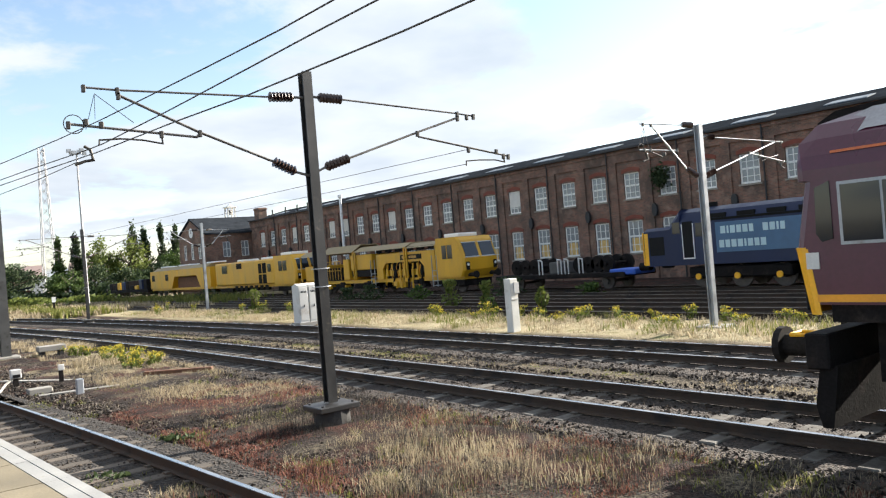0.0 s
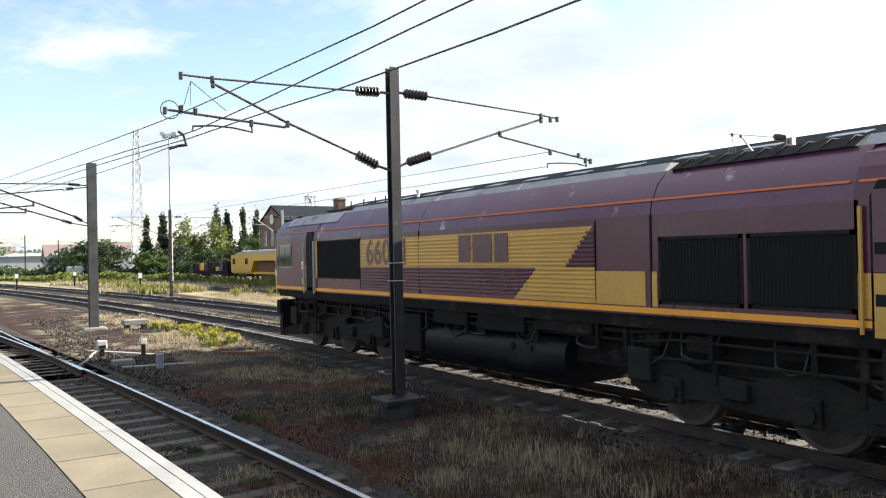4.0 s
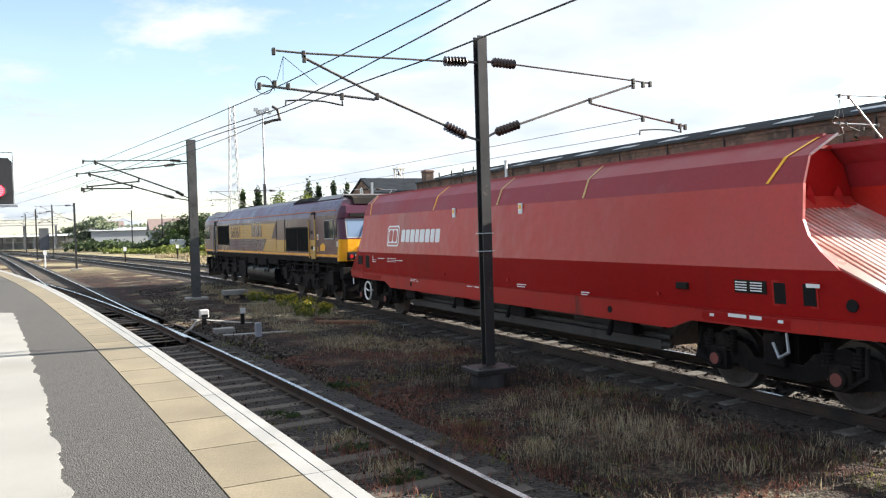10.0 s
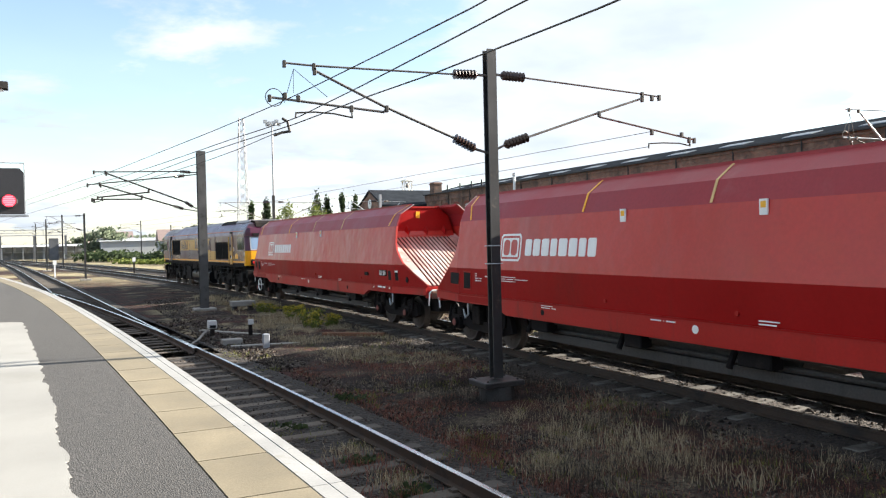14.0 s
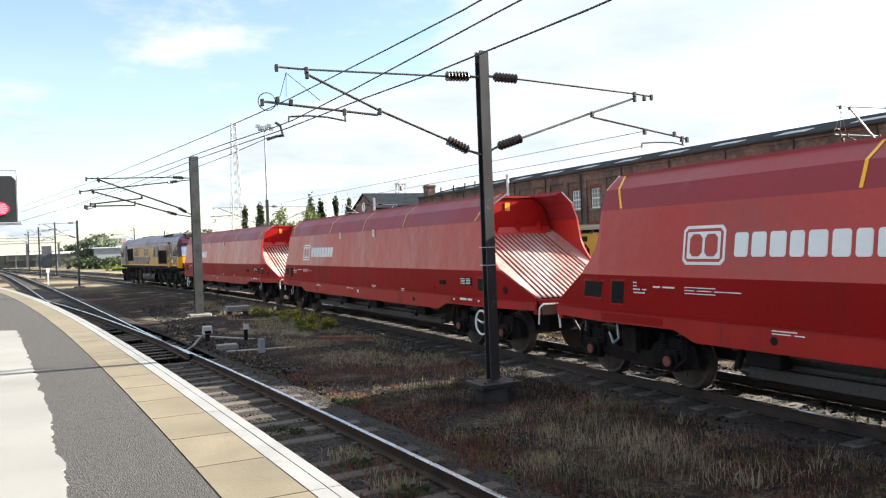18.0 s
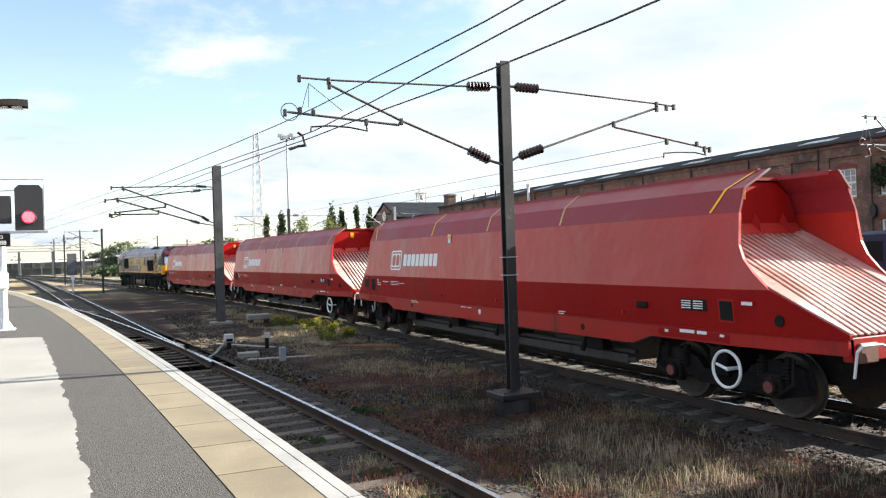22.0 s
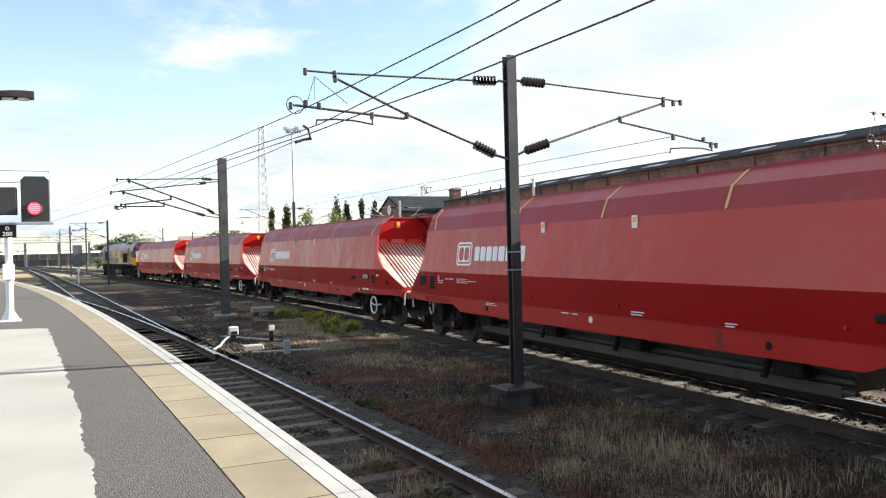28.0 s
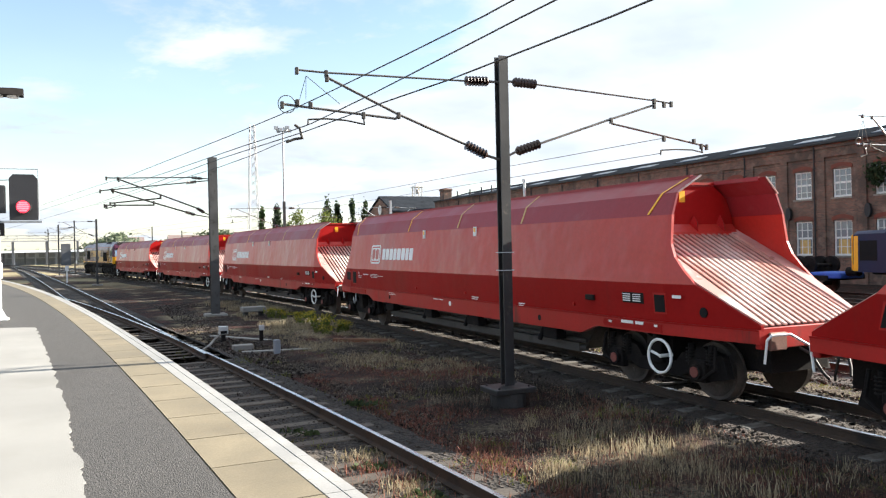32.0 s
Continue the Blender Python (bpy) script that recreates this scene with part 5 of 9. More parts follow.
                box(bm, *sorted((sx * W, sx * (W + 0.024))), -7.98, -7.81, 1.82, 1.96)
                part("notice", bm, M["white"], dr, "small white notice")
            bm = B()
            pipe(bm, [(sx * (W + 0.05), yy(8.12), 1.55), (sx * (W + 0.05), yy(8.12), 2.95)], 0.025)
            pipe(bm, [(sx * (W + 0.05), yy(7.44), 1.55), (sx * (W + 0.05), yy(7.44), 2.95)], 0.025)
            part("grab_rail", bm, M["steel_grey" if s > 0 else "gold"], cab)
            for z in (1.30, 1.02, 0.74, 0.46):
                bm = B()
                box(bm, sx * 1.18 - 0.16, sx * 1.18 + 0.16, min(yy(7.6), yy(8.1)), max(yy(7.6), yy(8.1)), z, z + 0.035)
                part("cab_step", bm, M["under_grey"], cab)
            for q2 in (7.6, 8.1):
                bm = B()
                box(bm, sx * 1.3 - 0.02, sx * 1.3 + 0.02, min(yy(q2), yy(q2 + 0.04)), max(yy(q2), yy(q2 + 0.04)), 0.46, 1.46)
                part("step_hanger", bm, M["under_grey"], cab)
            bm = B()
            box(bm, sx * (W + 0.01) - 0.012, sx * (W + 0.01) + 0.012, min(yy(8.22), yy(8.34)), max(yy(8.22), yy(8.34)), 1.78, 1.96)
            part("data_plate", bm, M["gold"], cab)
            bm = B()
            box(bm, sx * (W + 0.01) - 0.012, sx * (W + 0.01) + 0.012, min(yy(8.22), yy(8.34)), max(yy(8.22), yy(8.34)), 2.2, 2.42)
            dp = part("data_plate", bm, M["white"], cab, "white and yellow notice plate")
            bm = B()
            box(bm, sx * (W + 0.01) - 0.015, sx * (W + 0.01) + 0.015, min(yy(8.23), yy(8.33)), max(yy(8.23), yy(8.33)), 2.22, 2.33)
            part("notice_field", bm, M["warn_yellow"], dp)
            if s > 0:
                for a, b, z0, z1 in ((8.05, 8.10, 1.72, 2.30), (7.30, 7.40, 1.95, 2.95)):
                    bm = B()
                    box(bm, *sorted((sx * (W - 0.01), sx * (W + 0.010))), a, b, z0, z1)
                    part("door_post_flash", bm, M["gold"], cab, "gold strip beside the doorway")
        bm = B()
        box(bm, -1.0, 1.0, min(yy(10.3), yy(10.415)), max(yy(10.3), yy(10.415)), 2.97, 3.10, 0.01)
        part("hood_vent", bm, M["grille"], cab, "dark vent below the hood")
        bm = B()
        prism(bm, [(yy(9.5), 3.60), (yy(10.20), 3.42), (yy(10.375), 3.42), (yy(10.30), 3.62), (yy(10.1), 3.72), (yy(9.5), 3.76)], "x", -0.80, 0.80)
        vb = part("roof_vent_box", bm, M["under"], cab, "dark slotted vent box on the cab roof")
        for k in range(5):
            bm = B()
            box(bm, -0.74, 0.74, min(yy(10.30), yy(10.365 - 0.014 * k)), max(yy(10.30), yy(10.365 - 0.014 * k)), 3.44 + 0.034 * k, 3.452 + 0.034 * k)
            part("vent_slat", bm, M["under_grey"], vb)
        for sx in (-1, 1):
            bm = B()
            plate(bm, [(sx * (W + 0.006), yy(10.15), 1.49), (sx * (W + 0.006), yy(10.215), 1.49), (sx * (W + 0.006), yy(10.30), 2.20), (sx * (W + 0.006), yy(10.25), 2.20)], -sx * 0.01)
            part("yellow_edge", bm, M["warn_yellow"], cab, "yellow corner of the cab front")
            bm = B()
            box(bm, sx * 0.42 - 0.09, sx * 0.42 + 0.09, min(yy(10.42), yy(10.50)), max(yy(10.42), yy(10.50)), 1.86, 2.02, 0.015)
            part("jumper_box", bm, M["warn_yellow"], cab, "yellow jumper cable box")
        bm = B()
        tube(bm, (0, yy(10.2), 3.22), (0, yy(10.40), 3.20), 0.09, 14)
        part("headlamp", bm, M["cabinet"], cab)
        bm = B()
        box(bm, -1.3, 1.3, min(yy(10.15), yy(10.42)), max(yy(10.15), yy(10.42)), 0.86, 1.26, 0.02)
        part("buffer_beam", bm, M["under"], e)
        bm = B()
        prism(bm, [(yy(10.30), 0.9), (yy(10.38), 0.45), (yy(10.32), 0.2), (yy(10.2), 0.2), (yy(10.1), 0.9)], "x", -1.22, 1.22)
        part("snow_plough", bm, M["under"], e, "grimy black obstacle plough")
        bm = B()
        for x, d in ((-0.3, 0.0), (0.3, 0.05), (-0.45, 0.1)):
            pipe(bm, [(x, yy(10.42), 0.95), (x, yy(10.6), 0.8), (x + 0.03, yy(10.62), 0.55 + d), (x + 0.06, yy(10.5), 0.45 + d)], 0.025)
        tube(bm, (0, yy(10.4), 1.02), (0, yy(10.8), 0.98), 0.07, 8)
        part("hoses", bm, M["rubber"], e)
        bm = B()
        for sx in (-1, 1):
            pipe(bm, [(sx * 1.0, yy(10.5), 1.2), (sx * 1.0, yy(10.72), 1.2), (sx * 0.75, yy(10.72), 1.2), (sx * 0.75, yy(10.5), 1.2)], 0.02)
        part("shunter_rail", bm, M["warn_yellow"], e)
    # livery along both sides
    for sx in (-1, 1):
        xo = sx * (W + 0.006)
        bm = B()
        box(bm, xo - 0.006, xo + 0.006, Y(LOCO_L - 0.18), Y(0.18), 1.62, 1.70)
        part("waist_stripe", bm, M["stripe"], e, "orange-yellow sole stripe")
        bm = B()
        pts = [(Y(0.5), 3.20), (Y(LOCO_L - 0.5), 3.20)]
        box(bm, sx * 1.335 - 0.006, sx * 1.335 + 0.008, Y(LOCO_L - 3.2), Y(3.2), 3.215, 3.245)
        box(bm, *sorted((sx * 1.28, sx * 1.342)), Y(3.1), Y(0.42), 3.212, 3.24)
        box(bm, *sorted((sx * 1.28, sx * 1.342)), Y(LOCO_L - 0.5), Y(LOCO_L - 3.1), 3.212, 3.24)
        part("coach_line", bm, M["orange_line"], e, "thin orange line under the roof")
        # gold flash with pressed ribs
        bm = B()
        up = [(Y(5.8), 2.22), (Y(13.05), 2.22), (Y(13.75), 2.91), (Y(5.8), 2.91)]
        prism(bm, up, "x", xo - 0.006, xo + 0.006)
        part("gold_band", bm, M["gold"], e, "ribbed gold panel")
        bm = B()
        prism(bm, [(Y(11.75), 1.72), (Y(14.8), 1.72), (Y(14.8), 2.215), (Y(12.35), 2.215)], "x", xo - 0.006, xo + 0.006)
        part("gold_band", bm, M["gold"], e, "ribbed gold panel")
        for a, b in ((14.93, 15.02), (17.88, 18.4)):
            bm = B()
            box(bm, xo - 0.006, xo + 0.006, Y(b), Y(a), 1.72, 2.215)
            part("gold_patch", bm, M["gold"], e)
        z = 1.78
        while z < 2.86:
            for gold in (True, False):
                if z > 2.22:
                    d = (z - 2.22) / 0.76
                    a, b = (5.8, 13.05 + 0.7 * d) if gold else (13.08 + 0.7 * d, 13.78)
                else:
                    d = (z - 1.72) / 0.495
                    a, b = (11.78 + 0.6 * d, 13.78) if gold else (5.8, 11.75 + 0.6 * d)
                if b - a > 0.05:
                    bm = B()
                    x0, x1 = xo - sx * 0.002, xo + sx * 0.015
                    prism(bm, [(x0, z), (x1, z + 0.016), (x1, z + 0.040), (x0, z + 0.058)], "y", Y(b), Y(a))
                    part("pressed_rib", bm, M["gold" if gold else "maroon"], e)
            z += 0.072
        for a, w, z0, z1 in ((8.5, 0.03, 1.72, 3.02), (14.9, 0.03, 1.72, 3.02), (13.79, 0.015, 1.74, 2.98), (5.76, 0.015, 1.74, 2.98)):
            bm = B()
            box(bm, xo - 0.008, xo + 0.010, Y(a + w), Y(a), z0, z1)
            part("panel_joint", bm, M["black"], e)
        # grilles
        for a, b, z0, z1 in ((3.22, 5.78, 1.96, 2.95), (15.05, 16.42, 1.76, 2.70), (16.48, 17.86, 1.76, 2.70)):
            bm = B()
            for q in ((a, a + 0.06), (b - 0.06, b)):
                box(bm, xo - 0.006, xo + 0.018, Y(q[1]), Y(q[0]), z0, z1)
            for q in ((z0, z0 + 0.06), (z1 - 0.06, z1)):
                box(bm, xo - 0.006, xo + 0.016, Y(b), Y(a), q[0], q[1])
            g = part("grille_frame", bm, M["under_grey"], e, "grey grille frame")
            bm = B()
            box(bm, xo - 0.006, xo + 0.004, Y(b - 0.05), Y(a + 0.05), z0 + 0.05, z1 - 0.05)
            n = int((b - a) / 0.055)
            for k in range(n):
                q = a + 0.06 + k * 0.055
                box(bm, xo, xo + sx * 0.012, Y(q + 0.02), Y(q), z0 + 0.06, z1 - 0.06)
            part("grille", bm, M["grille"], g, "black slatted grille")
        # numerals and letters of the livery as plain shapes
        bm = B()
        numerals("66061", xo + sx * 0.018, Y(6.10) if sx < 0 else Y(8.3), 2.33, 0.80, "maroon", e, sx, 0.97)
        bars(bm, xo + sx * 0.018, Y(10.05), 2.36, 0.52, [0.40, 0.62, 0.42], 0.13, 0.07)
        part("livery_mark", bm, M["maroon"], e, "maroon livery shapes on gold")
        bm = B()
        prism(bm, [(Y(19.0), 1.82), (Y(19.45), 1.82), (Y(19.5), 2.0), (Y(19.3), 2.1), (Y(19.02), 2.02)], "x", xo - 0.004, xo + 0.006)
        part("cab_emblem", bm, M["warn_yellow"], e, "small gold emblem")
        # underframe: battery boxes, pipes
        for a, b, z0, z1 in ((8.9, 10.1, 1.12, 1.42), (10.5, 11.9, 1.10, 1.42), (7.2, 8.4, 0.45, 1.25), (12.2, 13.6, 1.2, 1.44)):
            bm = B()
            box(bm, min(sx * 1.0, sx * 1.30), max(sx * 1.0, sx * 1.30), Y(b), Y(a), z0, z1, 0.02)
            part("equipment_box", bm, M["under"], e)
        for z, r in ((1.40, 0.03), (1.26, 0.02)):
            bm = B()
            pipe(bm, [(sx * 1.27, Y(1.2), z), (sx * 1.27, Y(6.2), z - 0.03), (sx * 1.22, Y(7.0), z - 0.08), (sx * 1.22, Y(14.5), z - 0.08), (sx * 1.27, Y(15.2), z), (sx * 1.27, Y(LOCO_L - 1.2), z)], r)
            part("air_pipe", bm, M["under_grey"], e)
        for k in range(16):
            y = Y(1.4 + k * 1.2 + 0.35 * math.sin(k * 2.1))
            bm = B()
            box(bm, sx * 1.26 - 0.03, sx * 1.26 + 0.03, y - 0.04, y + 0.04, 1.0, 1.46, 0.006)
            part("pipe_bracket", bm, M["under"], e)
        rn = random.Random(9)
        for k in range(14):
            y = Y(1.9 + k * 1.25 + rn.uniform(-0.3, 0.3))
            bm = B()
            w, h = rn.uniform(0.12, 0.34), rn.uniform(0.14, 0.30)
            z = rn.uniform(1.02, 1.12)
            box(bm, *sorted((sx * 1.0, sx * rn.uniform(1.14, 1.24))), y - w, y + w, z, z + h, 0.02)
            tube(bm, (sx * 1.12, y + w, z + h * 0.5), (sx * 1.12, y + w + 0.12, z + h * 0.5), 0.05, 10)
            part("valve_box", bm, M["under_grey" if k % 3 else "under"], e)
            bm = B()
            a = rn.uniform(0.25, 0.5)
            pipe(bm, [(sx * 1.18, y - a, 1.38), (sx * 1.24, y - a * 0.7, 1.02), (sx * 1.25, y, 0.9 + rn.uniform(-0.05, 0.1)), (sx * 1.22, y + a * 0.8, 1.05), (sx * 1.15, y + a, 1.38)], 0.018)
            part("hose", bm, M["rubber"], e)
    bm = B()
    box(bm, -1.33, 1.33, Y(LOCO_L - 0.3), Y(0.3), 1.40, 1.588)
    box(bm, -0.98, 0.98, Y(LOCO_L - 0.6), Y(0.6), 0.72, 1.40)
    part("underframe", bm, M["under"], e)
    bm = B()
    n = 14
    pts = []
    for cx, cz, a0 in ((0.95, 0.82, 0), (-0.95, 0.82, 90), (-0.95, 0.62, 180), (0.95, 0.62, 270)):
        pts += [(cx + 0.30 * math.cos(radians(a0 + 18 * i)), cz + 0.30 * math.sin(radians(a0 + 18 * i))) for i in range(6)]
    prism(bm, pts, "y", Y(12.9), Y(8.5))
    tk = part("fuel_tank", bm, M["tank"], e, "smooth dark fuel tank", smooth=True)
    for y in (Y(11.5), Y(12.0)):
        bm = B()
        tube(bm, (-1.27, y, 0.86), (-1.22, y, 0.86), 0.07, 12)
        part("filler", bm, M["under_grey"], tk)
    for c in (3.85, LOCO_L - 3.85):
        bm = B()
        for sx in (-1, 1):
            x0, x1 = sorted((sx * 1.02, sx * 1.16))
            pts = [(-2.9, 0.55), (-2.75, 0.92), (-2.2, 1.02), (-1.6, 0.86), (-0.8, 0.80), (-0.2, 1.0), (0.2, 1.0), (0.8, 0.80), (1.6, 0.86), (2.2, 1.02), (2.75, 0.92), (2.9, 0.55), (2.55, 0.38), (1.6, 0.46), (0.6, 0.40), (-0.6, 0.40), (-1.6, 0.46), (-2.55, 0.38)]
            prism(bm, [(Y(c) + y, z) for y, z in pts], "x", x0, x1)
            for d in (-2.06, 0, 2.06):
                y = Y(c) + d
                box(bm, *sorted((sx * 1.1, sx * 1.24)), y - 0.17, y + 0.17, 0.36, 0.72, 0.02)
                tube(bm, (sx * 1.2, y, 0.54), (sx * 1.29, y, 0.54), 0.13, 12)
            for d in (-1.0, 1.0):
                y = Y(c) + d
                box(bm, *sorted((sx * 1.12, sx * 1.28)), y - 0.2, y + 0.2, 0.55, 0.78, 0.02)
                tube(bm, (sx * 1.15, y + 0.35, 0.7), (sx * 1.15, y + 0.35, 1.35), 0.045, 8)
            for d in (-2.6, 2.6):
                y = Y(c) + d
                box(bm, *sorted((sx * 1.05, sx * 1.3)), y - 0.22, y + 0.22, 0.62, 1.1, 0.02)
            pipe(bm, [(sx * 1.22, Y(c) - 2.7, 0.95), (sx * 1.25, Y(c) - 1.2, 1.02), (sx * 1.25, Y(c) + 1.2, 1.02), (sx * 1.22, Y(c) + 2.7, 0.95)], 0.025)
        box(bm, -1.02, 1.02, Y(c) - 1.4, Y(c) + 1.4, 0.6, 0.85)
        bg = part("bogie", bm, M["under_grey"], e, "grimy cast three-axle bogie frame")
        for d in (-2.06, 0, 2.06):
            wheelset(bg, Y(c) + d, 0.53)
    return e


# Blue base colour paints the sky's reflection into the windscreens.
M["glass_sky"] = glass_mat("windscreen_glass", (0.14, 0.22, 0.34), 0.05)
M["glass_sky"].node_tree.nodes["Principled BSDF"].inputs["IOR"].default_value = 2.0
M["mark_pale"] = mat("faded_yellow_line", (0.55, 0.38, 0.16), 0.6, 0, 0.2, 4, 40)
M["rust_plate"] = mat("worn_buffing_steel", (0.20, 0.10, 0.075), 0.7, 0.3, 0.3, 5, 40)
M["axle_red"] = mat("faded_red_cover", (0.16, 0.045, 0.035), 0.8, 0, 0.3, 6, 40)
WAG_L = 19.26
TAPER = 0.25


def plate(bm, pts, dx):
    """A sheet of steel: the corner points of its outer face, and its thickness along x."""
    a = [bm.verts.new(p) for p in pts]
    b = [bm.verts.new((p[0] + dx, p[1], p[2])) for p in pts]
    n = len(pts)
    bm.faces.new(a)
    bm.faces.new(b[::-1])
    for i in range(n):
        bm.faces.new((a[i], a[(i + 1) % n], b[(i + 1) % n], b[i]))


def build_wagon(front_wheel=False):
    e = tagged(new("hopper_wagon"), "red bogie coal hopper wagon with ribbed end slope", "wagon", "hopper wagons of the train")
    H = WAG_L / 2
    yb, ym, yt = H, H - 1.08, H - 1.64      # ends of the side at its foot, at the crease, and above
    S = [(1.36, 1.20), (1.41, 1.84), (1.335, 2.42), (1.26, 2.95), (1.12, 3.31), (0.75, 3.58)]
    yin = H - 2.75
    pd = 0.08 if front_wheel else 0.0       # the leading wagon has a wide opening beside its panel
    yk = H - 1.7                            # from here to the end the sides draw in
    arc = [(H - 1.34, 2.07), (H - 1.52, 2.27), (H - 1.61, 2.48)]     # the curved edge of the side above the crease

    def draw_in(y):
        return TAPER * max(0.0, abs(y) - yk) / 1.7

    def face_x(y, z):
        return (1.36 + 0.078 * (z - 1.2) if z < 1.84 else 1.41 - 0.135 * (z - 1.84)) - draw_in(y)

    for sx in (-1, 1):
        f = lambda k, y: (sx * (S[k][0] - draw_in(y)), y, S[k][1])
        on = lambda y, z, o=0.0: (sx * (face_x(y, z) + o), y, z)

        def patch(y0, y1, z0, z1, o=0.012, lean=0.0):
            """A plate on the side, following its slope; lean shifts its top along the wagon."""
            bm = B()
            plate(bm, [on(y0, z0, o), on(y1, z0, o), on(y1 + lean, z1, o), on(y0 + lean, z1, o)], -sx * (o + 0.01))
            return bm

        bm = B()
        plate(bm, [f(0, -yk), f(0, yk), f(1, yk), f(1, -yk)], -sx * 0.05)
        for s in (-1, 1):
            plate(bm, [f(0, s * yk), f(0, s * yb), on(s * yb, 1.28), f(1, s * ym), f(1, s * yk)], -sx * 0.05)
        part("lower_side", bm, M["red_dark"], e, "lower side sheet in deep red with shade painted in")
        bm = B()
        plate(bm, [f(1, -yk), f(1, yk), f(3, yk), f(3, -yk)], -sx * 0.05)
        for s in (-1, 1):
            plate(bm, [f(1, s * yk), f(1, s * ym)] + [on(s * y, z) for y, z in arc] + [f(3, s * yt), f(3, s * yk)], -sx * 0.05)
        part("upper_side", bm, M["red"], e, "scuffed red upper side sheet")
        for name, k, a, b, label in (("roof_cant", 3, 0.0, 0.02, "sloping red roof cant"), ("roof_rim", 4, 0.02, -0.10, "faded pinkish top rim")):
            bm = B()
            plate(bm, [f(k, -yk), f(k, yk), f(k + 1, yk), f(k + 1, -yk)], -sx * 0.04)
            for s in (-1, 1):
                plate(bm, [f(k, s * yk), f(k, s * (yt - a)), f(k + 1, s * (yt - b)), f(k + 1, s * yk)], -sx * 0.04)
            part(name, bm, M["red_roof"], e, label)
        for s in (-1, 1):
            bm = B()
            pipe(bm, [f(4, s * (yt + 0.0)), f(5, s * (yt + 0.11))], 0.016, 5)
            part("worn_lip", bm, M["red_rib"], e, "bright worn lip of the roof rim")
        bm = B()
        box(bm, sx * 0.75 - 0.04, sx * 0.75 + 0.02, -yk, yk, 3.53, 3.60)
        part("top_rail", bm, M["red_roof"], e)
        # solebar, deeper between the bogies
        bm = B()
        x0, x1 = sorted((sx * 1.30, sx * 1.40))
        pts = [(-yk, 1.02), (-6.1, 1.02), (-5.65, 0.86), (5.65, 0.86), (6.1, 1.02), (yk, 1.02), (yk, 1.22), (-yk, 1.22)]
        prism(bm, pts, "x", x0, x1)
        for s in (-1, 1):
            plate(bm, [(sx * (1.40 - draw_in(y)), s * y, z) for y, z in ((yk, 1.02), (yb, 1.02), (yb, 1.22), (yk, 1.22))], -sx * 0.10)
        sb = part("solebar", bm, M["red_frame"], e, "bright red solebar")
        bm = B()
        for y0, y1 in ((-yb, -yk), (-yk, yk), (yk, yb)):
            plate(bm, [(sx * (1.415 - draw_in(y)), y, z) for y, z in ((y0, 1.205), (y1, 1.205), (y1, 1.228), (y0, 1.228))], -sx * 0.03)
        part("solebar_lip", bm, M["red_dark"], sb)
        for y in (-6.40, 6.40):
            bm = B()
            q = 1 if y > 0 else -1
            pts = [(y - q * 0.065 * math.sin(a), 1.115 + 0.065 * math.cos(a)) for a in [math.pi * k / 8 for k in range(9)]]
            prism(bm, pts + [(y + q * 1.48, 1.05), (y + q * 1.48, 1.18)], "x", *sorted((sx * 1.395, sx * 1.407)))
            part("stiffener_plate", bm, M["red_dark"], sb)
        for y in (-4.2, 4.2):
            bm = B()
            tube(bm, (sx * 1.395, y, 1.03), (sx * 1.406, y, 1.03), 0.06, 12)
            part("bracket_hole", bm, M["black"], sb)
        # cut-outs in the lower side near the ends
        for y, w, z, h, lean in ((H - 1.42, 0.60, 1.44, 0.28, -0.10), (H - 2.16, 0.32, 1.36, 0.38, -0.08), (-H + (1.70 if front_wheel else 1.81), 0.60 if front_wheel else 0.24, 1.38, 0.28, 0.0)):
            bm = patch(y - w / 2 - 0.03, y + w / 2 + 0.03, z - 0.03, z + h + 0.03, 0.008, lean)
            op = part("opening_rim", bm, M["red_frame"], e, "pressed rim of an access opening")
            part("access_opening", patch(y - w / 2, y + w / 2, z, z + h, 0.013, lean), M["black"], op, "dark access opening")
        bm = B()
        box(bm, sx * 1.385 - 0.05, sx * 1.385 + 0.05, -H + 3.56, -H + 3.80, 1.48, 1.58, 0.01)
        part("side_bracket", bm, M["under_grey"], e)
        for y in (2.2, -0.8, -5.4):
            bm = B()
            tube(bm, (sx * 1.37, y, 1.38), (sx * 1.40, y, 1.38), 0.035, 8)
            part("lifting_lug", bm, M["red_frame"], e)
        bm = B()
        y = -(H - 0.96)
        tube(bm, on(y, 1.42, -0.02), on(y, 1.42, 0.012), 0.08, 12)
        part("round_hole", bm, M["black"], e)
        # lettering as plain white shapes
        zz = 2.03
        y = H - 3.75

        def chamfered(y0, w, z0, h, c, m, parent, name, label="", o=0.006):
            """A plain rectangle with cut corners, laid on the side sheet."""
            q = [(c, 0), (w - c, 0), (w, c), (w, h - c), (w - c, h), (c, h), (0, h - c), (0, c)]
            bm = B()
            plate(bm, [on(y0 - u, z0 + v, o) for u, v in q], -sx * (o + 0.004))
            return part(name, bm, M[m], parent, label)

        fr = chamfered(y, 0.84, zz, 0.58, 0.07, "white", e, "emblem_frame", "white square emblem with red blocks")
        chamfered(y - 0.045, 0.75, zz + 0.045, 0.49, 0.055, "red", fr, "emblem_field", "", 0.009)
        chamfered(y - 0.09, 0.66, zz + 0.09, 0.40, 0.02, "white", fr, "emblem_panel", "", 0.012)
        for a in (0.15, 0.45):
            bk = chamfered(y - a, 0.25, zz + 0.125, 0.33, 0.06, "red", fr, "emblem_block", "", 0.015)
        a = y - 1.01
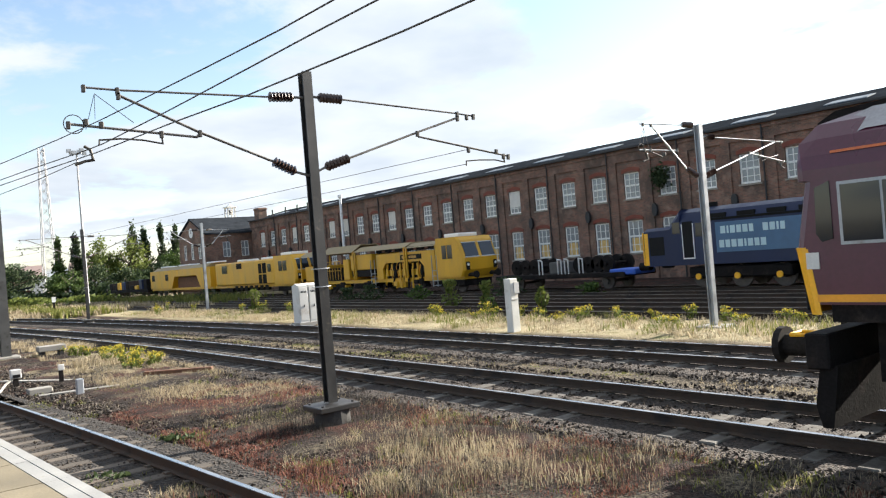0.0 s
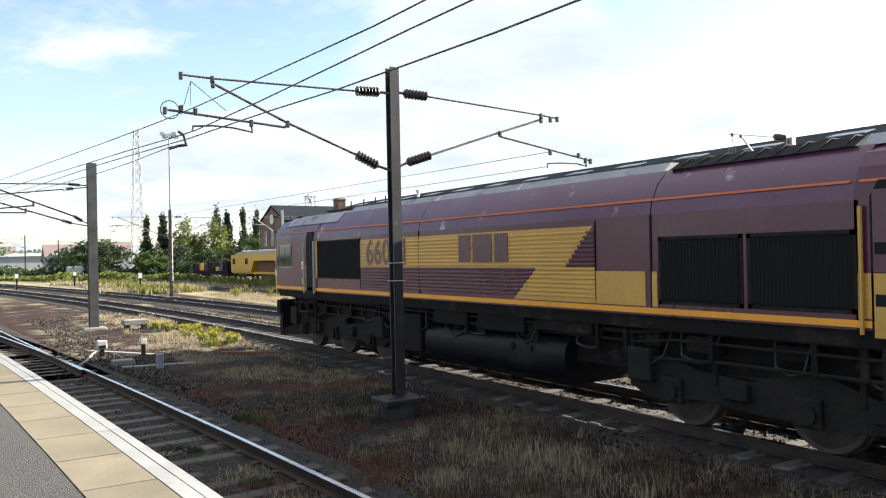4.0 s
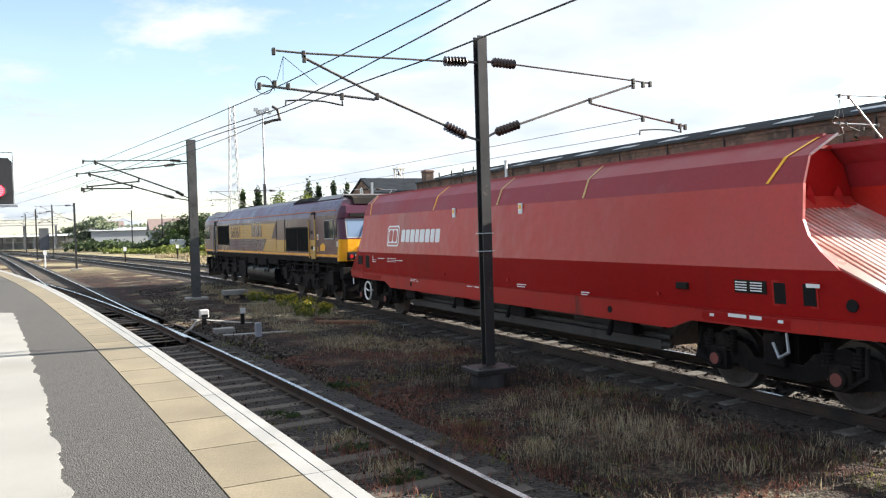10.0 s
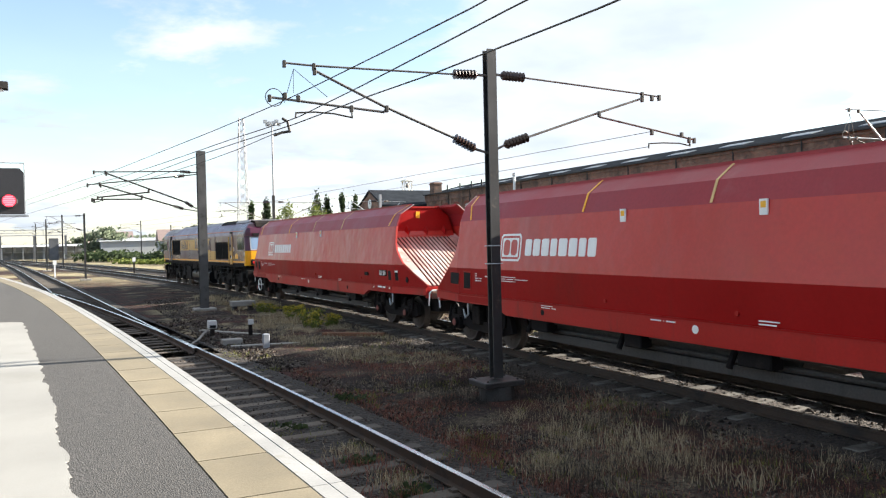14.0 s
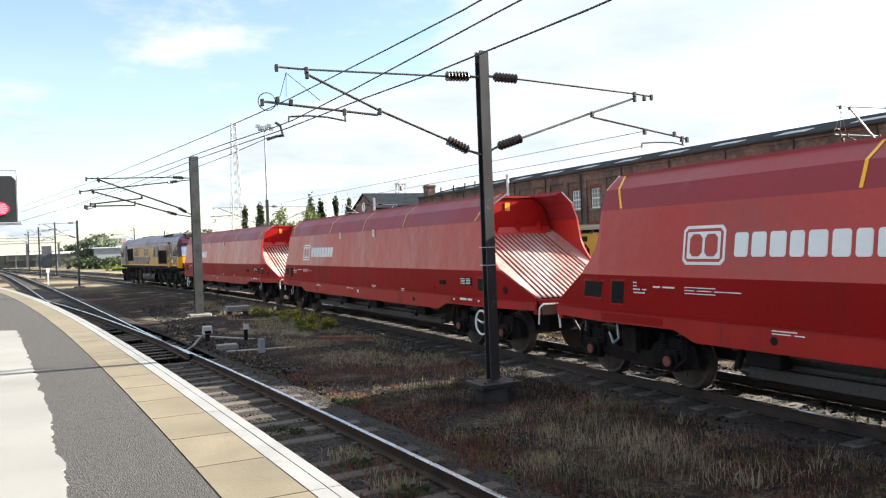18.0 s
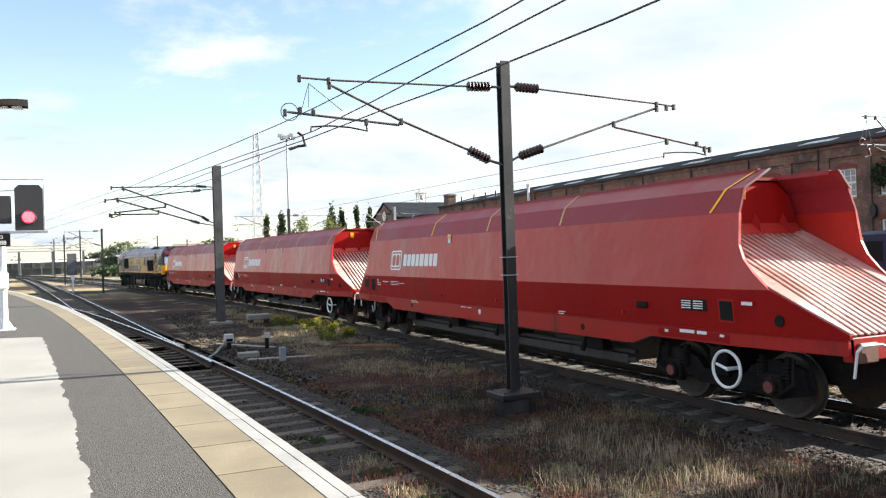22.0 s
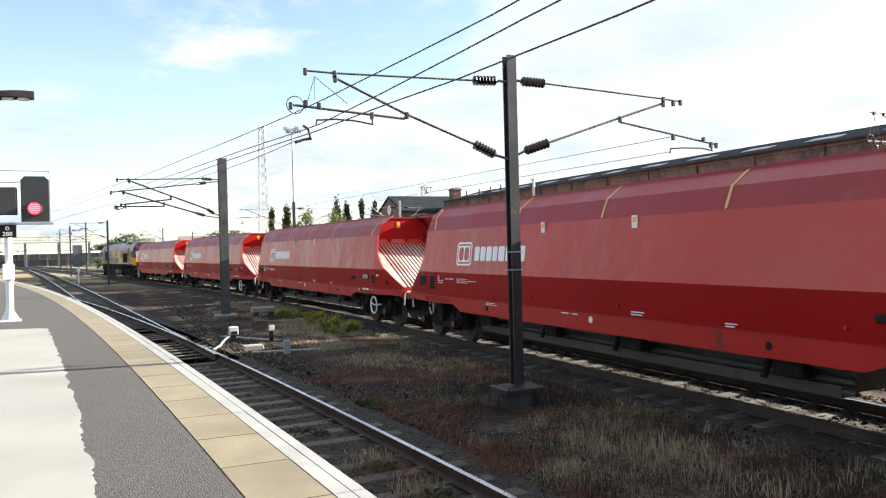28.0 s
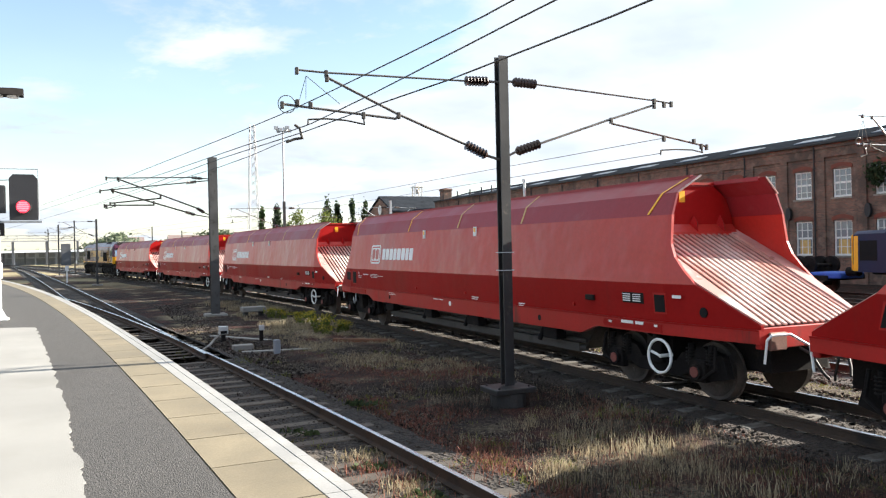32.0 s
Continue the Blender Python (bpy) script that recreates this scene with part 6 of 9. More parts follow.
        for w in (0.24, 0.25, 0.26, 0.22, 0.28, 0.26, 0.22, 0.25):
            chamfered(a, w, zz + 0.12, 0.34, 0.03, "white", e, "name_block", "white block of the painted name")
            a -= w + 0.06
        bm = B()
        lines(bm, sx * 1.404, H - 2.62, 1.72, [[0.09], [0.09], [0.16, 0.1], [0.28]], 0.02, 0.055)
        lines(bm, sx * 1.404, H - 3.1, 1.66, [[0.16, 0.26]], 0.024)
        lines(bm, sx * 1.404, H - 3.8, 1.68, [[0.62], [0.2, 0.28, 0.5], [0.62]], 0.014, 0.045)
        lines(bm, sx * 1.404, H - 5.4, 1.16, [[0.4], [0.3, 0.15]], 0.015, 0.04)
        lines(bm, sx * 1.404, -1.2, 1.30, [[0.35], [0.3]], 0.018, 0.045)
        lines(bm, sx * 1.402, -H + 2.75, 1.13, [[0.06]], 0.035)
        lines(bm, sx * 1.404, 1.0, 1.14, [[0.25, 0.0, 0.2]], 0.022)
        lines(bm, sx * 1.411, -6.85, 1.14, [[0.32, 0.2]], 0.05)
        lines(bm, sx * 1.411, -6.5, 1.12, [[0.08]], 0.04)
        lines(bm, sx * 1.411, -7.7, 1.13, [[0.08]], 0.04)
        lines(bm, sx * 1.405, -3.4, 1.27, [[0.24], [0.18]], 0.018, 0.04)
        lines(bm, sx * 1.405, -H + 1.5, 1.62, [[0.2]], 0.05)
        tagged(part("stencilling", bm, M["white"], e), "small white stencilled notes", kind="stuff")
        bm = B()
        tube(bm, (sx * 1.40, 0.0, 1.08), (sx * 1.409, 0.0, 1.08), 0.065, 14)
        part("white_disc", bm, M["white"], e)
        dp = part("data_panel", patch(-H + 2.2 - pd, -H + 2.75 - pd, 1.49, 1.67, 0.01), M["under_grey"], e, "dark data panel with white rows")
        bm = B()
        lines(bm, sx * 1.405, -H + 2.73 - pd, 1.63, [[0.20, 0.20]] * 4, 0.016, 0.036)
        tagged(part("data_lettering", bm, M["white"], dp), "small white data rows", kind="stuff")
        for y in (H - 7.85, H - 10.85):
            bm = B()
            box(bm, sx * 1.29 - 0.012, sx * 1.29 + 0.012, y - 0.07, y + 0.07, 2.75, 2.97)
            lb = part("warning_label", bm, M["white"], e, "small white warning label")
            bm = B()
            box(bm, sx * 1.29 - 0.016, sx * 1.29 + 0.016, y - 0.045, y + 0.045, 2.85, 2.94)
            part("label_flash", bm, M["warn_yellow"], lb)
        for y in (H - 2.2, H - 6.65, H - 9.85, H - 12.95, -H + 2.2):
            bm = B()
            o = sx * 0.006
            t = 0.026
            up = 0.2 * (1 if y > 0 else -1) if abs(y) > 7 else 0.0
            q = [(sx * 1.258 + o, y - t, 2.97), (sx * 1.258 + o, y + t, 2.97), (sx * 1.12 + o, y + t + up, 3.315), (sx * 1.12 + o, y - t + up, 3.315)]
            plate(bm, q, -sx * 0.008)
            plate(bm, [(q[3][0], q[3][1], q[3][2]), (q[2][0], q[2][1], q[2][2]), (sx * 0.75 + o, y + t + 2.3 * up, 3.588), (sx * 0.75 + o, y - t + 2.3 * up, 3.588)], -sx * 0.008)
            part("yellow_mark", bm, M["warn_yellow" if abs(y) > 7 or abs(y - H + 6.65) < 0.1 else "mark_pale"], e, "yellow painted line over the roof")
        for y in (-7.6, -5.5, 5.4):
            bm = B()
            tube(bm, (sx * 1.28, y, 0.95), (sx * 1.28, y, 1.1), 0.06, 8)
            part("spring_pot", bm, M["under"], e)
    # roof middle: folded door covers
    bm = B()
    box(bm, -0.74, 0.74, -yin, yin, 3.50, 3.555)
    part("roof_cover", bm, M["red_roof"], e)
    # hopper ends
    for s in (-1, 1):
        yy = lambda v: s * v
        za, zb = 1.27, 2.68
        y0, y1 = yb - 0.03, yin
        d = Vector((0, y1 - y0, zb - za)).normalized()
        nrm = Vector((0, d.z, -d.y)) * (-1)
        nrm = nrm if nrm.z > 0 else -nrm
        bm = B()
        plate_pts = [(-1.07, yy(y0), za), (1.07, yy(y0), za), (1.25, yy(y1), zb), (-1.25, yy(y1), zb)]
        a = [bm.verts.new(p) for p in plate_pts]
        b = [bm.verts.new((p[0], p[1], p[2] - 0.05)) for p in plate_pts]
        bm.faces.new(a)
        bm.faces.new(b[::-1])
        for i in range(4):
            bm.faces.new((a[i], a[(i + 1) % 4], b[(i + 1) % 4], b[i]))
        part("slope_sheet", bm, M["red_gap"], e, "sloping end sheet, darkened for the shade between ribs")
        at = lambda x, t, up: Vector((x, yy(0), 0)) + Vector((0, yy((y0 + (y1 - y0) * t) + nrm.y * up), za + (zb - za) * t + nrm.z * up))
        for sx in (-1, 1):
            bm = B()
            secs = []
            for t in (0.0, 0.25, 0.5, 0.75, 1.0):
                xb = face_x(y0 + (y1 - y0) * t, za + (zb - za) * t) - 0.035
                secs.append([at(sx * 1.03, t, 0.0), at(sx * xb, t, 0.0), at(sx * xb, t, 0.045), at(sx * 1.03, t, 0.045)])
            loft(bm, secs)
            part("side_flange", bm, M["red_rib"], e, "worn flange beside the ribs, pale with painted sun glare")
        n = 16
        for k in range(n):
            x = -0.985 + 1.97 * k / (n - 1)
            bm = B()
            w = 0.031
            loft(bm, [[at(x - w, t, 0.0), at(x + w, t, 0.0), at(x + w * 0.94, t, 0.022), at(x - w * 0.94, t, 0.022)] for t in (0.0, 1.0)])
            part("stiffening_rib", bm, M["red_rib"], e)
        bm = B()
        prism(bm, [(-1.20, zb - 0.05), (1.20, zb - 0.05), (1.16, 2.95), (1.03, 3.28), (0.70, 3.54), (-0.70, 3.54), (-1.03, 3.28), (-1.16, 2.95)], "y", *sorted((yy(yin - 0.05), yy(yin))))
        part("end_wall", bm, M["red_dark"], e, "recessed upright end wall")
        bm = B()
        prism(bm, [(yy(yin - 0.01), zb - 0.06), (yy(yin + 0.12), zb - 0.07), (yy(yin + 0.12), zb + 0.0), (yy(yin + 0.01), zb + 0.14), (yy(yin - 0.01), zb + 0.14)], "x", -1.16, 1.16)
        part("foot_strip", bm, M["red"], e, "sloping strip at the foot of the end wall")
        # The folds' shade comes from the darker red they are given.
        for x in (-1.04, -0.41, 0.22, 0.85):
            bm = B()
            v = [bm.verts.new(p) for p in ((x - 0.10, yy(yin + 0.02), zb + 0.15), (x + 0.10, yy(yin + 0.02), zb + 0.15), (x, yy(yin + 0.13), zb - 0.01), (x, yy(yin + 0.10), zb + 0.17), (x, yy(yin + 0.02), 3.00))]
            for q in ((0, 2, 3), (2, 1, 3), (0, 3, 4), (3, 1, 4), (0, 1, 2), (0, 4, 1)):
                bm.faces.new([v[i] for i in q])
            bmesh.ops.recalc_face_normals(bm, faces=bm.faces)
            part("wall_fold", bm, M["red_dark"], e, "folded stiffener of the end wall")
        bm = B()
        box(bm, -0.76, 0.76, min(yy(yin - 0.10), yy(yin + 0.03)), max(yy(yin - 0.10), yy(yin + 0.03)), 3.53, 3.58)
        part("end_capping", bm, M["red_frame"], e, "capping of the end wall")
        bm = B()
        box(bm, -0.10, 0.03, min(yy(yin), yy(yin + 0.012)), max(yy(yin), yy(yin + 0.012)), 3.22, 3.42)
        part("hazard_label", bm, M["warn_yellow"], e)
        bm = B()
        box(bm, -1.11, 1.11, min(yy(yb - 0.12), yy(yb)), max(yy(yb - 0.12), yy(yb)), 0.94, 1.25, 0.012)
        part("headstock", bm, M["red_frame"], e, "red headstock beam")
        for sx in (-1, 1):
            bm = B()
            box(bm, sx * 0.82 - 0.17, sx * 0.82 + 0.17, min(yy(yb), yy(yb + 0.05)), max(yy(yb), yy(yb + 0.05)), 0.92, 1.18, 0.015)
            part("buffing_plate", bm, M["rust_plate"], e)
            bm = B()
            pipe(bm, [(sx * 1.07, yy(yb + 0.01), 0.74), (sx * 1.07, yy(yb + 0.06), 1.08), (sx * 1.01, yy(yb + 0.09), 1.15), (sx * 0.66, yy(yb + 0.10), 1.15), (sx * 0.22, yy(yb + 0.14), 0.92)], 0.020)
            part("white_handrail", bm, M["white"], e, "white bent shunter's rail")
        bm = B()
        tube(bm, (0, yy(yb - 0.1), 1.0), (0, yy(yb + 0.40), 0.98), 0.075, 8)
        for x in (-0.35, 0.4):
            pipe(bm, [(x, yy(yb), 0.92), (x, yy(yb + 0.2), 0.85), (x * 0.8, yy(yb + 0.32), 0.6), (x * 0.6, yy(yb + 0.38), 0.5)], 0.022)
        part("coupler", bm, M["rubber"], e)
    # hopper bottoms and brake gear
    bm = B()
    for a, b in ((-5.4, -1.9), (-1.7, 1.7), (1.9, 5.4)):
        prism(bm, [(a, 1.2), (b, 1.2), (b - 0.5, 0.42), (a + 0.5, 0.42)], "x", -0.75, 0.75)
    box(bm, -1.29, 1.29, -yk, yk, 1.10, 1.20)
    box(bm, -1.0, 1.0, -9.4, 9.4, 1.06, 1.20)
    part("hopper_bottom", bm, M["hopper_grey"], e, "grey dusty hopper bottoms")
    for sx in (-1, 1):
        for z, x in ((0.62, 0.95), (0.48, 0.95), (0.80, 1.1)):
            bm = B()
            tube(bm, (sx * x, -5.2, z), (sx * x, 5.2, z), 0.045 if z < 0.7 else 0.03, 8)
            part("door_shaft", bm, M["hopper_grey"], e)
        bm = B()
        box(bm, *sorted((sx * 0.78, sx * 1.0)), -5.0, 5.0, 0.40, 0.56)
        part("door_beam", bm, M["hopper_grey"], e)
        for y, w in ((-4.4, 0.25), (-1.0, 0.3), (1.6, 0.22), (4.5, 0.3)):
            bm = B()
            box(bm, *sorted((sx * 1.05, sx * 1.30)), y - w, y + w, 0.62, 0.86, 0.02)
            tube(bm, (sx * 1.1, y + w + 0.2, 0.86), (sx * 1.25, y + w + 0.2, 0.55), 0.05, 8)
            part("brake_gear", bm, M["under"], e)
    for s in (-1, 1):
        c = s * (H - 2.2)
        bm = B()
        for sx in (-1, 1):
            x0, x1 = sorted((sx * 0.98, sx * 1.1))
            pts = [(-1.55, 0.42), (-1.45, 0.75), (-1.0, 0.86), (-0.55, 0.72), (-0.4, 0.56), (0.4, 0.56), (0.55, 0.72), (1.0, 0.86), (1.45, 0.75), (1.55, 0.42), (1.2, 0.34), (0.75, 0.44), (0.5, 0.34), (-0.5, 0.34), (-0.75, 0.44), (-1.2, 0.34)]
            prism(bm, [(c + y, z) for y, z in pts], "x", x0, x1)
            for d in (-1.0, 1.0):
                box(bm, *sorted((sx * 1.05, sx * 1.2)), c + d - 0.16, c + d + 0.16, 0.32, 0.66, 0.02)
                tube(bm, (sx * 1.18, c + d, 0.48), (sx * 1.26, c + d, 0.48), 0.12, 12)
                for q in (-0.22, 0.22):
                    tube(bm, (sx * 1.1, c + d + q, 0.55), (sx * 1.1, c + d + q, 0.9), 0.055, 8)
            box(bm, *sorted((sx * 1.0, sx * 1.2)), c - 0.18, c + 0.18, 0.5, 0.95, 0.02)
            for d in (-1.35, 1.35):
                pipe(bm, [(sx * 1.15, c + d, 0.9), (sx * 1.2, c + d * 1.02, 0.55), (sx * 1.2, c + d * 0.8, 0.35)], 0.03)
        box(bm, -1.0, 1.0, c - 0.25, c + 0.25, 0.55, 0.95)
        # Plain block added to keep sunlight from passing under the wagon here.
        box(bm, -0.6, 0.6, c - 1.9, c + 2.0, 0.52, 1.12)
        bg = part("bogie", bm, M["under"], e, "black two-axle bogie frame with an added light-blocking core")
        for sx in (-1, 1):
            for d in (-1.0, 1.0):
                bm = B()
                tube(bm, (sx * 1.255, c + d, 0.48), (sx * 1.275, c + d, 0.48), 0.085, 12)
                part("axlebox_cover", bm, M["axle_red"], bg, "rust-red axlebox cover")
                for q in (-0.22, 0.22):
                    bm = B()
                    for k in range(5):
                        ring(bm, (sx * 1.12, c + d + q, 0.62 + 0.05 * k), "z", 0.068, 0.012, 8)
                    part("coil_spring", bm, M["under_grey"], bg)
        for d in (-1.0, 1.0):
            wheelset(bg, c + d, 0.46)
    yw = (H - 2.08) if front_wheel else -(H - 1.87)
    bm = B()
    ring(bm, (-1.36, yw, 0.66), "x", 0.27, 0.024, 22)
    pipe(bm, [(-1.36, yw - 0.02, 0.66), (-1.36, yw + 0.2, 0.72)], 0.022)
    tube(bm, (-1.36, yw, 0.66), (-1.1, yw, 0.66), 0.03, 8)
    part("handbrake_wheel", bm, M["white"], e, "white handbrake wheel")
    bm = B()
    pipe(bm, [(-1.32, -yw - 0.2, 1.0), (-1.34, -yw - 0.25, 0.75), (-1.34, -yw - 0.1, 0.66), (-1.34, -yw, 0.85)], 0.02)
    part("brake_cable", bm, M["steel_grey"], e)
    return e


loco = build_loco()
WAGONS = [build_wagon(True)]
base_wagon = build_wagon(False)
WAGONS.append(base_wagon)
for i in range(3):
    w = copy_thing(base_wagon, pose(0, 0, 0))
    WAGONS.append(w)
    for o in w.children_recursive:
        if o.name.startswith("wheelset"):
            ROLLERS.append((o, o.location.y, 0.46))

PITCH, GAP = 20.12, 0.55
# where the front of the locomotive stands along the line, by time
RUN = [(0, 4.39), (0.5, 6.75), (1, 9.09), (1.5, 11.46), (2, 13.80), (2.5, 16.05), (3, 18.3), (3.5, 20.47), (4, 22.65), (4.5, 24.8), (5.5, 28.95), (6.5, 32.95),
       (7, 34.88), (7.5, 36.75), (8, 38.68), (9, 42.45), (10, 46.15), (11, 49.75), (11.5, 51.55), (12, 53.35), (12.5, 55.1), (13, 56.9), (13.5, 58.6), (14, 60.25), (14.5, 62.0),
       (15.5, 65.7), (16.5, 69.4), (17.1, 71.5), (17.5, 72.9), (18, 74.65), (18.5, 76.3), (19, 78.02), (19.5, 79.7), (20, 81.35), (20.5, 82.98), (21.5, 86.33), (22.5, 89.55),
       (23.5, 92.54), (24, 93.88), (24.5, 95.1), (25, 96.42), (25.5, 97.66), (26.5, 100.2), (27.5, 102.65), (28, 103.75), (28.5, 104.8), (29, 105.83), (29.5, 106.6), (30, 107.32), (30.5, 107.93), (31, 108.5), (31.5, 108.97), (32, 109.4)]


def on_rails(s_front, length, pivot):
    """The pose of a vehicle whose front end is at s_front: its two pivots stand over the line."""
    a, b = on_line(s_front - pivot), on_line(s_front - length + pivot)
    d = a - b
    c = (a + b) / 2
    return pose(c.x, c.y, 0, 0, 0, math.degrees(math.atan2(d.y, d.x)) - 90)


def motions():
    run = np.array(RUN)
    ts = np.arange(0, 32.01, 0.5)
    at = lambda t: float(np.interp(t, run[:, 0], run[:, 1]))
    walk(loco, [(t, on_rails(at(t), LOCO_L, 3.85)) for t in ts])
    for i, w in enumerate(WAGONS):
        back = LOCO_L + GAP + i * PITCH
        walk(w, [(t, on_rails(at(t) - back, WAG_L, 2.2)) for t in ts])
    tw = np.arange(0, 32.01, 0.1)
    for ob, y, r in ROLLERS:
        walk(ob, [(t, pose(0, y, r, -math.degrees((at(t) - 4.6) / r), 0, 0)) for t in tw])
# ---- platform signal and lamp ----
M["signal_black"] = mat("faded_black_enamel", (0.03, 0.029, 0.032), 0.55, 0, 0.2, 2, 40, 0.1)


def build_signal():
    e = tagged(new("railway_signal"), "platform signal showing red, on a white post", "signal")
    x, y = -1.92, 22.6
    bm = B()
    tube(bm, (x, y, 0.905), (x, y, 3.35), 0.09, 14)
    part("post", bm, M["white"], e, "white painted steel post", smooth=True)
    bm = B()
    box(bm, x - 0.24, x + 0.24, y - 0.24, y + 0.24, 0.90, 0.94, 0.01)
    for dx, dy in ((1, 0), (-1, 0), (0, 1), (0, -1)):
        v = [bm.verts.new(q) for q in ((x + dx * 0.08 + dy * 0.01, y + dy * 0.08 + dx * 0.01, 0.94), (x + dx * 0.22 + dy * 0.01, y + dy * 0.22 + dx * 0.01, 0.94), (x + dx * 0.08 + dy * 0.01, y + dy * 0.08 + dx * 0.01, 1.2))]
        w = [bm.verts.new(q.co + Vector((-dy * 0.02, -dx * 0.02, 0))) for q in v]
        bm.faces.new(v)
        bm.faces.new(w[::-1])
        for i in range(3):
            bm.faces.new((v[i], v[(i + 1) % 3], w[(i + 1) % 3], w[i]))
    part("foot", bm, M["white"], e, "gusseted foot plate")
    bm = B()
    box(bm, x - 0.13, x + 0.13, y - 0.2, y - 0.08, 1.95, 2.35, 0.015)
    part("telephone_box", bm, M["white"], e, "small white telephone box")
    bm = B()
    box(bm, x - 0.45, x + 1.05, y - 0.15, y + 0.15, 3.35, 3.40)
    part("bracket", bm, M["steel_grey"], e)
    bm = B()
    cx, w = -1.29, 0.32
    pts = [(cx - w, 3.42), (cx + w, 3.42), (cx + w, 4.48), (cx + w - 0.09, 4.58), (cx - w + 0.09, 4.58), (cx - w, 4.48)]
    prism(bm, pts, "y", y - 0.06, y + 0.12)
    head = part("signal_head", bm, M["signal_black"], e, "black signal backboard")
    bm = B()
    tube(bm, (cx, y - 0.34, 3.74), (cx, y - 0.06, 3.74), 0.175, 20)
    part("hood", bm, M["signal_black"], head)
    bm = B()
    tube(bm, (cx, y - 0.352, 3.74), (cx, y - 0.342, 3.74), 0.155, 20)
    lens = part("red_lamp", bm, M["sig_red"], head, "lit red lamp")
    bm = B()
    for k in range(5):
        z = 3.74 - 0.10 + 0.05 * k
        hw = math.sqrt(0.135 ** 2 - (z - 3.74) ** 2)
        box(bm, cx - hw, cx + hw, y - 0.36, y - 0.354, z - 0.017, z + 0.017)
    part("lamp_core", bm, M["sig_core"], lens)
    bm = B()
    box(bm, -2.32, -1.70, y - 0.05, y + 0.18, 3.60, 4.30, 0.02)
    part("route_indicator", bm, M["signal_black"], e, "square black route indicator box")
    bm = B()
    box(bm, x - 0.2, x + 0.2, y - 0.14, y - 0.12, 3.02, 3.34, 0.004)
    pl = part("number_plate", bm, M["black"], e, "black plate with white characters")
    for txt, z, s in (("D", 3.21, 0.13), ("288", 3.06, 0.15)):
        cu = bpy.data.curves.new("characters", "FONT")
        cu.body, cu.size, cu.align_x, cu.extrude = txt, s, "CENTER", 0.002
        cu.materials.append(M["white"])
        t = new("characters", cu)
        t.parent = pl
        t.matrix_basis = pose(x, y - 0.146, z, 90, 0, 0)
    bm = B()
    pipe(bm, [(-2.4, y, 4.72), (cx + 0.34, y, 4.72), (cx + 0.34, y, 3.42)], 0.012)
    pipe(bm, [(-2.4, y, 4.4), (-1.5, y + 0.1, 4.45)], 0.012)
    part("guard_rail", bm, M["steel_grey"], e)


build_signal()


def build_platform_lamp():
    e = tagged(new("platform_lamp"), "grey platform lamp with twin-lens curved head", "lamp")
    x, y, z = -1.72, 12.0, 4.65
    bm = B()
    tube(bm, (x, y, 0.905), (x, y, z - 0.1), 0.06, 12, 0.045)
    part("column", bm, M["steel_grey"], e)
    bm = B()
    secs = []
    for t in range(9):
        q = t / 8
        cx, cz = x + 1.05 * q, z - 0.10 + 0.16 * math.sin(q * 1.75)
        w, h = 0.05 + 0.11 * math.sin(math.pi * min(1, q * 0.8 + 0.1)), 0.035 + 0.015 * q
        secs.append([(cx, y - w, cz - h), (cx, y + w, cz - h), (cx, y + w * 0.6, cz + h), (cx, y - w * 0.6, cz + h)])
    loft(bm, secs)
    # Near-black colour on the head carries the shading of its underside.
    part("head", bm, M["under_grey"], e, "curved lamp head, dark with painted underside shading", smooth=True)
    for q in (0.70, 0.88):
        bm = B()
        cx = x + 1.05 * q
        tube(bm, (cx, y, z - 0.015), (cx, y, z + 0.02), 0.075, 12)
        part("lens", bm, M["white"], e)


build_platform_lamp()


# ---- lineside cabinets and small trackside things ----
M["concrete_blue"] = mat("bluish_weathered_concrete", (0.27, 0.29, 0.32), 0.85, 0, 0.25, 3, 50, 0.3)


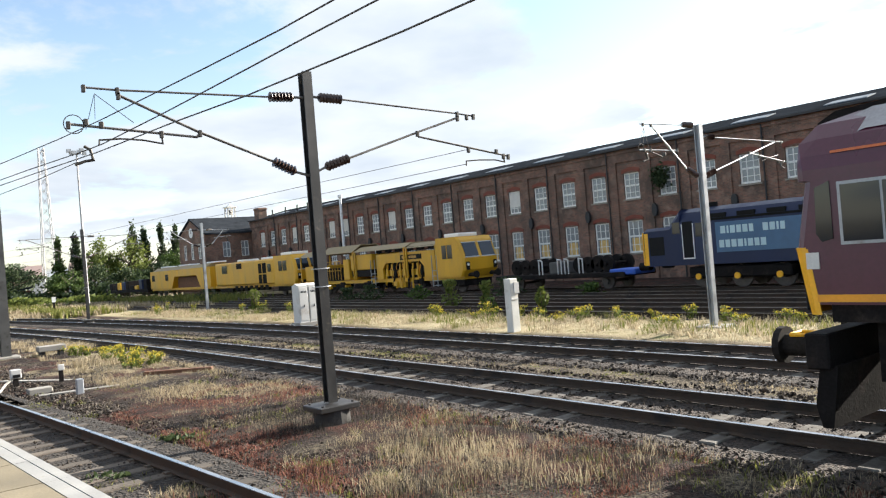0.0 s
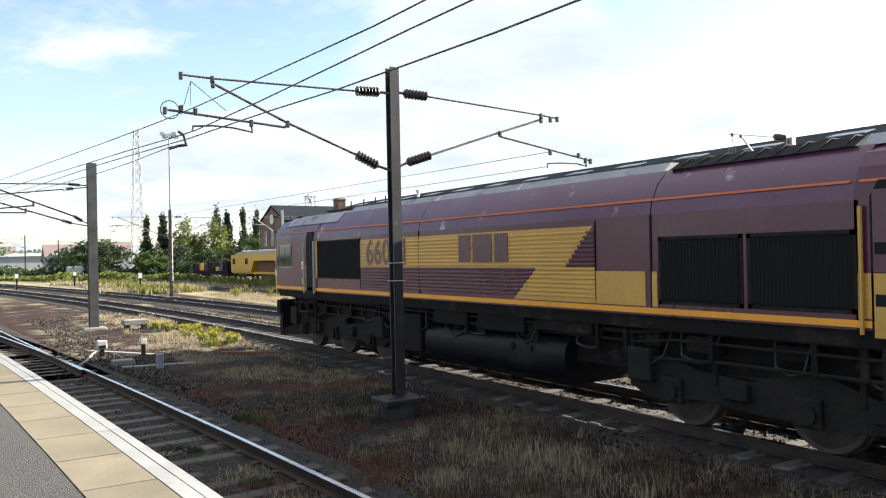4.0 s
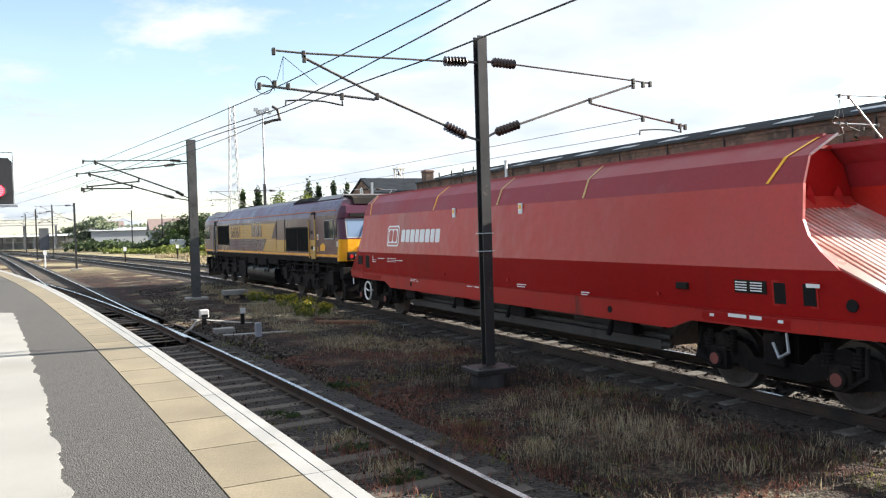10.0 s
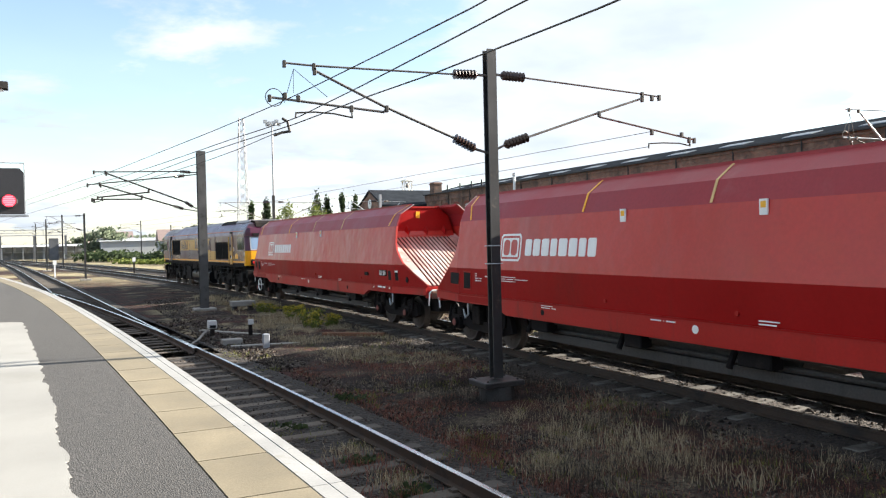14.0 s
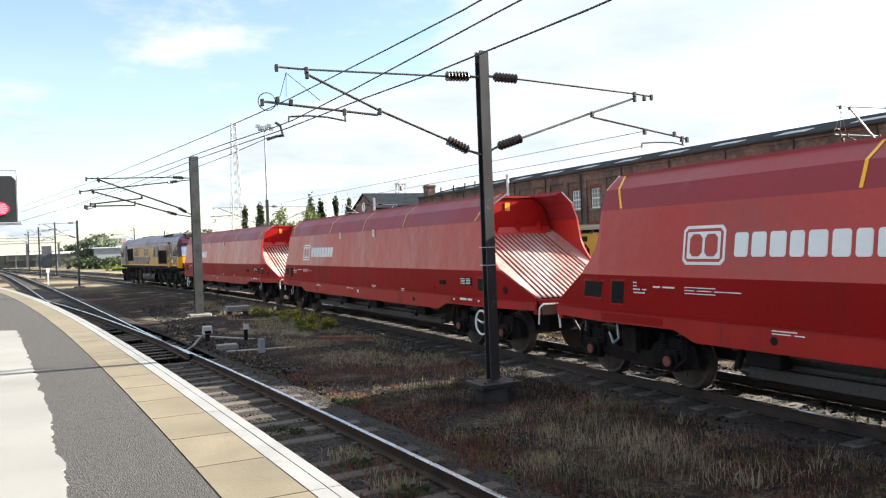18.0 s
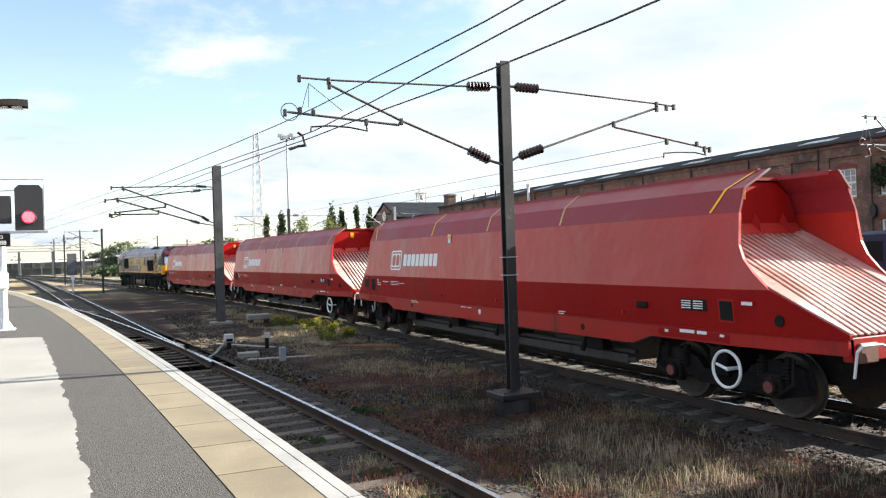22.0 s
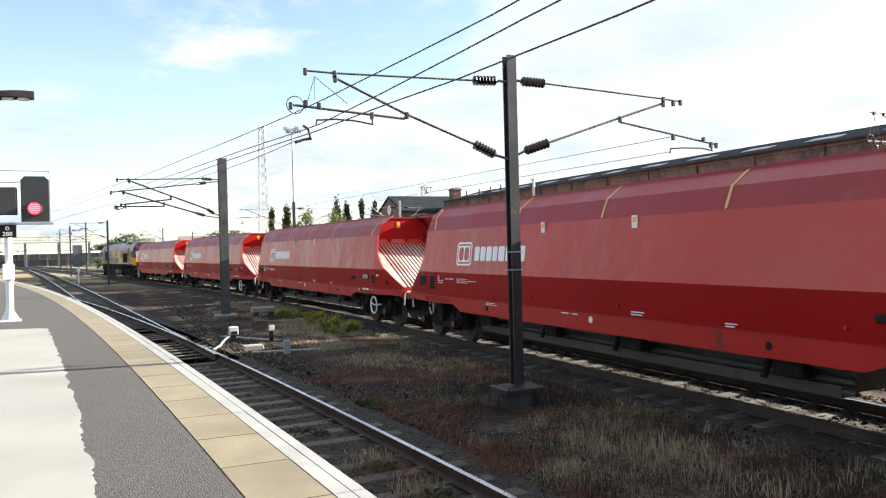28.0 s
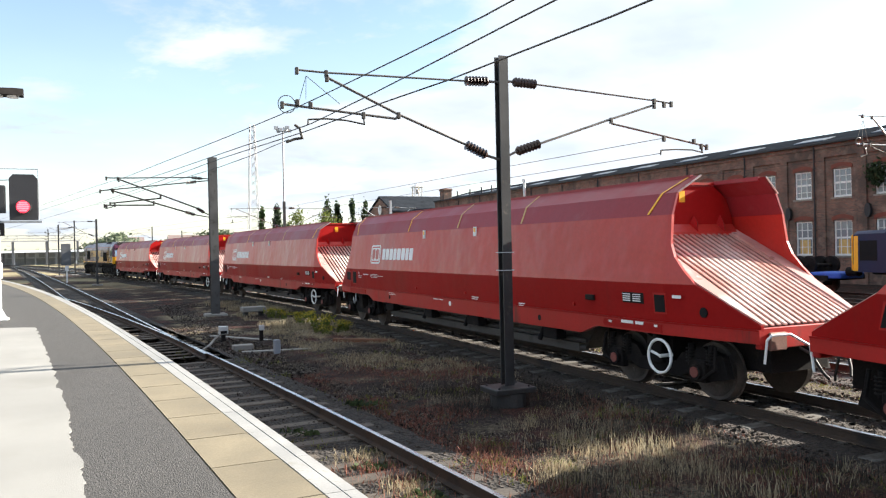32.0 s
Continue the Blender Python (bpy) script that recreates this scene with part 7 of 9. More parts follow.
def build_lineside():
    e = tagged(new("lineside_cabinet"), "pale grey double-door lineside cabinet in the verge", "cabinet")
    x, y = 16.15, 30.5
    for k in (0, 1):
        bm = B()
        x0 = x - 0.46 + k * 0.47
        prism(bm, [(y - 0.3, 0.0), (y + 0.3, 0.0), (y + 0.3, 1.58), (y, 1.68), (y - 0.3, 1.58)], "x", x0, x0 + 0.44)
        b = part("body", bm, M["cabinet"], e)
        bm = B()
        box(bm, x0 + 0.03, x0 + 0.41, y - 0.318, y - 0.30, 0.1, 1.5, 0.005)
        d = part("door", bm, M["cabinet"], b)
        bm = B()
        for i in range(4):
            box(bm, x0 + 0.1 + 0.07 * i, x0 + 0.14 + 0.07 * i, y - 0.322, y - 0.316, 1.28, 1.36)
        part("vent", bm, M["under_grey"], d)
        bm = B()
        box(bm, x0 + 0.2, x0 + 0.24, y - 0.34, y - 0.316, 0.66, 0.76)
        part("door_handle", bm, M["under_grey"], d)
    bm = B()
    box(bm, x - 0.55, x + 0.6, y - 0.4, y + 0.4, -0.35, 0.0)
    part("plinth", bm, M["concrete"], e)
    e = tagged(new("concrete_post"), "pale square concrete post beside the second line", "post")
    bm = B()
    box(bm, 16.58, 16.90, 17.9, 18.2, -0.3, 1.52, 0.02)
    part("shaft", bm, M["concrete_pale"], e)
    bm = B()
    box(bm, 16.72, 16.93, 17.87, 17.9, 1.05, 1.4, 0.005)
    box(bm, 16.60, 16.88, 17.885, 17.9, 0.86, 0.9)
    part("notch_plate", bm, M["cabinet"], e)
    # point machine, posts and troughs between the tracks
    e = tagged(new("junction_box"), "small white-topped lineside junction box on a stake", "junction box")
    bm = B()
    box(bm, 3.72, 3.98, 24.1, 24.35, 0.02, 0.26, 0.015)
    part("box", bm, M["cabinet"], e)
    bm = B()
    box(bm, 3.76, 3.94, 24.07, 24.10, 0.05, 0.13)
    part("latch", bm, M["black"], e)
    bm = B()
    box(bm, 3.79, 3.91, 24.16, 24.28, -0.35, 0.03)
    part("stake", bm, M["under_grey"], e)
    bm = B()
    pipe(bm, [(3.8, 24.2, 0.05), (3.55, 24.0, -0.1), (3.3, 23.2, -0.17), (3.0, 22.4, -0.18)], 0.035)
    part("cable", bm, M["concrete"], e)
    e = tagged(new("marker_post"), "dark stake with small white head", "post")
    bm = B()
    box(bm, 4.80, 4.90, 23.5, 23.6, -0.4, 0.25)
    part("stake", bm, M["under"], e)
    bm = B()
    box(bm, 4.77, 4.93, 23.46, 23.5, 0.14, 0.30, 0.01)
    part("plate", bm, M["cabinet"], e)
    e = tagged(new("concrete_stub"), "short pale concrete marker post", "post")
    bm = B()
    box(bm, 4.54, 4.70, 20.42, 20.58, -0.4, 0.17, 0.015)
    part("shaft", bm, M["concrete_blue"], e)
    e = tagged(new("drain_cover"), "flat pale concrete chamber lid", "cover")
    bm = B()
    box(bm, 3.75, 4.3, 21.9, 22.25, -0.3, -0.08, 0.02)
    part("lid", bm, M["concrete"], e)
    e = tagged(new("cable_chamber"), "grey concrete cable chamber on short legs", "chamber")
    bm = B()
    box(bm, 6.0, 6.95, 32.6, 33.2, 0.0, 0.2, 0.02)
    part("lid", bm, M["concrete"], e)
    for i in (6.15, 6.8):
        bm = B()
        box(bm, i - 0.08, i + 0.08, 32.7, 33.1, -0.4, 0.0)
        part("leg", bm, M["concrete_dark"], e)
    rnd = random.Random(8)
    proto = None
    run = [(3.3 + 0.92 * i, 24.9 - 0.45 * i) for i in range(4)] + [(5.0 - 0.02 * i, 19.8 + 0.05 * i) for i in range(1)]
    for i, (x, y) in enumerate([(4.0, 25.6), (4.45, 24.8), (4.9, 24.0), (4.3, 21.2), (5.2, 21.0)]):
        e = tagged(new("cable_trough"), "weathered concrete cable trough lid", "trough", "trough lids")
        bm = B()
        box(bm, -0.45, 0.45, -0.10, 0.10, -0.26, -0.17, 0.012)
        part("lid", bm, M["concrete"], e)
        e.matrix_basis = pose(x, y, 0, 0, 0, -60 if i < 3 else -12)
    for x, y, a, L in ((7.4, 21.6, -40, 1.9),):
        e = tagged(new("timber_baulk"), "discarded rusty-brown timber baulk", "timber")
        bm = B()
        box(bm, -L / 2, L / 2, -0.09, 0.09, -0.24, -0.10, 0.015)
        part("beam", bm, M["rust"], e)
        e.matrix_basis = pose(x, y, 0, 0, 0, a)


M["rust"] = mat("rusty_brown", (0.14, 0.065, 0.035), 0.9, 0, 0.35, 3, 40, 0.4)
build_lineside()


# ---- stabled vehicles on the siding ----
SX = 31.6


def simple_axle(parent, y, r=0.45, x=SX):
    bm = B()
    for s in (-1, 1):
        tube(bm, (x + s * 0.70, y, r), (x + s * 0.84, y, r), r, 20)
        tube(bm, (x + s * 0.84, y, r), (x + s * 1.0, y, r), 0.13, 10)
    tube(bm, (x - 0.7, y, r), (x + 0.7, y, r), 0.07, 8)
    part("wheelset", bm, M["tyre_steel"], parent)


def slanted_cab(e, y_face, y_back, sgn, roof=3.42):
    """A driving cab whose windscreens look along -y (sgn -1) or +y."""
    x0, x1 = SX - 1.42, SX + 1.42
    bm = B()
    prof = [(y_back, 0.95), (y_face - sgn * 0.25, 0.95), (y_face, 1.35), (y_face, 2.05), (y_face - sgn * 0.42, 3.2), (y_face - sgn * 0.6, roof), (y_back, roof)]
    secs = []
    for x, d in ((x0, 0.12), (x0 + 0.14, 0.0), (x1 - 0.14, 0.0), (x1, 0.12)):
        secs.append([(x, y if i in (0, 6) else y - sgn * d, z) for i, (y, z) in enumerate(prof)])
    loft(bm, secs)
    c = part("cab", bm, M["yellow"], e, "yellow cab with large windscreens")
    for xa, xb in ((x0 + 0.24, SX - 0.13), (SX + 0.13, x1 - 0.24)):
        bm = B()
        q = lambda t, o: (y_face - sgn * 0.42 * t + sgn * o, 2.05 + 1.15 * t)
        pts = []
        for t in (0.10, 0.84):
            for x in (xa, xb):
                for o in (0.03, 0.0):
                    yv, zv = q(t, o)
                    pts.append((x, yv, zv))
        v = [bm.verts.new(p) for p in pts]
        for f in ((0, 2, 6, 4), (1, 5, 7, 3), (0, 1, 3, 2), (4, 6, 7, 5), (0, 4, 5, 1), (2, 3, 7, 6)):
            bm.faces.new([v[i] for i in f])
        part("windscreen", bm, M["glass"], c)
        for t0, t1 in ((0.05, 0.10), (0.84, 0.88)):
            bm = B()
            (ya, za), (yb, zb) = q(t0, 0.035), q(t1, 0.035)
            prism(bm, [(ya, za), (yb, zb), (yb - sgn * 0.04, zb), (ya - sgn * 0.04, za)], "x", xa - 0.05, xb + 0.05)
            part("windscreen_rim", bm, M["cabinet"], c)
    run = abs(y_face - y_back)
    ys = sorted((y_back + sgn * 0.22 * run, y_back + sgn * 0.60 * run))
    bm = B()
    box(bm, x0 - 0.012, x0 + 0.02, ys[0], ys[1], 2.1, 2.95, 0.005)
    w = part("side_window", bm, M["glass"], c)
    bm = B()
    box(bm, x0 - 0.02, x0 + 0.01, (ys[0] + ys[1]) / 2 - 0.03, (ys[0] + ys[1]) / 2 + 0.03, 2.1, 2.95)
    part("mullion", bm, M["yellow"], w)
    for sx in (-1, 1):
        bm = B()
        box(bm, SX + sx * 1.1 - 0.14, SX + sx * 1.1 + 0.14, *sorted((y_face, y_face + sgn * 0.06)), 1.35, 1.85, 0.02)
        l = part("lamp_unit", bm, M["black"], c)
        bm = B()
        tube(bm, (SX + sx * 1.1, y_face + sgn * 0.05, 1.68), (SX + sx * 1.1, y_face + sgn * 0.08, 1.68), 0.09, 12)
        part("lens", bm, M["white"], l)
        bm = B()
        tube(bm, (SX + sx * 0.87, y_face - sgn * 0.2, 1.05), (SX + sx * 0.87, y_face + sgn * 0.45, 1.05), 0.12, 10)
        tube(bm, (SX + sx * 0.87, y_face + sgn * 0.45, 1.05), (SX + sx * 0.87, y_face + sgn * 0.52, 1.05), 0.22, 14)
        part("buffer", bm, M["under_grey"], c)
    bm = B()
    box(bm, SX - 0.9, SX + 0.7, *sorted((y_back + sgn * 0.1 * run, y_back + sgn * 0.62 * run)), roof, roof + 0.24, 0.04)
    part("roof_cooler", bm, M["white"], c, "white rooftop cooling unit")
    return c


def build_tamper():
    e = tagged(new("track_machine"), "long yellow track maintenance machine with canopy and working units", "track machine", "stabled yellow machines")
    bm = B()
    box(bm, SX - 1.15, SX + 1.15, 36.9, 57.6, 0.78, 1.02)
    part("frame", bm, M["yellow"], e, "yellow main frame")
    slanted_cab(e, 36.6, 39.25, -1)
    # canopy in four bays
    for a, b, z0, z1, m in ((39.25, 42.7, 3.22, 3.32, "yellow_roof"), (42.75, 49.2, 3.26, 3.40, "yellow_roof"), (49.25, 54.0, 3.30, 3.62, "yellow_roof"), (54.1, 57.6, 3.25, 3.42, "yellow_roof")):
        bm = B()
        prism(bm, [(SX - 1.45, z0 - 0.22), (SX - 0.7, z1), (SX + 0.7, z1), (SX + 1.45, z0 - 0.22), (SX + 0.68, z1 - 0.06), (SX - 0.68, z1 - 0.06)], "y", a, b)
        part("canopy", bm, M[m], e, "dusty sheet canopy")
        for y in (a + 0.1, b - 0.1):
            for sx in (-1, 1):
                bm = B()
                box(bm, SX + sx * 1.35 - 0.05, SX + sx * 1.35 + 0.05, y - 0.05, y + 0.05, 1.02, z0 - 0.15)
                part("canopy_post", bm, M["yellow"], e)
    # working units: arched box, tines, tanks
    bm = B()
    pts = [(39.6, 1.02), (39.6, 2.75), (46.4, 2.75), (46.4, 1.02), (45.6, 1.02), (45.6, 1.75), (45.2, 2.1), (41.2, 2.1), (40.8, 1.75), (40.8, 1.02)]
    prism(bm, pts, "x", SX - 1.3, SX - 1.1)
    part("arched_frame", bm, M["yellow"], e, "deep arched yellow side frame")
    bm = B()
    box(bm, SX - 1.32, SX - 1.30, 41.0, 43.4, 2.25, 2.58)
    pl = part("name_panel", bm, M["black"], e, "dark panel with pale lettering bars")
    bm = B()
    bars(bm, SX - 1.325, 43.2, 2.33, 0.17, [0.16] * 3, 0.05, 0.06)
    bars(bm, SX - 1.325, 42.4, 2.33, 0.17, [0.16] * 4, 0.05, 0.06)
    part("lettering", bm, M["gold"], pl)
    rnd = random.Random(11)
    for k in range(9):
        bm = B()
        y = 41.2 + 0.5 * k
        tube(bm, (SX - 1.15, y, 2.0), (SX - 1.2 + rnd.uniform(-0.1, 0.1), y + rnd.uniform(-0.5, 0.5), 0.35), 0.07, 8)
        box(bm, SX - 1.25, SX - 0.95, y - 0.12, y + 0.12, 1.2, 1.6)
        part("tamping_arm", bm, M["yellow" if k % 3 else "under"], e)
    for a, b, z0, z1, m in ((47.0, 49.9, 1.75, 2.85, "yellow"), (47.1, 49.8, 1.25, 1.72, "under_grey"), (50.2, 51.0, 1.05, 2.6, "yellow"), (51.2, 53.4, 1.05, 2.0, "under"), (53.5, 57.0, 1.05, 2.25, "yellow"), (39.3, 46.4, 2.85, 3.1, "under")):
        bm = B()
        box(bm, SX - 1.28, SX + 1.2, a, b, z0, z1, 0.04)
        part("housing", bm, M[m], e)
    bm = B()
    for k in range(6):
        y = 51.3 + k * 0.42
        tube(bm, (SX - 1.33, y, 1.1), (SX - 1.33, y, 2.5), 0.02, 6)
    tube(bm, (SX - 1.33, 51.3, 2.5), (SX - 1.33, 53.4, 2.5), 0.02, 6)
    tube(bm, (SX - 1.33, 51.3, 1.8), (SX - 1.33, 53.4, 1.8), 0.02, 6)
    part("guard_rail", bm, M["yellow"], e)
    for a, b in ((39.3, 39.8), (46.5, 47.0)):
        bm = B()
        for z in (0.45, 0.75, 1.05, 1.4):
            box(bm, SX - 1.42, SX - 1.15, a, b, z, z + 0.04)
        for y in (a, b):
            box(bm, SX - 1.43, SX - 1.39, y - 0.02, y + 0.02, 0.4, 2.4)
        part("access_ladder", bm, M["steel_grey"], e)
    for y in (37.6, 39.4, 47.4, 49.2, 54.2, 56.0):
        simple_axle(e, y)
    bm = B()
    box(bm, SX - 1.0, SX + 1.0, 40.7, 45.7, 0.9, 2.2)
    part("machine_core", bm, M["under"], e, "dark oily machinery behind the arms")
    for k in range(22):
        y = 40.2 + rnd.uniform(0, 16.8)
        z = rnd.uniform(0.30, 0.62)
        bm = B()
        w, h = rnd.uniform(0.15, 0.55), rnd.uniform(0.2, 0.45)
        box(bm, SX - rnd.uniform(1.1, 1.32), SX - 0.7, y - w, y + w, z, z + h, 0.03)
        part("underslung_box", bm, M["under" if k % 4 else "yellow"], e)
    for k in range(16):
        y = rnd.uniform(40.9, 45.5)
        bm = B()
        pipe(bm, [(SX - 1.05, y, 2.15), (SX - rnd.uniform(1.1, 1.22), y + rnd.uniform(-0.3, 0.3), rnd.uniform(1.4, 1.8)), (SX - 1.1, y + rnd.uniform(-0.5, 0.5), rnd.uniform(0.7, 1.2))], 0.028)
        part("hydraulic_hose", bm, M["rubber" if k % 3 else "stripe"], e)
    for k in range(12):
        bm = B()
        y = 39.6 + 0.62 * k
        box(bm, SX - 1.36, SX - 1.30, y, y + 0.3, 2.80 + 0.06 * (k % 2), 3.0, 0.01)
        part("canopy_bracket", bm, M["rust" if k % 2 else "under"], e)
    for y in (38.5, 48.3, 55.1):
        bm = B()
        box(bm, SX - 1.15, SX + 1.15, y - 1.5, y + 1.5, 0.38, 0.75, 0.05)
        part("bogie", bm, M["under"], e)


def build_second_unit():
    e = tagged(new("track_machine"), "yellow machine vehicle with side door and cab", "track machine", "stabled yellow machines")
    bm = B()
    box(bm, SX - 1.15, SX + 1.15, 58.4, 76.4, 0.78, 1.02)
    part("frame", bm, M["yellow"], e)
    slanted_cab(e, 58.4, 62.4, -1)
    bm = B()
    box(bm, SX - 1.4, SX + 1.4, 62.4, 75.6, 1.02, 3.22, 0.12)
    b = part("van_body", bm, M["yellow"], e, "plain yellow body side")
    for y0, y1, z0, z1, m in ((72.6, 73.9, 2.2, 2.95, "glass"), (69.2, 70.4, 2.55, 3.05, "under"), (64.0, 65.6, 1.1, 2.9, "under"), (63.0, 63.7, 2.1, 2.8, "glass")):
        bm = B()
        box(bm, SX - 1.415, SX - 1.39, y0, y1, z0, z1)
        part("side_opening", bm, M[m], b)
    bm = B()
    box(bm, SX - 1.44, SX - 1.41, 64.0, 65.6, 1.9, 2.0)
    box(bm, SX - 1.44, SX - 1.41, 64.75, 64.85, 1.1, 2.9)
    part("door_brace", bm, M["yellow"], b)
    for a, c in ((62.8, 66.2), (70.0, 71.5)):
        bm = B()
        box(bm, SX - 0.8, SX + 0.8, a, c, 3.22, 3.42, 0.05)
        part("roof_unit", bm, M["white"], e)
    for y in (60.0, 61.8, 72.8, 74.6):
        simple_axle(e, y)
    for y in (60.9, 73.7):
        bm = B()
        box(bm, SX - 1.15, SX + 1.15, y - 1.5, y + 1.5, 0.38, 0.75, 0.05)
        part("bogie", bm, M["under"], e)
    for k in range(7):
        bm = B()
        box(bm, SX - 1.2, SX - 0.9, 64.2 + k * 1.1, 64.9 + k * 1.1, 0.5, 0.95, 0.03)
        part("underfloor_box", bm, M["under"], e)
    e = tagged(new("track_machine"), "yellow machine vehicle with dark arched opening in its side", "track machine", "stabled yellow machines")
    bm = B()
    box(bm, SX - 1.15, SX + 1.15, 76.8, 96.2, 0.78, 1.02)
    part("frame", bm, M["yellow"], e)
    bm = B()
    pts = [(77.0, 1.0), (77.0, 3.05), (95.9, 3.05), (95.9, 1.0), (88.6, 1.0), (87.6, 2.3), (80.9, 2.3), (79.8, 1.0)]
    prism(bm, pts, "x", SX - 1.4, SX + 1.4)
    b = part("body", bm, M["yellow"], e, "yellow body with arched opening")
    bm = B()
    prism(bm, [(SX - 1.42, 3.05), (SX - 0.8, 3.4), (SX + 0.8, 3.4), (SX + 1.42, 3.05)], "y", 78.0, 94.8)
    part("canopy", bm, M["yellow_roof"], e)
    bm = B()
    box(bm, SX - 0.9, SX + 0.9, 80.5, 88.0, 0.5, 2.2, 0.08)
    part("winding_gear", bm, M["rust"], e)
    for a, c in ((77.6, 79.6), (92.2, 94.0), (85.0, 88.0)):
        bm = B()
        box(bm, SX - 0.7, SX + 0.7, a, c, 3.4, 3.56, 0.05)
        part("roof_unit", bm, M["white"], e)
    for y0, y1 in ((94.3, 95.3), (89.6, 90.6)):
        bm = B()
        box(bm, SX - 1.415, SX - 1.39, y0, y1, 1.9, 2.6)
        part("side_window", bm, M["glass"], b)
    for y in (78.0, 79.6, 92.5, 94.2):
        simple_axle(e, y)
    e = tagged(new("flat_wagon"), "dark flat wagon loaded with blue and yellow gear", "wagon")
    bm = B()
    box(bm, SX - 1.3, SX + 1.3, 97.5, 116.0, 0.7, 1.05)
    part("deck", bm, M["under"], e)
    rnd = random.Random(2)
    for k in range(9):
        bm = B()
        y = 98.5 + 1.9 * k
        box(bm, SX - 1.1, SX + 1.1, y, y + 1.2, 1.05, rnd.uniform(1.5, 2.3), 0.05)
        part("load", bm, M[("under", "drs_blue", "yellow", "under_grey")[k % 4]], e)
    for y in (99.0, 101.0, 112.5, 114.5):
        simple_axle(e, y)


def build_blue_loco():
    e = tagged(new("diesel_locomotive"), "dark blue diesel locomotive with yellow nose edge", "locomotive")
    x0, x1, ya, yb = SX - 1.35, SX + 1.35, 4.6, 21.8
    bm = B()
    prism(bm, [(x0, 1.05), (x1, 1.05), (x1, 2.95), (x1 - 0.25, 3.4), (x1 - 0.8, 3.58), (x0 + 0.8, 3.58), (x0 + 0.25, 3.4), (x0, 2.95)], "y", ya, yb - 0.6)
    body = part("body", bm, M["drs_blue"], e, "dark blue body side", smooth=True)
    # raked cab and short nose
    bm = B()
    prof = [(yb - 0.6, 1.05), (23.2, 1.05), (23.38, 1.4), (23.35, 2.65), (23.15, 2.82), (21.9, 2.84), (21.35, 3.45), (21.2, 3.56), (yb - 0.6, 3.58)]
    secs = []
    for x, d in ((x0, 0.14), (x0 + 0.2, 0), (x1 - 0.2, 0), (x1, 0.14)):
        secs.append([(x, y - (d if y > 21.3 else 0), z - (d if z > 2.7 else 0)) for y, z in prof])
    loft(bm, secs)
    nose = part("nose", bm, M["drs_blue"], e, "blue nose and cab", smooth=True)
    bm = B()
    box(bm, x0 + 0.12, x1 - 0.12, 23.3, 23.44, 1.1, 2.66, 0.05)
    part("yellow_end", bm, M["warn_yellow"], nose, "yellow nose end")
    bm = B()
    prism(bm, [(23.22, 1.1), (23.0, 1.1), (22.98, 2.6), (23.18, 2.6)], "x", x0 - 0.004, x0 + 0.1)
    part("nose_edge", bm, M["warn_yellow"], nose)
    for a, b, z0, z1, m in ((22.1, 22.9, 1.55, 2.4, "black"), (20.55, 21.05, 1.35, 3.0, "black"), (19.95, 20.4, 2.3, 2.9, "glass"), (21.2, 21.6, 2.5, 3.0, "glass")):
        bm = B()
        box(bm, x0 - 0.012, x0 + 0.02, a, b, z0, z1)
        part("side_panel" if m == "black" else "side_window", bm, M[m], nose)
    bm = B()
    box(bm, x0 - 0.03, x0, 20.5, 20.53, 1.4, 2.9)
    box(bm, x0 - 0.03, x0, 21.07, 21.10, 1.4, 2.9)
    box(bm, x0 - 0.03, x0, 20.5, 21.1, 1.33, 1.38)
    part("grab_rail", bm, M["white"], nose)
    bm = B()
    box(bm, x0 - 0.012, x0, 8.0, 19.4, 1.55, 2.85)
    pn = part("livery_panel", bm, M["drs_panel"], e, "mid-blue livery panel")
    bm = B()
    bars(bm, x0 - 0.018, 19.15, 2.35, 0.32, [0.24, 0.1, 0.24, 0.22, 0.24, 0.2], 0.07, 0.06)
    part("lettering", bm, M["drs_pale"], pn, "pale lettering bars")
    bm = B()
    bars(bm, x0 - 0.018, 17.2, 2.35, 0.32, [0.24, 0.24, 0.1, 0.2], 0.07, 0.06)
    part("lettering", bm, M["drs_pale"], pn, "pale lettering bars")
    bm = B()
    bars(bm, x0 - 0.018, 19.25, 1.75, 0.32, [0.24, 0.22, 0.24, 0.24, 0.1, 0.24, 0.22, 0.24], 0.07, 0.06)
    part("lettering", bm, M["drs_pale"], pn, "pale lettering bars")
    bm = B()
    box(bm, x0 - 0.02, x0 + 0.02, ya, 19.6, 2.95, 3.05)
    for k in range(10):
        box(bm, x0 + 0.02, x0 + 0.14, 18.9 - k * 1.35, 19.4 - k * 1.35 + 0.3, 3.06, 3.25)
    part("cantrail_grilles", bm, M["grille"], e)
    for y in (20.2, 14.0, 9.5):
        bm = B()
        tube(bm, (SX - 0.3, y, 3.55), (SX - 0.3, y, 3.78), 0.3, 12)
        part("roof_fan", bm, M["grille"], e)
    for c in (18.6, 8.0):
        bm = B()
        box(bm, SX - 1.2, SX + 1.2, c - 2.4, c + 2.4, 0.45, 0.95, 0.06)
        bg = part("bogie", bm, M["under"], e)
        for d in (-1.9, 0, 1.9):
            simple_axle(bg, c + d, 0.5)
            bm = B()
            tube(bm, (SX - 1.26, c + d, 0.52), (SX - 1.2, c + d, 0.52), 0.14, 12)
            part("axlebox_cover", bm, M["warn_yellow"], bg, "yellow axlebox cover")
    bm = B()
    box(bm, SX - 1.2, SX + 1.2, 11.0, 15.8, 0.4, 1.0, 0.08)
    part("tank", bm, M["under"], e)
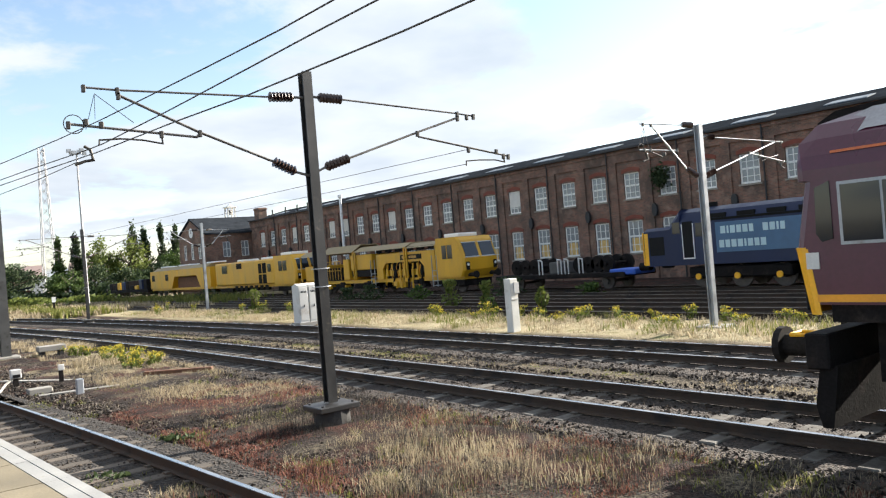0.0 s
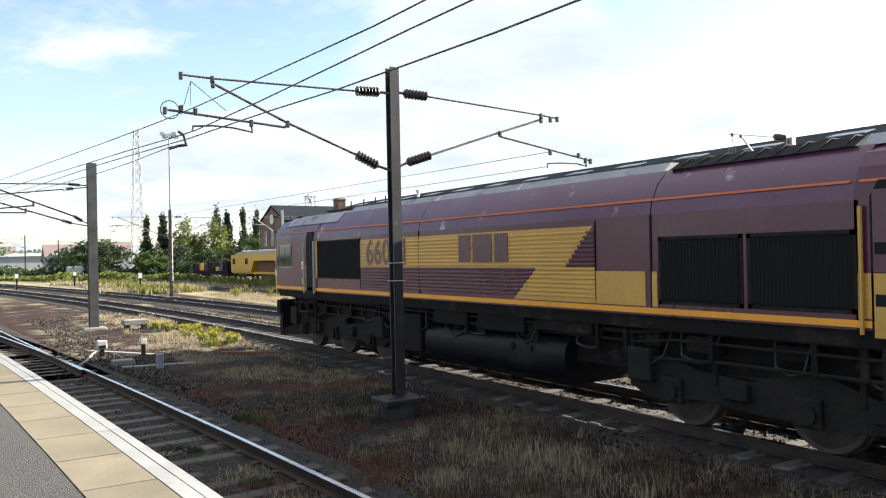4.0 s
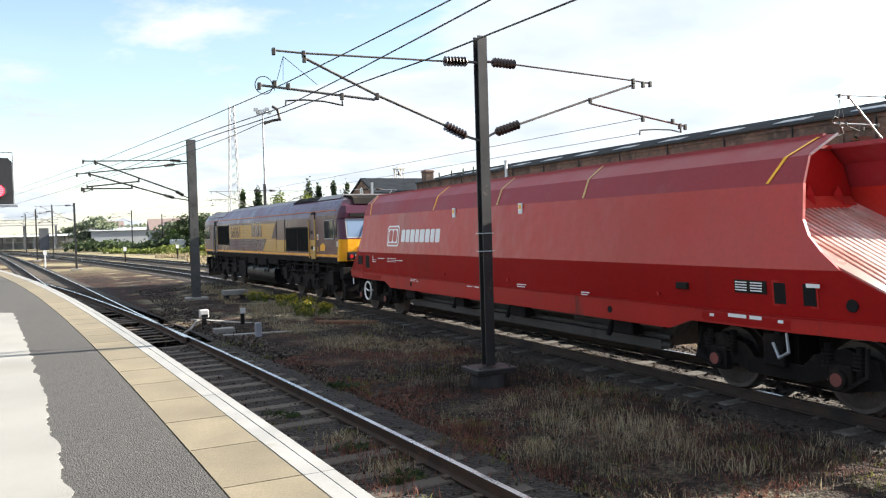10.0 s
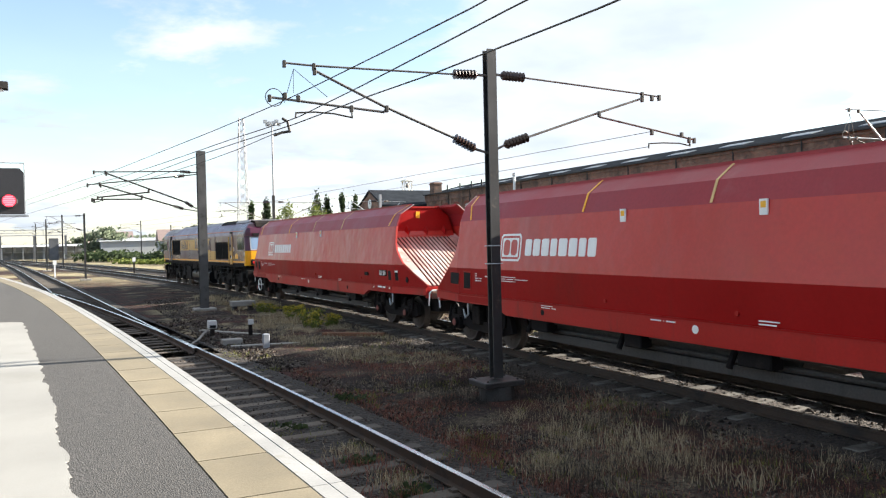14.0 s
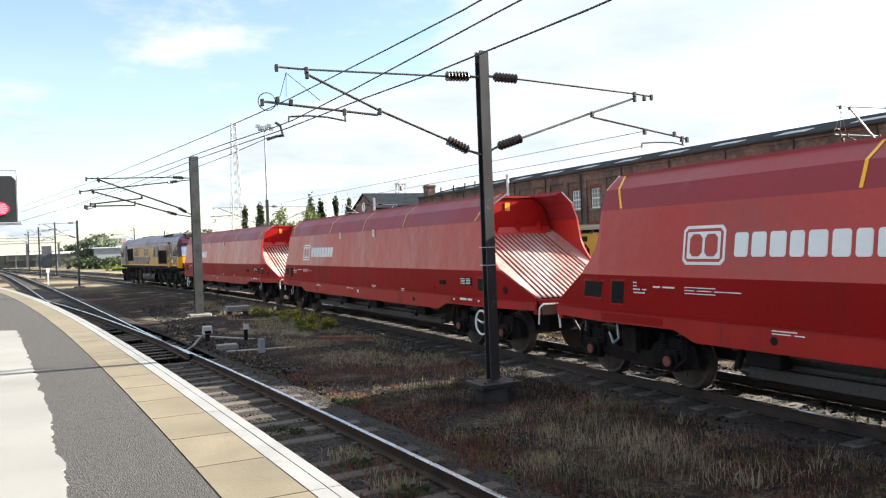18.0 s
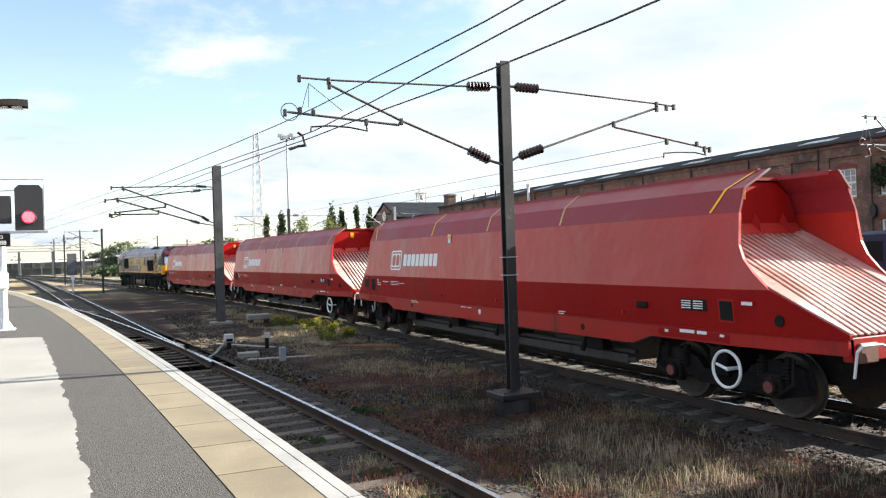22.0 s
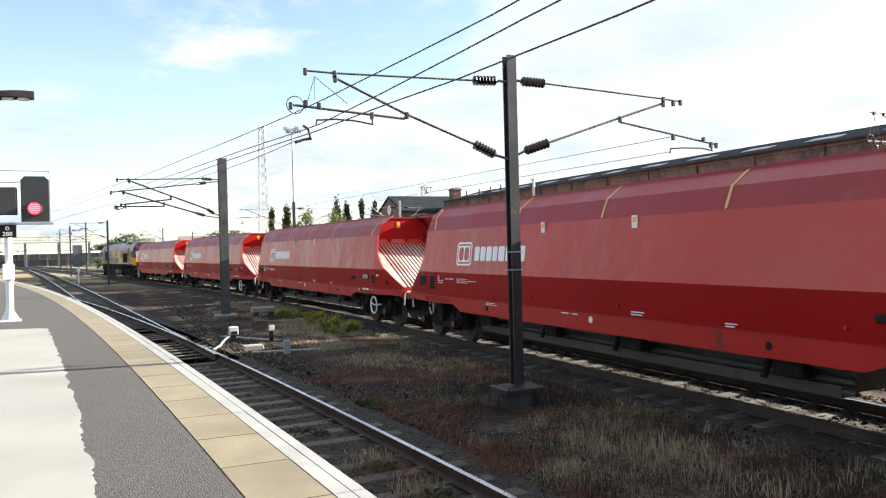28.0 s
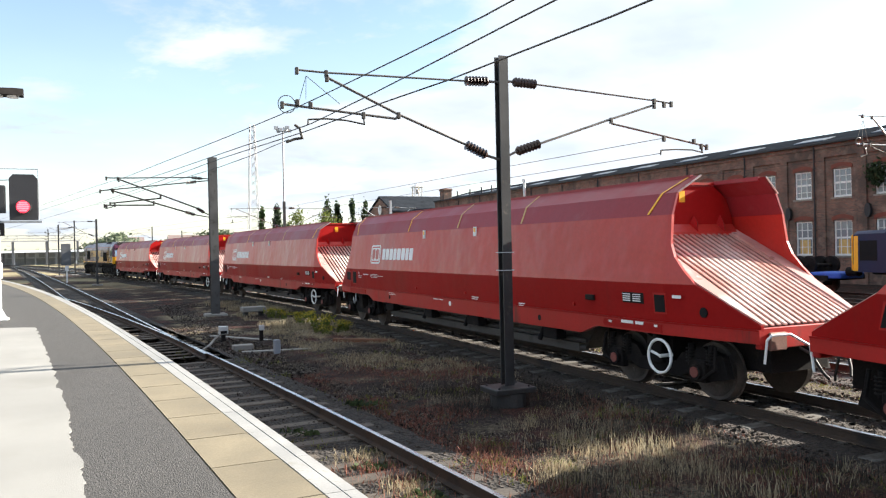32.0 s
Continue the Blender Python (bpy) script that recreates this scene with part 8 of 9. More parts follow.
    for sx in (-1, 1):
        bm = B()
        tube(bm, (SX + sx * 0.87, 23.3, 1.05), (SX + sx * 0.87, 23.85, 1.05), 0.2, 12)
        part("buffer", bm, M["under"], e)
    e = tagged(new("flat_wagon"), "low flat wagon carrying spare wheelsets and bright frames", "wagon")
    bm = B()
    box(bm, SX - 1.25, SX + 1.25, 24.6, 34.0, 0.62, 0.86, 0.03)
    part("deck", bm, M["under"], e)
    for k in range(7):
        y = 26.0 + 0.62 * k if k < 4 else 31.2 + 0.7 * (k - 4)
        bm = B()
        for s in (-1, 1):
            tube(bm, (SX + s * 0.7, y, 1.28), (SX + s * 0.85, y, 1.28), 0.42, 18)
        tube(bm, (SX - 1.0, y, 1.28), (SX + 1.0, y, 1.28), 0.08, 8)
        part("spare_wheelset", bm, M["under"], e)
    bm = B()
    box(bm, SX - 1.2, SX + 0.4, 24.0, 25.6, 0.72, 1.0, 0.05)
    part("bright_frame", bm, M["blue"], e, "bright blue frame")
    bm = B()
    box(bm, SX - 1.0, SX + 0.2, 29.0, 29.9, 0.86, 1.5, 0.04)
    part("crate", bm, M["steel_mid"], e)
    for y in (27.3, 28.3, 28.8, 30.2):
        bm = B()
        pipe(bm, [(SX - 1.2, y, 0.86), (SX - 1.2, y, 1.6), (SX - 1.2, y + 0.25, 1.65), (SX - 1.2, y + 0.25, 0.86)], 0.035)
        part("lashing_hoop", bm, M["cabinet"], e)
    for y in (26.0, 32.5):
        simple_axle(e, y, 0.4)


build_tamper()
build_second_unit()
build_blue_loco()


# ---- tall poles ----
def build_tower():
    e = tagged(new("lattice_tower"), "tall pale lattice radio tower in the distance", "tower")
    x, y, h, w = 39.4, 196.0, 34.0, 1.5
    for i, (a, b) in enumerate(((-1, -1), (1, -1), (1, 1), (-1, 1))):
        bm = B()
        tube(bm, (x + a * w, y + b * w, -0.3), (x + a * w * 0.35, y + b * w * 0.35, h), 0.11, 5)
        part("leg", bm, M["tower_grey"], e)
    for k in range(15):
        z0, z1 = h * k / 15, h * (k + 1) / 15
        w0, w1 = w * (1 - 0.65 * k / 15), w * (1 - 0.65 * (k + 1) / 15)
        bm = B()
        c0 = [(x + a * w0, y + b * w0, z0) for a, b in ((-1, -1), (1, -1), (1, 1), (-1, 1))]
        c1 = [(x + a * w1, y + b * w1, z1) for a, b in ((-1, -1), (1, -1), (1, 1), (-1, 1))]
        for i in range(4):
            for p, q in ((c0[i], c1[(i + 1) % 4]), (c0[(i + 1) % 4], c1[i])):
                bm = B()
                tube(bm, p, q, 0.06, 4)
                part("brace", bm, M["tower_grey"], e)
    e = tagged(new("floodlight_mast"), "thin tall pole carrying a cluster of floodlights", "floodlight")
    x, y, h = 21.0, 87.5, 15.9
    bm = B()
    tube(bm, (x, y, -0.3), (x, y, h), 0.17, 8, 0.09)
    part("pole", bm, M["tower_grey"], e)
    for k in range(6):
        bm = B()
        a = k * 1.047
        box(bm, x + math.cos(a) * 0.75 - 0.2, x + math.cos(a) * 0.75 + 0.2, y + math.sin(a) * 0.6 - 0.15, y + math.sin(a) * 0.6 + 0.15, h - 0.05 + 0.25 * (k % 2), h + 0.3 + 0.25 * (k % 2))
        tube(bm, (x, y, h), (x + math.cos(a) * 0.75, y + math.sin(a) * 0.6, h + 0.1), 0.04, 5)
        part("floodlight_head", bm, M["steel_grey"], e)


M["tower_grey"] = mat("pale_tower_steel", (0.42, 0.42, 0.43), 0.6, 0.3, 0.1)
build_tower()


# ---- trees, hedge and distance ----
def tree(x, y, h, w, m, label, poplar=False, seed=0, leaves=2600, size=0.25):
    e = tagged(new("tree"), label, "tree", "trees beyond the yard")
    rnd = random.Random(seed)
    bm = B()
    tube(bm, (x, y, -0.4), (x + rnd.uniform(-0.2, 0.2), y, h * 0.55), 0.035 * h, 8, 0.015 * h)
    for k in range(7):
        a = rnd.uniform(0, 6.28)
        z = h * rnd.uniform(0.25, 0.55)
        r = w * (0.3 if poplar else 0.6)
        tube(bm, (x, y, z), (x + math.cos(a) * r, y + math.sin(a) * r, z + h * (0.35 if poplar else 0.22)), 0.012 * h, 5, 0.004 * h)
    part("trunk", bm, M["bark"], e)
    vs, fs = [], []
    clumps = []
    for k in range(26 if not poplar else 34):
        if poplar:
            t = rnd.random()
            r = w * 0.36 * math.sin(math.pi * (0.25 + 0.72 * t)) * rnd.uniform(0.2, 1.0)
            a = rnd.uniform(0, 6.28)
            clumps.append((x + r * math.cos(a), y + r * math.sin(a), h * (0.1 + 0.88 * t), w * 0.24 * (1.1 - 0.6 * t), h * 0.085))
        else:
            a, u = rnd.uniform(0, 6.28), rnd.random()
            r = w * 0.5 * math.sqrt(rnd.random())
            z = h * (0.30 + 0.62 * u * (1 - 0.55 * (2 * r / w) ** 2))
            clumps.append((x + r * math.cos(a), y + r * math.sin(a), z, w * 0.15, h * 0.09))
    for k in range(leaves):
        c = clumps[rnd.randrange(len(clumps))]
        p = Vector((c[0] + rnd.gauss(0, c[3] * 0.6), c[1] + rnd.gauss(0, c[3] * 0.6), c[2] + rnd.gauss(0, c[4] * 0.6)))
        leaf_quad(vs, fs, p, size, rnd)
    raw("crown", vs, fs, M[m], e)


tree(24.5, 150, 7.6, 9.5, "leaf_dark", "dark round broadleaf tree", seed=1, leaves=2200)
tree(31.0, 147, 10.0, 2.6, "leaf_mid", "slim green poplar beyond the yard", True, 2, 2200)
tree(33.6, 146, 10.6, 2.6, "leaf_dark", "slim dark poplar beyond the yard", True, 3, 2200)
tree(36.8, 142, 10.2, 6.0, "leaf_light", "sunlit yellow-green broadleaf tree", seed=4, leaves=2200)
tree(40.6, 140, 9.8, 6.5, "leaf_light", "sunlit yellow-green broadleaf tree", seed=5, leaves=2200)
tree(42.7, 144, 12.0, 2.7, "leaf_dark", "slim dark poplar beyond the yard", True, 6, 2200)
tree(44.8, 144, 11.7, 2.6, "leaf_dark", "slim dark poplar beyond the yard", True, 7, 2200)
tree(47.4, 143, 11.4, 2.6, "leaf_dark", "slim dark poplar beyond the yard", True, 8, 2200)
tree(50.0, 143, 11.2, 2.9, "leaf_dark", "slim dark poplar beyond the yard", True, 9, 2200)
tree(47.5, 136, 8.6, 6.0, "leaf_mid", "rounded green broadleaf tree", seed=10, leaves=2000)
tree(52.5, 138, 8.4, 6.5, "leaf_mid", "rounded green broadleaf tree", seed=12, leaves=1800)
tree(43.0, 134, 6.0, 5.5, "leaf_dark", "low dark broadleaf tree", seed=13, leaves=1500)
tree(34.0, 136, 5.6, 5.5, "leaf_dark", "low dark broadleaf tree", seed=14, leaves=1500)
tree(29.0, 133, 5.0, 5.0, "leaf_mid", "low green broadleaf tree", seed=15, leaves=1400)
tree(38.5, 132, 4.8, 6.0, "leaf_dark", "low dark broadleaf tree", seed=16, leaves=1400)
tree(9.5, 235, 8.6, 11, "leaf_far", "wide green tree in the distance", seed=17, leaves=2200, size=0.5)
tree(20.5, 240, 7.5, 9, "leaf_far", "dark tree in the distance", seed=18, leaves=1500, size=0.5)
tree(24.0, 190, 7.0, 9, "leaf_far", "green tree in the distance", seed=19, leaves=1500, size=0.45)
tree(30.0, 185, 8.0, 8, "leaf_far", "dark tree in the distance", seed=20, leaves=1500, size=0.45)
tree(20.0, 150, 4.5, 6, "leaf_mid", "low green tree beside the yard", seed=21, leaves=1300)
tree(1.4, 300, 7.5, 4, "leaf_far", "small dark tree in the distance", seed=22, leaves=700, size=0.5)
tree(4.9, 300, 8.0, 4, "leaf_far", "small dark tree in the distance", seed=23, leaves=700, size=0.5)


def hedge(label, pts, width, height, m, n, seed, size=0.3):
    """A long run of scrub, too dense to count."""
    rnd = random.Random(seed)
    vs, fs = [], []
    for k in range(n):
        i = rnd.randrange(len(pts) - 1)
        t = rnd.random()
        x = pts[i][0] * (1 - t) + pts[i + 1][0] * t + rnd.gauss(0, width * 0.3)
        y = pts[i][1] * (1 - t) + pts[i + 1][1] * t + rnd.gauss(0, width * 0.3)
        hh = height * (0.55 + 0.45 * noise.noise((x * 0.12, y * 0.12, seed)) + 0.25 * noise.noise((x * 0.4, y * 0.4, seed)))
        leaf_quad(vs, fs, Vector((x, y, -0.25 + max(0.3, hh) * rnd.random() ** 0.6)), size, rnd)
    tagged(raw("scrub_hedge", vs, fs, M[m]), label, "hedge", kind="stuff")


hedge("dark green scrub hedge along the far boundary", [(3, 190), (14, 160), (24, 140), (36, 128), (54, 126), (75, 128)], 5, 3.4, "leaf_dark", 9000, 31, 0.4)
hedge("sunlit green scrub beside the far tracks", [(8, 150), (17, 124), (23, 112), (27, 104)], 3, 1.7, "leaf_light", 5000, 32, 0.28)
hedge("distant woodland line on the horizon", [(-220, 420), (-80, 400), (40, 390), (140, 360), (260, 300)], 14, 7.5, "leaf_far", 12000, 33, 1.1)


M["far_roof_pale"] = mat("far_pale_roofing", (0.42, 0.44, 0.46), 0.7, 0, 0.15, 0.3, 3)


def build_distance():
    e = tagged(new("far_station_building"), "long low pale glazed station building in the distance", "building")
    bm = B()
    box(bm, -40, 4.8, 264, 276, 1.7, 3.5)
    part("pale_wall", bm, M["far_grey"], e)
    bm = B()
    prism(bm, [(261, 3.5), (277, 3.5), (277, 4.2), (263, 4.0)], "x", -41, 5.4)
    part("flat_roof", bm, M["far_roof_pale"], e)
    bm = B()
    box(bm, -40, 4.6, 266, 275, -0.3, 1.7)
    part("shaded_base", bm, M["far_shade"], e)
    for k in range(16):
        bm = B()
        box(bm, -38.6 + k * 2.75, -36.6 + k * 2.75, 263.9, 264.05, 2.1, 3.2)
        w = part("window", bm, M["glass_house"], e)
        bm = B()
        box(bm, -39.6 + k * 2.75, -39.25 + k * 2.75, 262.0, 262.3, -0.3, 3.5)
        part("column", bm, M["far_dark" if k % 2 else "far_grey"], e)
    e = tagged(new("footbridge"), "long grey lattice footbridge over the far tracks", "bridge")
    for z, d in ((6.5, 0.3), (7.3, 0.16), (8.1, 0.22)):
        bm = B()
        box(bm, -45, 0.2, 250, 250.4, z, z + d)
        part("girder", bm, M["tower_grey"], e)
    for k in range(38):
        bm = B()
        x = -44.6 + k * 1.2
        tube(bm, (x, 250.2, 6.6), (x + (1.2 if k % 2 else 0.0), 250.2, 8.2), 0.06, 4)
        part("upright", bm, M["tower_grey"], e)
    for x, m in ((-30, "tower_grey"), (-17, "far_dark"), (-8.5, "far_dark"), (-0.5, "far_dark")):
        bm = B()
        box(bm, x - 0.3, x + 0.3, 250, 250.5, -0.3, 6.5)
        part("pier", bm, M[m], e)
    e = tagged(new("equipment_room"), "dark boxy equipment room under the footbridge", "hut")
    bm = B()
    box(bm, -4.6, -2.2, 236, 240, -0.3, 5.6, 0.05)
    part("wall", bm, M["far_dark"], e)
    rnd = random.Random(4)
    for x, y, w, h in ((26, 215, 9, 4.2), (37, 210, 8, 4.6), (50, 200, 9, 4.4), (13, 250, 9, 4.5)):
        e = tagged(new("house"), "small distant house with pitched roof", "house", "distant houses")
        bm = B()
        box(bm, x - w / 2, x + w / 2, y, y + 7, -0.3, h)
        part("wall", bm, M["far_grey"], e)
        bm = B()
        prism(bm, [(y - 0.4, h), (y + 3.5, h + 3.0), (y + 7.4, h)], "x", x - w / 2 - 0.3, x + w / 2 + 0.3)
        part("roof", bm, M["far_roof"], e)
        for k in (-1, 1):
            bm = B()
            box(bm, x + k * w * 0.25 - 0.5, x + k * w * 0.25 + 0.5, y - 0.04, y + 0.05, h - 1.9, h - 0.7)
            part("window", bm, M["glass_house"], e)
    e = tagged(new("storage_tank"), "pale rectangular storage tank by the far track", "tank")
    bm = B()
    box(bm, 17.7, 20.2, 144, 146, -0.3, 1.9, 0.15)
    part("shell", bm, M["cabinet"], e)
    e = tagged(new("timber_shed"), "low brown timber shed beside the far track", "shed")
    bm = B()
    box(bm, 24.3, 26.6, 148, 151, -0.3, 1.9)
    part("wall", bm, M["rust"], e)
    bm = B()
    prism(bm, [(23.3, 1.7), (26.9, 2.3), (26.9, 2.5), (23.3, 1.9)], "y", 147.7, 151.3)
    part("roof", bm, M["slate"], e)
    e = tagged(new("warehouse"), "long pale metal-clad warehouse beyond the trees", "warehouse")
    bm = B()
    box(bm, 8, 34, 228, 248, -0.3, 4.4)
    part("cladding", bm, M["far_grey"], e)
    bm = B()
    prism(bm, [(227.5, 4.4), (238, 5.4), (248.5, 4.4)], "x", 7.5, 34.5)
    part("roof", bm, M["far_grey"], e)
    for i, (x, y) in enumerate(((6.5, 92.0), (15.0, 74.0), (13.0, 100.0), (-1.2, 86.0))):
        e = tagged(new("track_marker"), "thin trackside marker stake with white head", "marker", "marker stakes")
        bm = B()
        box(bm, x - 0.07, x + 0.07, y - 0.07, y + 0.07, -0.3, 1.1)
        part("stake", bm, M["under_grey"] if i < 3 else M["white"], e)
        bm = B()
        box(bm, x - 0.16, x + 0.16, y - 0.10, y - 0.07, 1.0, 1.45)
        part("plate", bm, M["white"], e)


build_distance()


# ---- small plants ----
TUFTS = [(3.19, 9.56), (3.08, 8.91), (3.46, 8.44), (3.22, 8.09), (4.77, 9.14), (4.46, 8.41), (5.08, 7.91), (4.66, 7.16), (3.0, 7.5)]


def blades(name, label, spots, m, h0, h1, w, seed, lean=0.35):
    """Thousands of bent grass blades on the given spots (x, y, z)."""
    rng = np.random.default_rng(seed)
    P = np.array(spots)
    n = len(P)
    a = rng.uniform(0, 2 * np.pi, n)
    hh = rng.uniform(h0, h1, n)
    ln = rng.normal(0, lean, n) * hh
    b = rng.uniform(0, 2 * np.pi, n)
    d = np.stack([np.cos(a), np.sin(a), np.zeros(n)], 1) * (w * rng.uniform(0.6, 1.3, n))[:, None]
    off = np.stack([np.cos(b) * ln, np.sin(b) * ln, hh], 1)
    mid = P + off * np.array([0.35, 0.35, 0.6])
    V = np.stack([P - d, P + d, mid + d * 0.7, mid - d * 0.7, P + off], 1).reshape(-1, 3)
    fs = []
    for i in range(n):
        k = 5 * i
        fs += [(k, k + 1, k + 2, k + 3), (k + 3, k + 2, k + 4)]
    me = bpy.data.meshes.new(name)
    me.from_pydata(V.tolist(), [], fs)
    me.materials.append(M[m])
    return tagged(new(name, me), label, "grass", kind="stuff")


def patchy(x0, x1, y0, y1, n, scale, cut, seed, z=-0.24, up=0.0):
    """Spots gathered into tufts, where a noise field allows them."""
    rnd = random.Random(seed)
    out = []
    while len(out) < n:
        x, y = rnd.uniform(x0, x1), rnd.uniform(y0, y1)
        if noise.noise((x * scale, y * scale, seed * 1.7)) + 0.35 * noise.noise((x * scale * 4, y * scale * 4, seed)) > cut:
            for k in range(7):
                out.append((x + rnd.gauss(0, 0.06), y + rnd.gauss(0, 0.06), z + up))
    return out[:n]


blades("dry_grass", "tall dry grass between the tracks, darkened as in shade", patchy(4.7, 8.1, 2.5, 13.5, 9000, 0.75, 0.0, 41, -0.22), "straw_shade", 0.07, 0.27, 0.0026, 41, 0.4)
blades("dry_grass", "dry straw grass between the tracks", patchy(5.0, 8.1, 3.0, 26, 3000, 0.7, 0.20, 42, -0.22), "straw", 0.04, 0.2, 0.0028, 42, 0.6)
blades("sorrel", "low red sorrel patches between the tracks", patchy(4.3, 8.2, 3.0, 17.5, 25000, 0.55, -0.02, 43, -0.22), "sorrel", 0.02, 0.085, 0.006, 43, 0.9)
blades("green_weeds", "scattered green weeds between the tracks", patchy(2.2, 8.2, 3.5, 22, 1800, 0.8, 0.28, 44, -0.22), "grass_green", 0.03, 0.11, 0.008, 44, 0.7)
blades("verge_grass", "sun-bleached dry verge grass", patchy(16.6, 20.9, 6, 60, 20000, 0.3, -0.25, 45, -0.16), "straw", 0.05, 0.24, 0.010, 45, 0.7)
blades("verge_grass", "green verge grass among the straw", patchy(16.8, 20.9, 6, 60, 3500, 0.4, 0.16, 46, -0.16), "grass_green", 0.08, 0.32, 0.012, 46, 0.5)
blades("middle_grass", "thin dry grass between the running lines", patchy(11.6, 13.0, 3, 60, 9000, 0.5, -0.1, 47, -0.24), "straw", 0.02, 0.07, 0.006, 47, 1.2)
blades("middle_grass", "low green growth between the running lines", patchy(11.6, 13.0, 3, 60, 7000, 0.45, 0.0, 58, -0.24), "grass_green", 0.02, 0.07, 0.007, 58, 1.0)
blades("far_grass", "dry grass beside the far tracks", patchy(11, 24, 60, 110, 9000, 0.1, -0.1, 48, -0.26), "straw", 0.2, 0.6, 0.04, 48)
blades("far_weeds", "green weeds beside the far tracks", patchy(14, 30, 62, 120, 6000, 0.12, 0.05, 49, -0.26), "grass_green", 0.3, 0.9, 0.05, 49)
blades("straw_patch", "sunlit straw and seed heads near the platform", patchy(4.6, 8.3, 2.2, 11.0, 4200, 0.7, -0.05, 51, -0.22), "straw", 0.03, 0.17, 0.0024, 51, 0.7)
# Bright blades packed in where the sun patch falls, to lighten it.
blades("straw_patch", "tall pale seed heads added to brighten the sun patch", patchy(4.6, 6.9, 6.2, 10.2, 1500, 0.9, 0.08, 53, -0.22), "straw", 0.05, 0.3, 0.0028, 53, 0.55)
blades("straw_patch", "tuft of tall bleached seed heads beside the running line", patchy(6.0, 8.0, 5.6, 8.9, 800, 0.9, -0.05, 54, -0.22), "seed_head", 0.08, 0.26, 0.0036, 54, 0.5)
blades("green_weeds", "low green weeds among the straw", patchy(4.6, 8.2, 2.2, 11.0, 1500, 0.8, 0.2, 52, -0.22), "grass_green", 0.03, 0.14, 0.007, 52, 0.7)
blades("straw_patch", "pale dry grass in front of the ragwort", patchy(5.4, 8.2, 15.5, 27, 7000, 0.5, -0.05, 61, -0.22), "straw", 0.03, 0.15, 0.006, 61, 0.8)
blades("straw_patch", "bright dry grass patch near the mast", patchy(5.8, 8.4, 24, 42, 5000, 0.35, 0.02, 50, -0.24), "straw", 0.08, 0.3, 0.010, 50)


def tuft(x, y, r, n, h0, h1, m, name, label, seed):
    """A small round tuft of one plant."""
    rnd = random.Random(seed)
    spots = [(x + rnd.gauss(0, r), y + rnd.gauss(0, r), -0.24) for k in range(n)]
    return blades(name, label, spots, m, h0, h1, 0.006, seed, 0.5)


for i, (x, y) in enumerate(TUFTS):
    tuft(x, y, 0.16 + 0.05 * (i % 3), 340, 0.04, 0.19, "sorrel" if i % 3 else "straw", "sorrel" if i % 3 else "dry_grass", "red seeding sorrel tuft beside the platform rail" if i % 3 else "straw tuft beside the platform rail", 300 + i)
    tuft(x + 0.2, y + 0.25, 0.12, 160, 0.03, 0.12, "grass_green", "green_weeds", "yellow-green weeds beside the platform rail", 340 + i)
blades("dry_litter", "short dry stalks lying over the trackside ground", patchy(4.2, 8.3, 2.4, 24, 16000, 0.9, -0.25, 57, -0.215), "straw", 0.01, 0.05, 0.003, 57, 1.6)


def ragwort(x, y, h, label, seed, flowers=True):
    e = tagged(new("weed_clump"), label, "weed", "weed clumps")
    rnd = random.Random(seed)
    bm = B()
    tops = []
    for k in range(7):
        a, r = rnd.uniform(0, 6.28), rnd.uniform(0.05, 0.28)
        q = (x + r * math.cos(a), y + r * math.sin(a), -0.2 + h * rnd.uniform(0.65, 1.0))
        tube(bm, (x + 0.3 * r * math.cos(a), y + 0.3 * r * math.sin(a), -0.26), q, 0.010, 4, 0.006)
        tops.append(q)
    tagged(part("stem", bm, M["grass_green"], e), kind="stuff")
    vs, fs = [], []
    for k in range(64):
        q = tops[rnd.randrange(7)]
        t = rnd.random()
        leaf_quad(vs, fs, Vector((x + (q[0] - x) * t + rnd.gauss(0, 0.06), y + (q[1] - y) * t + rnd.gauss(0, 0.06), -0.2 + (q[2] + 0.2) * t)), 0.06, rnd)
    raw("foliage", vs, fs, M["leaf_light" if flowers else "leaf_dark"], e)
    if flowers:
        vs, fs = [], []
        for q in tops:
            for k in range(14):
                leaf_quad(vs, fs, Vector((q[0] + rnd.gauss(0, 0.06), q[1] + rnd.gauss(0, 0.06), q[2] + rnd.gauss(0, 0.035))), 0.028, rnd)
        tagged(raw("blossom", vs, fs, M["ragwort"], e), "small yellow flower heads", kind="stuff")


rr = random.Random(77)
for k in range(26):
    t = k / 25
    ragwort(rr.uniform(19.3, 20.8), 11.0 + 16 * t + rr.uniform(-0.5, 0.5), rr.uniform(0.25, 0.55), "yellow-flowered ragwort in the dry verge", 100 + k)
for k in range(16):
    ragwort(rr.uniform(6.9, 8.0), rr.uniform(24.0, 32.0), rr.uniform(0.25, 0.55), "yellow-flowered ragwort clump beside the track", 140 + k)
for x, y, h in ((3.21, 7.68, 0.07), (3.18, 9.07, 0.06), (2.8, 11.3, 0.06), (4.35, 12.9, 0.08)):
    ragwort(x, y, h, "low green weed between the platform rails", int(y * 100), False)
for k in range(7):
    ragwort(rr.uniform(17, 20.5), rr.uniform(30, 60), rr.uniform(0.4, 0.8), "ragwort in the far verge", 160 + k)


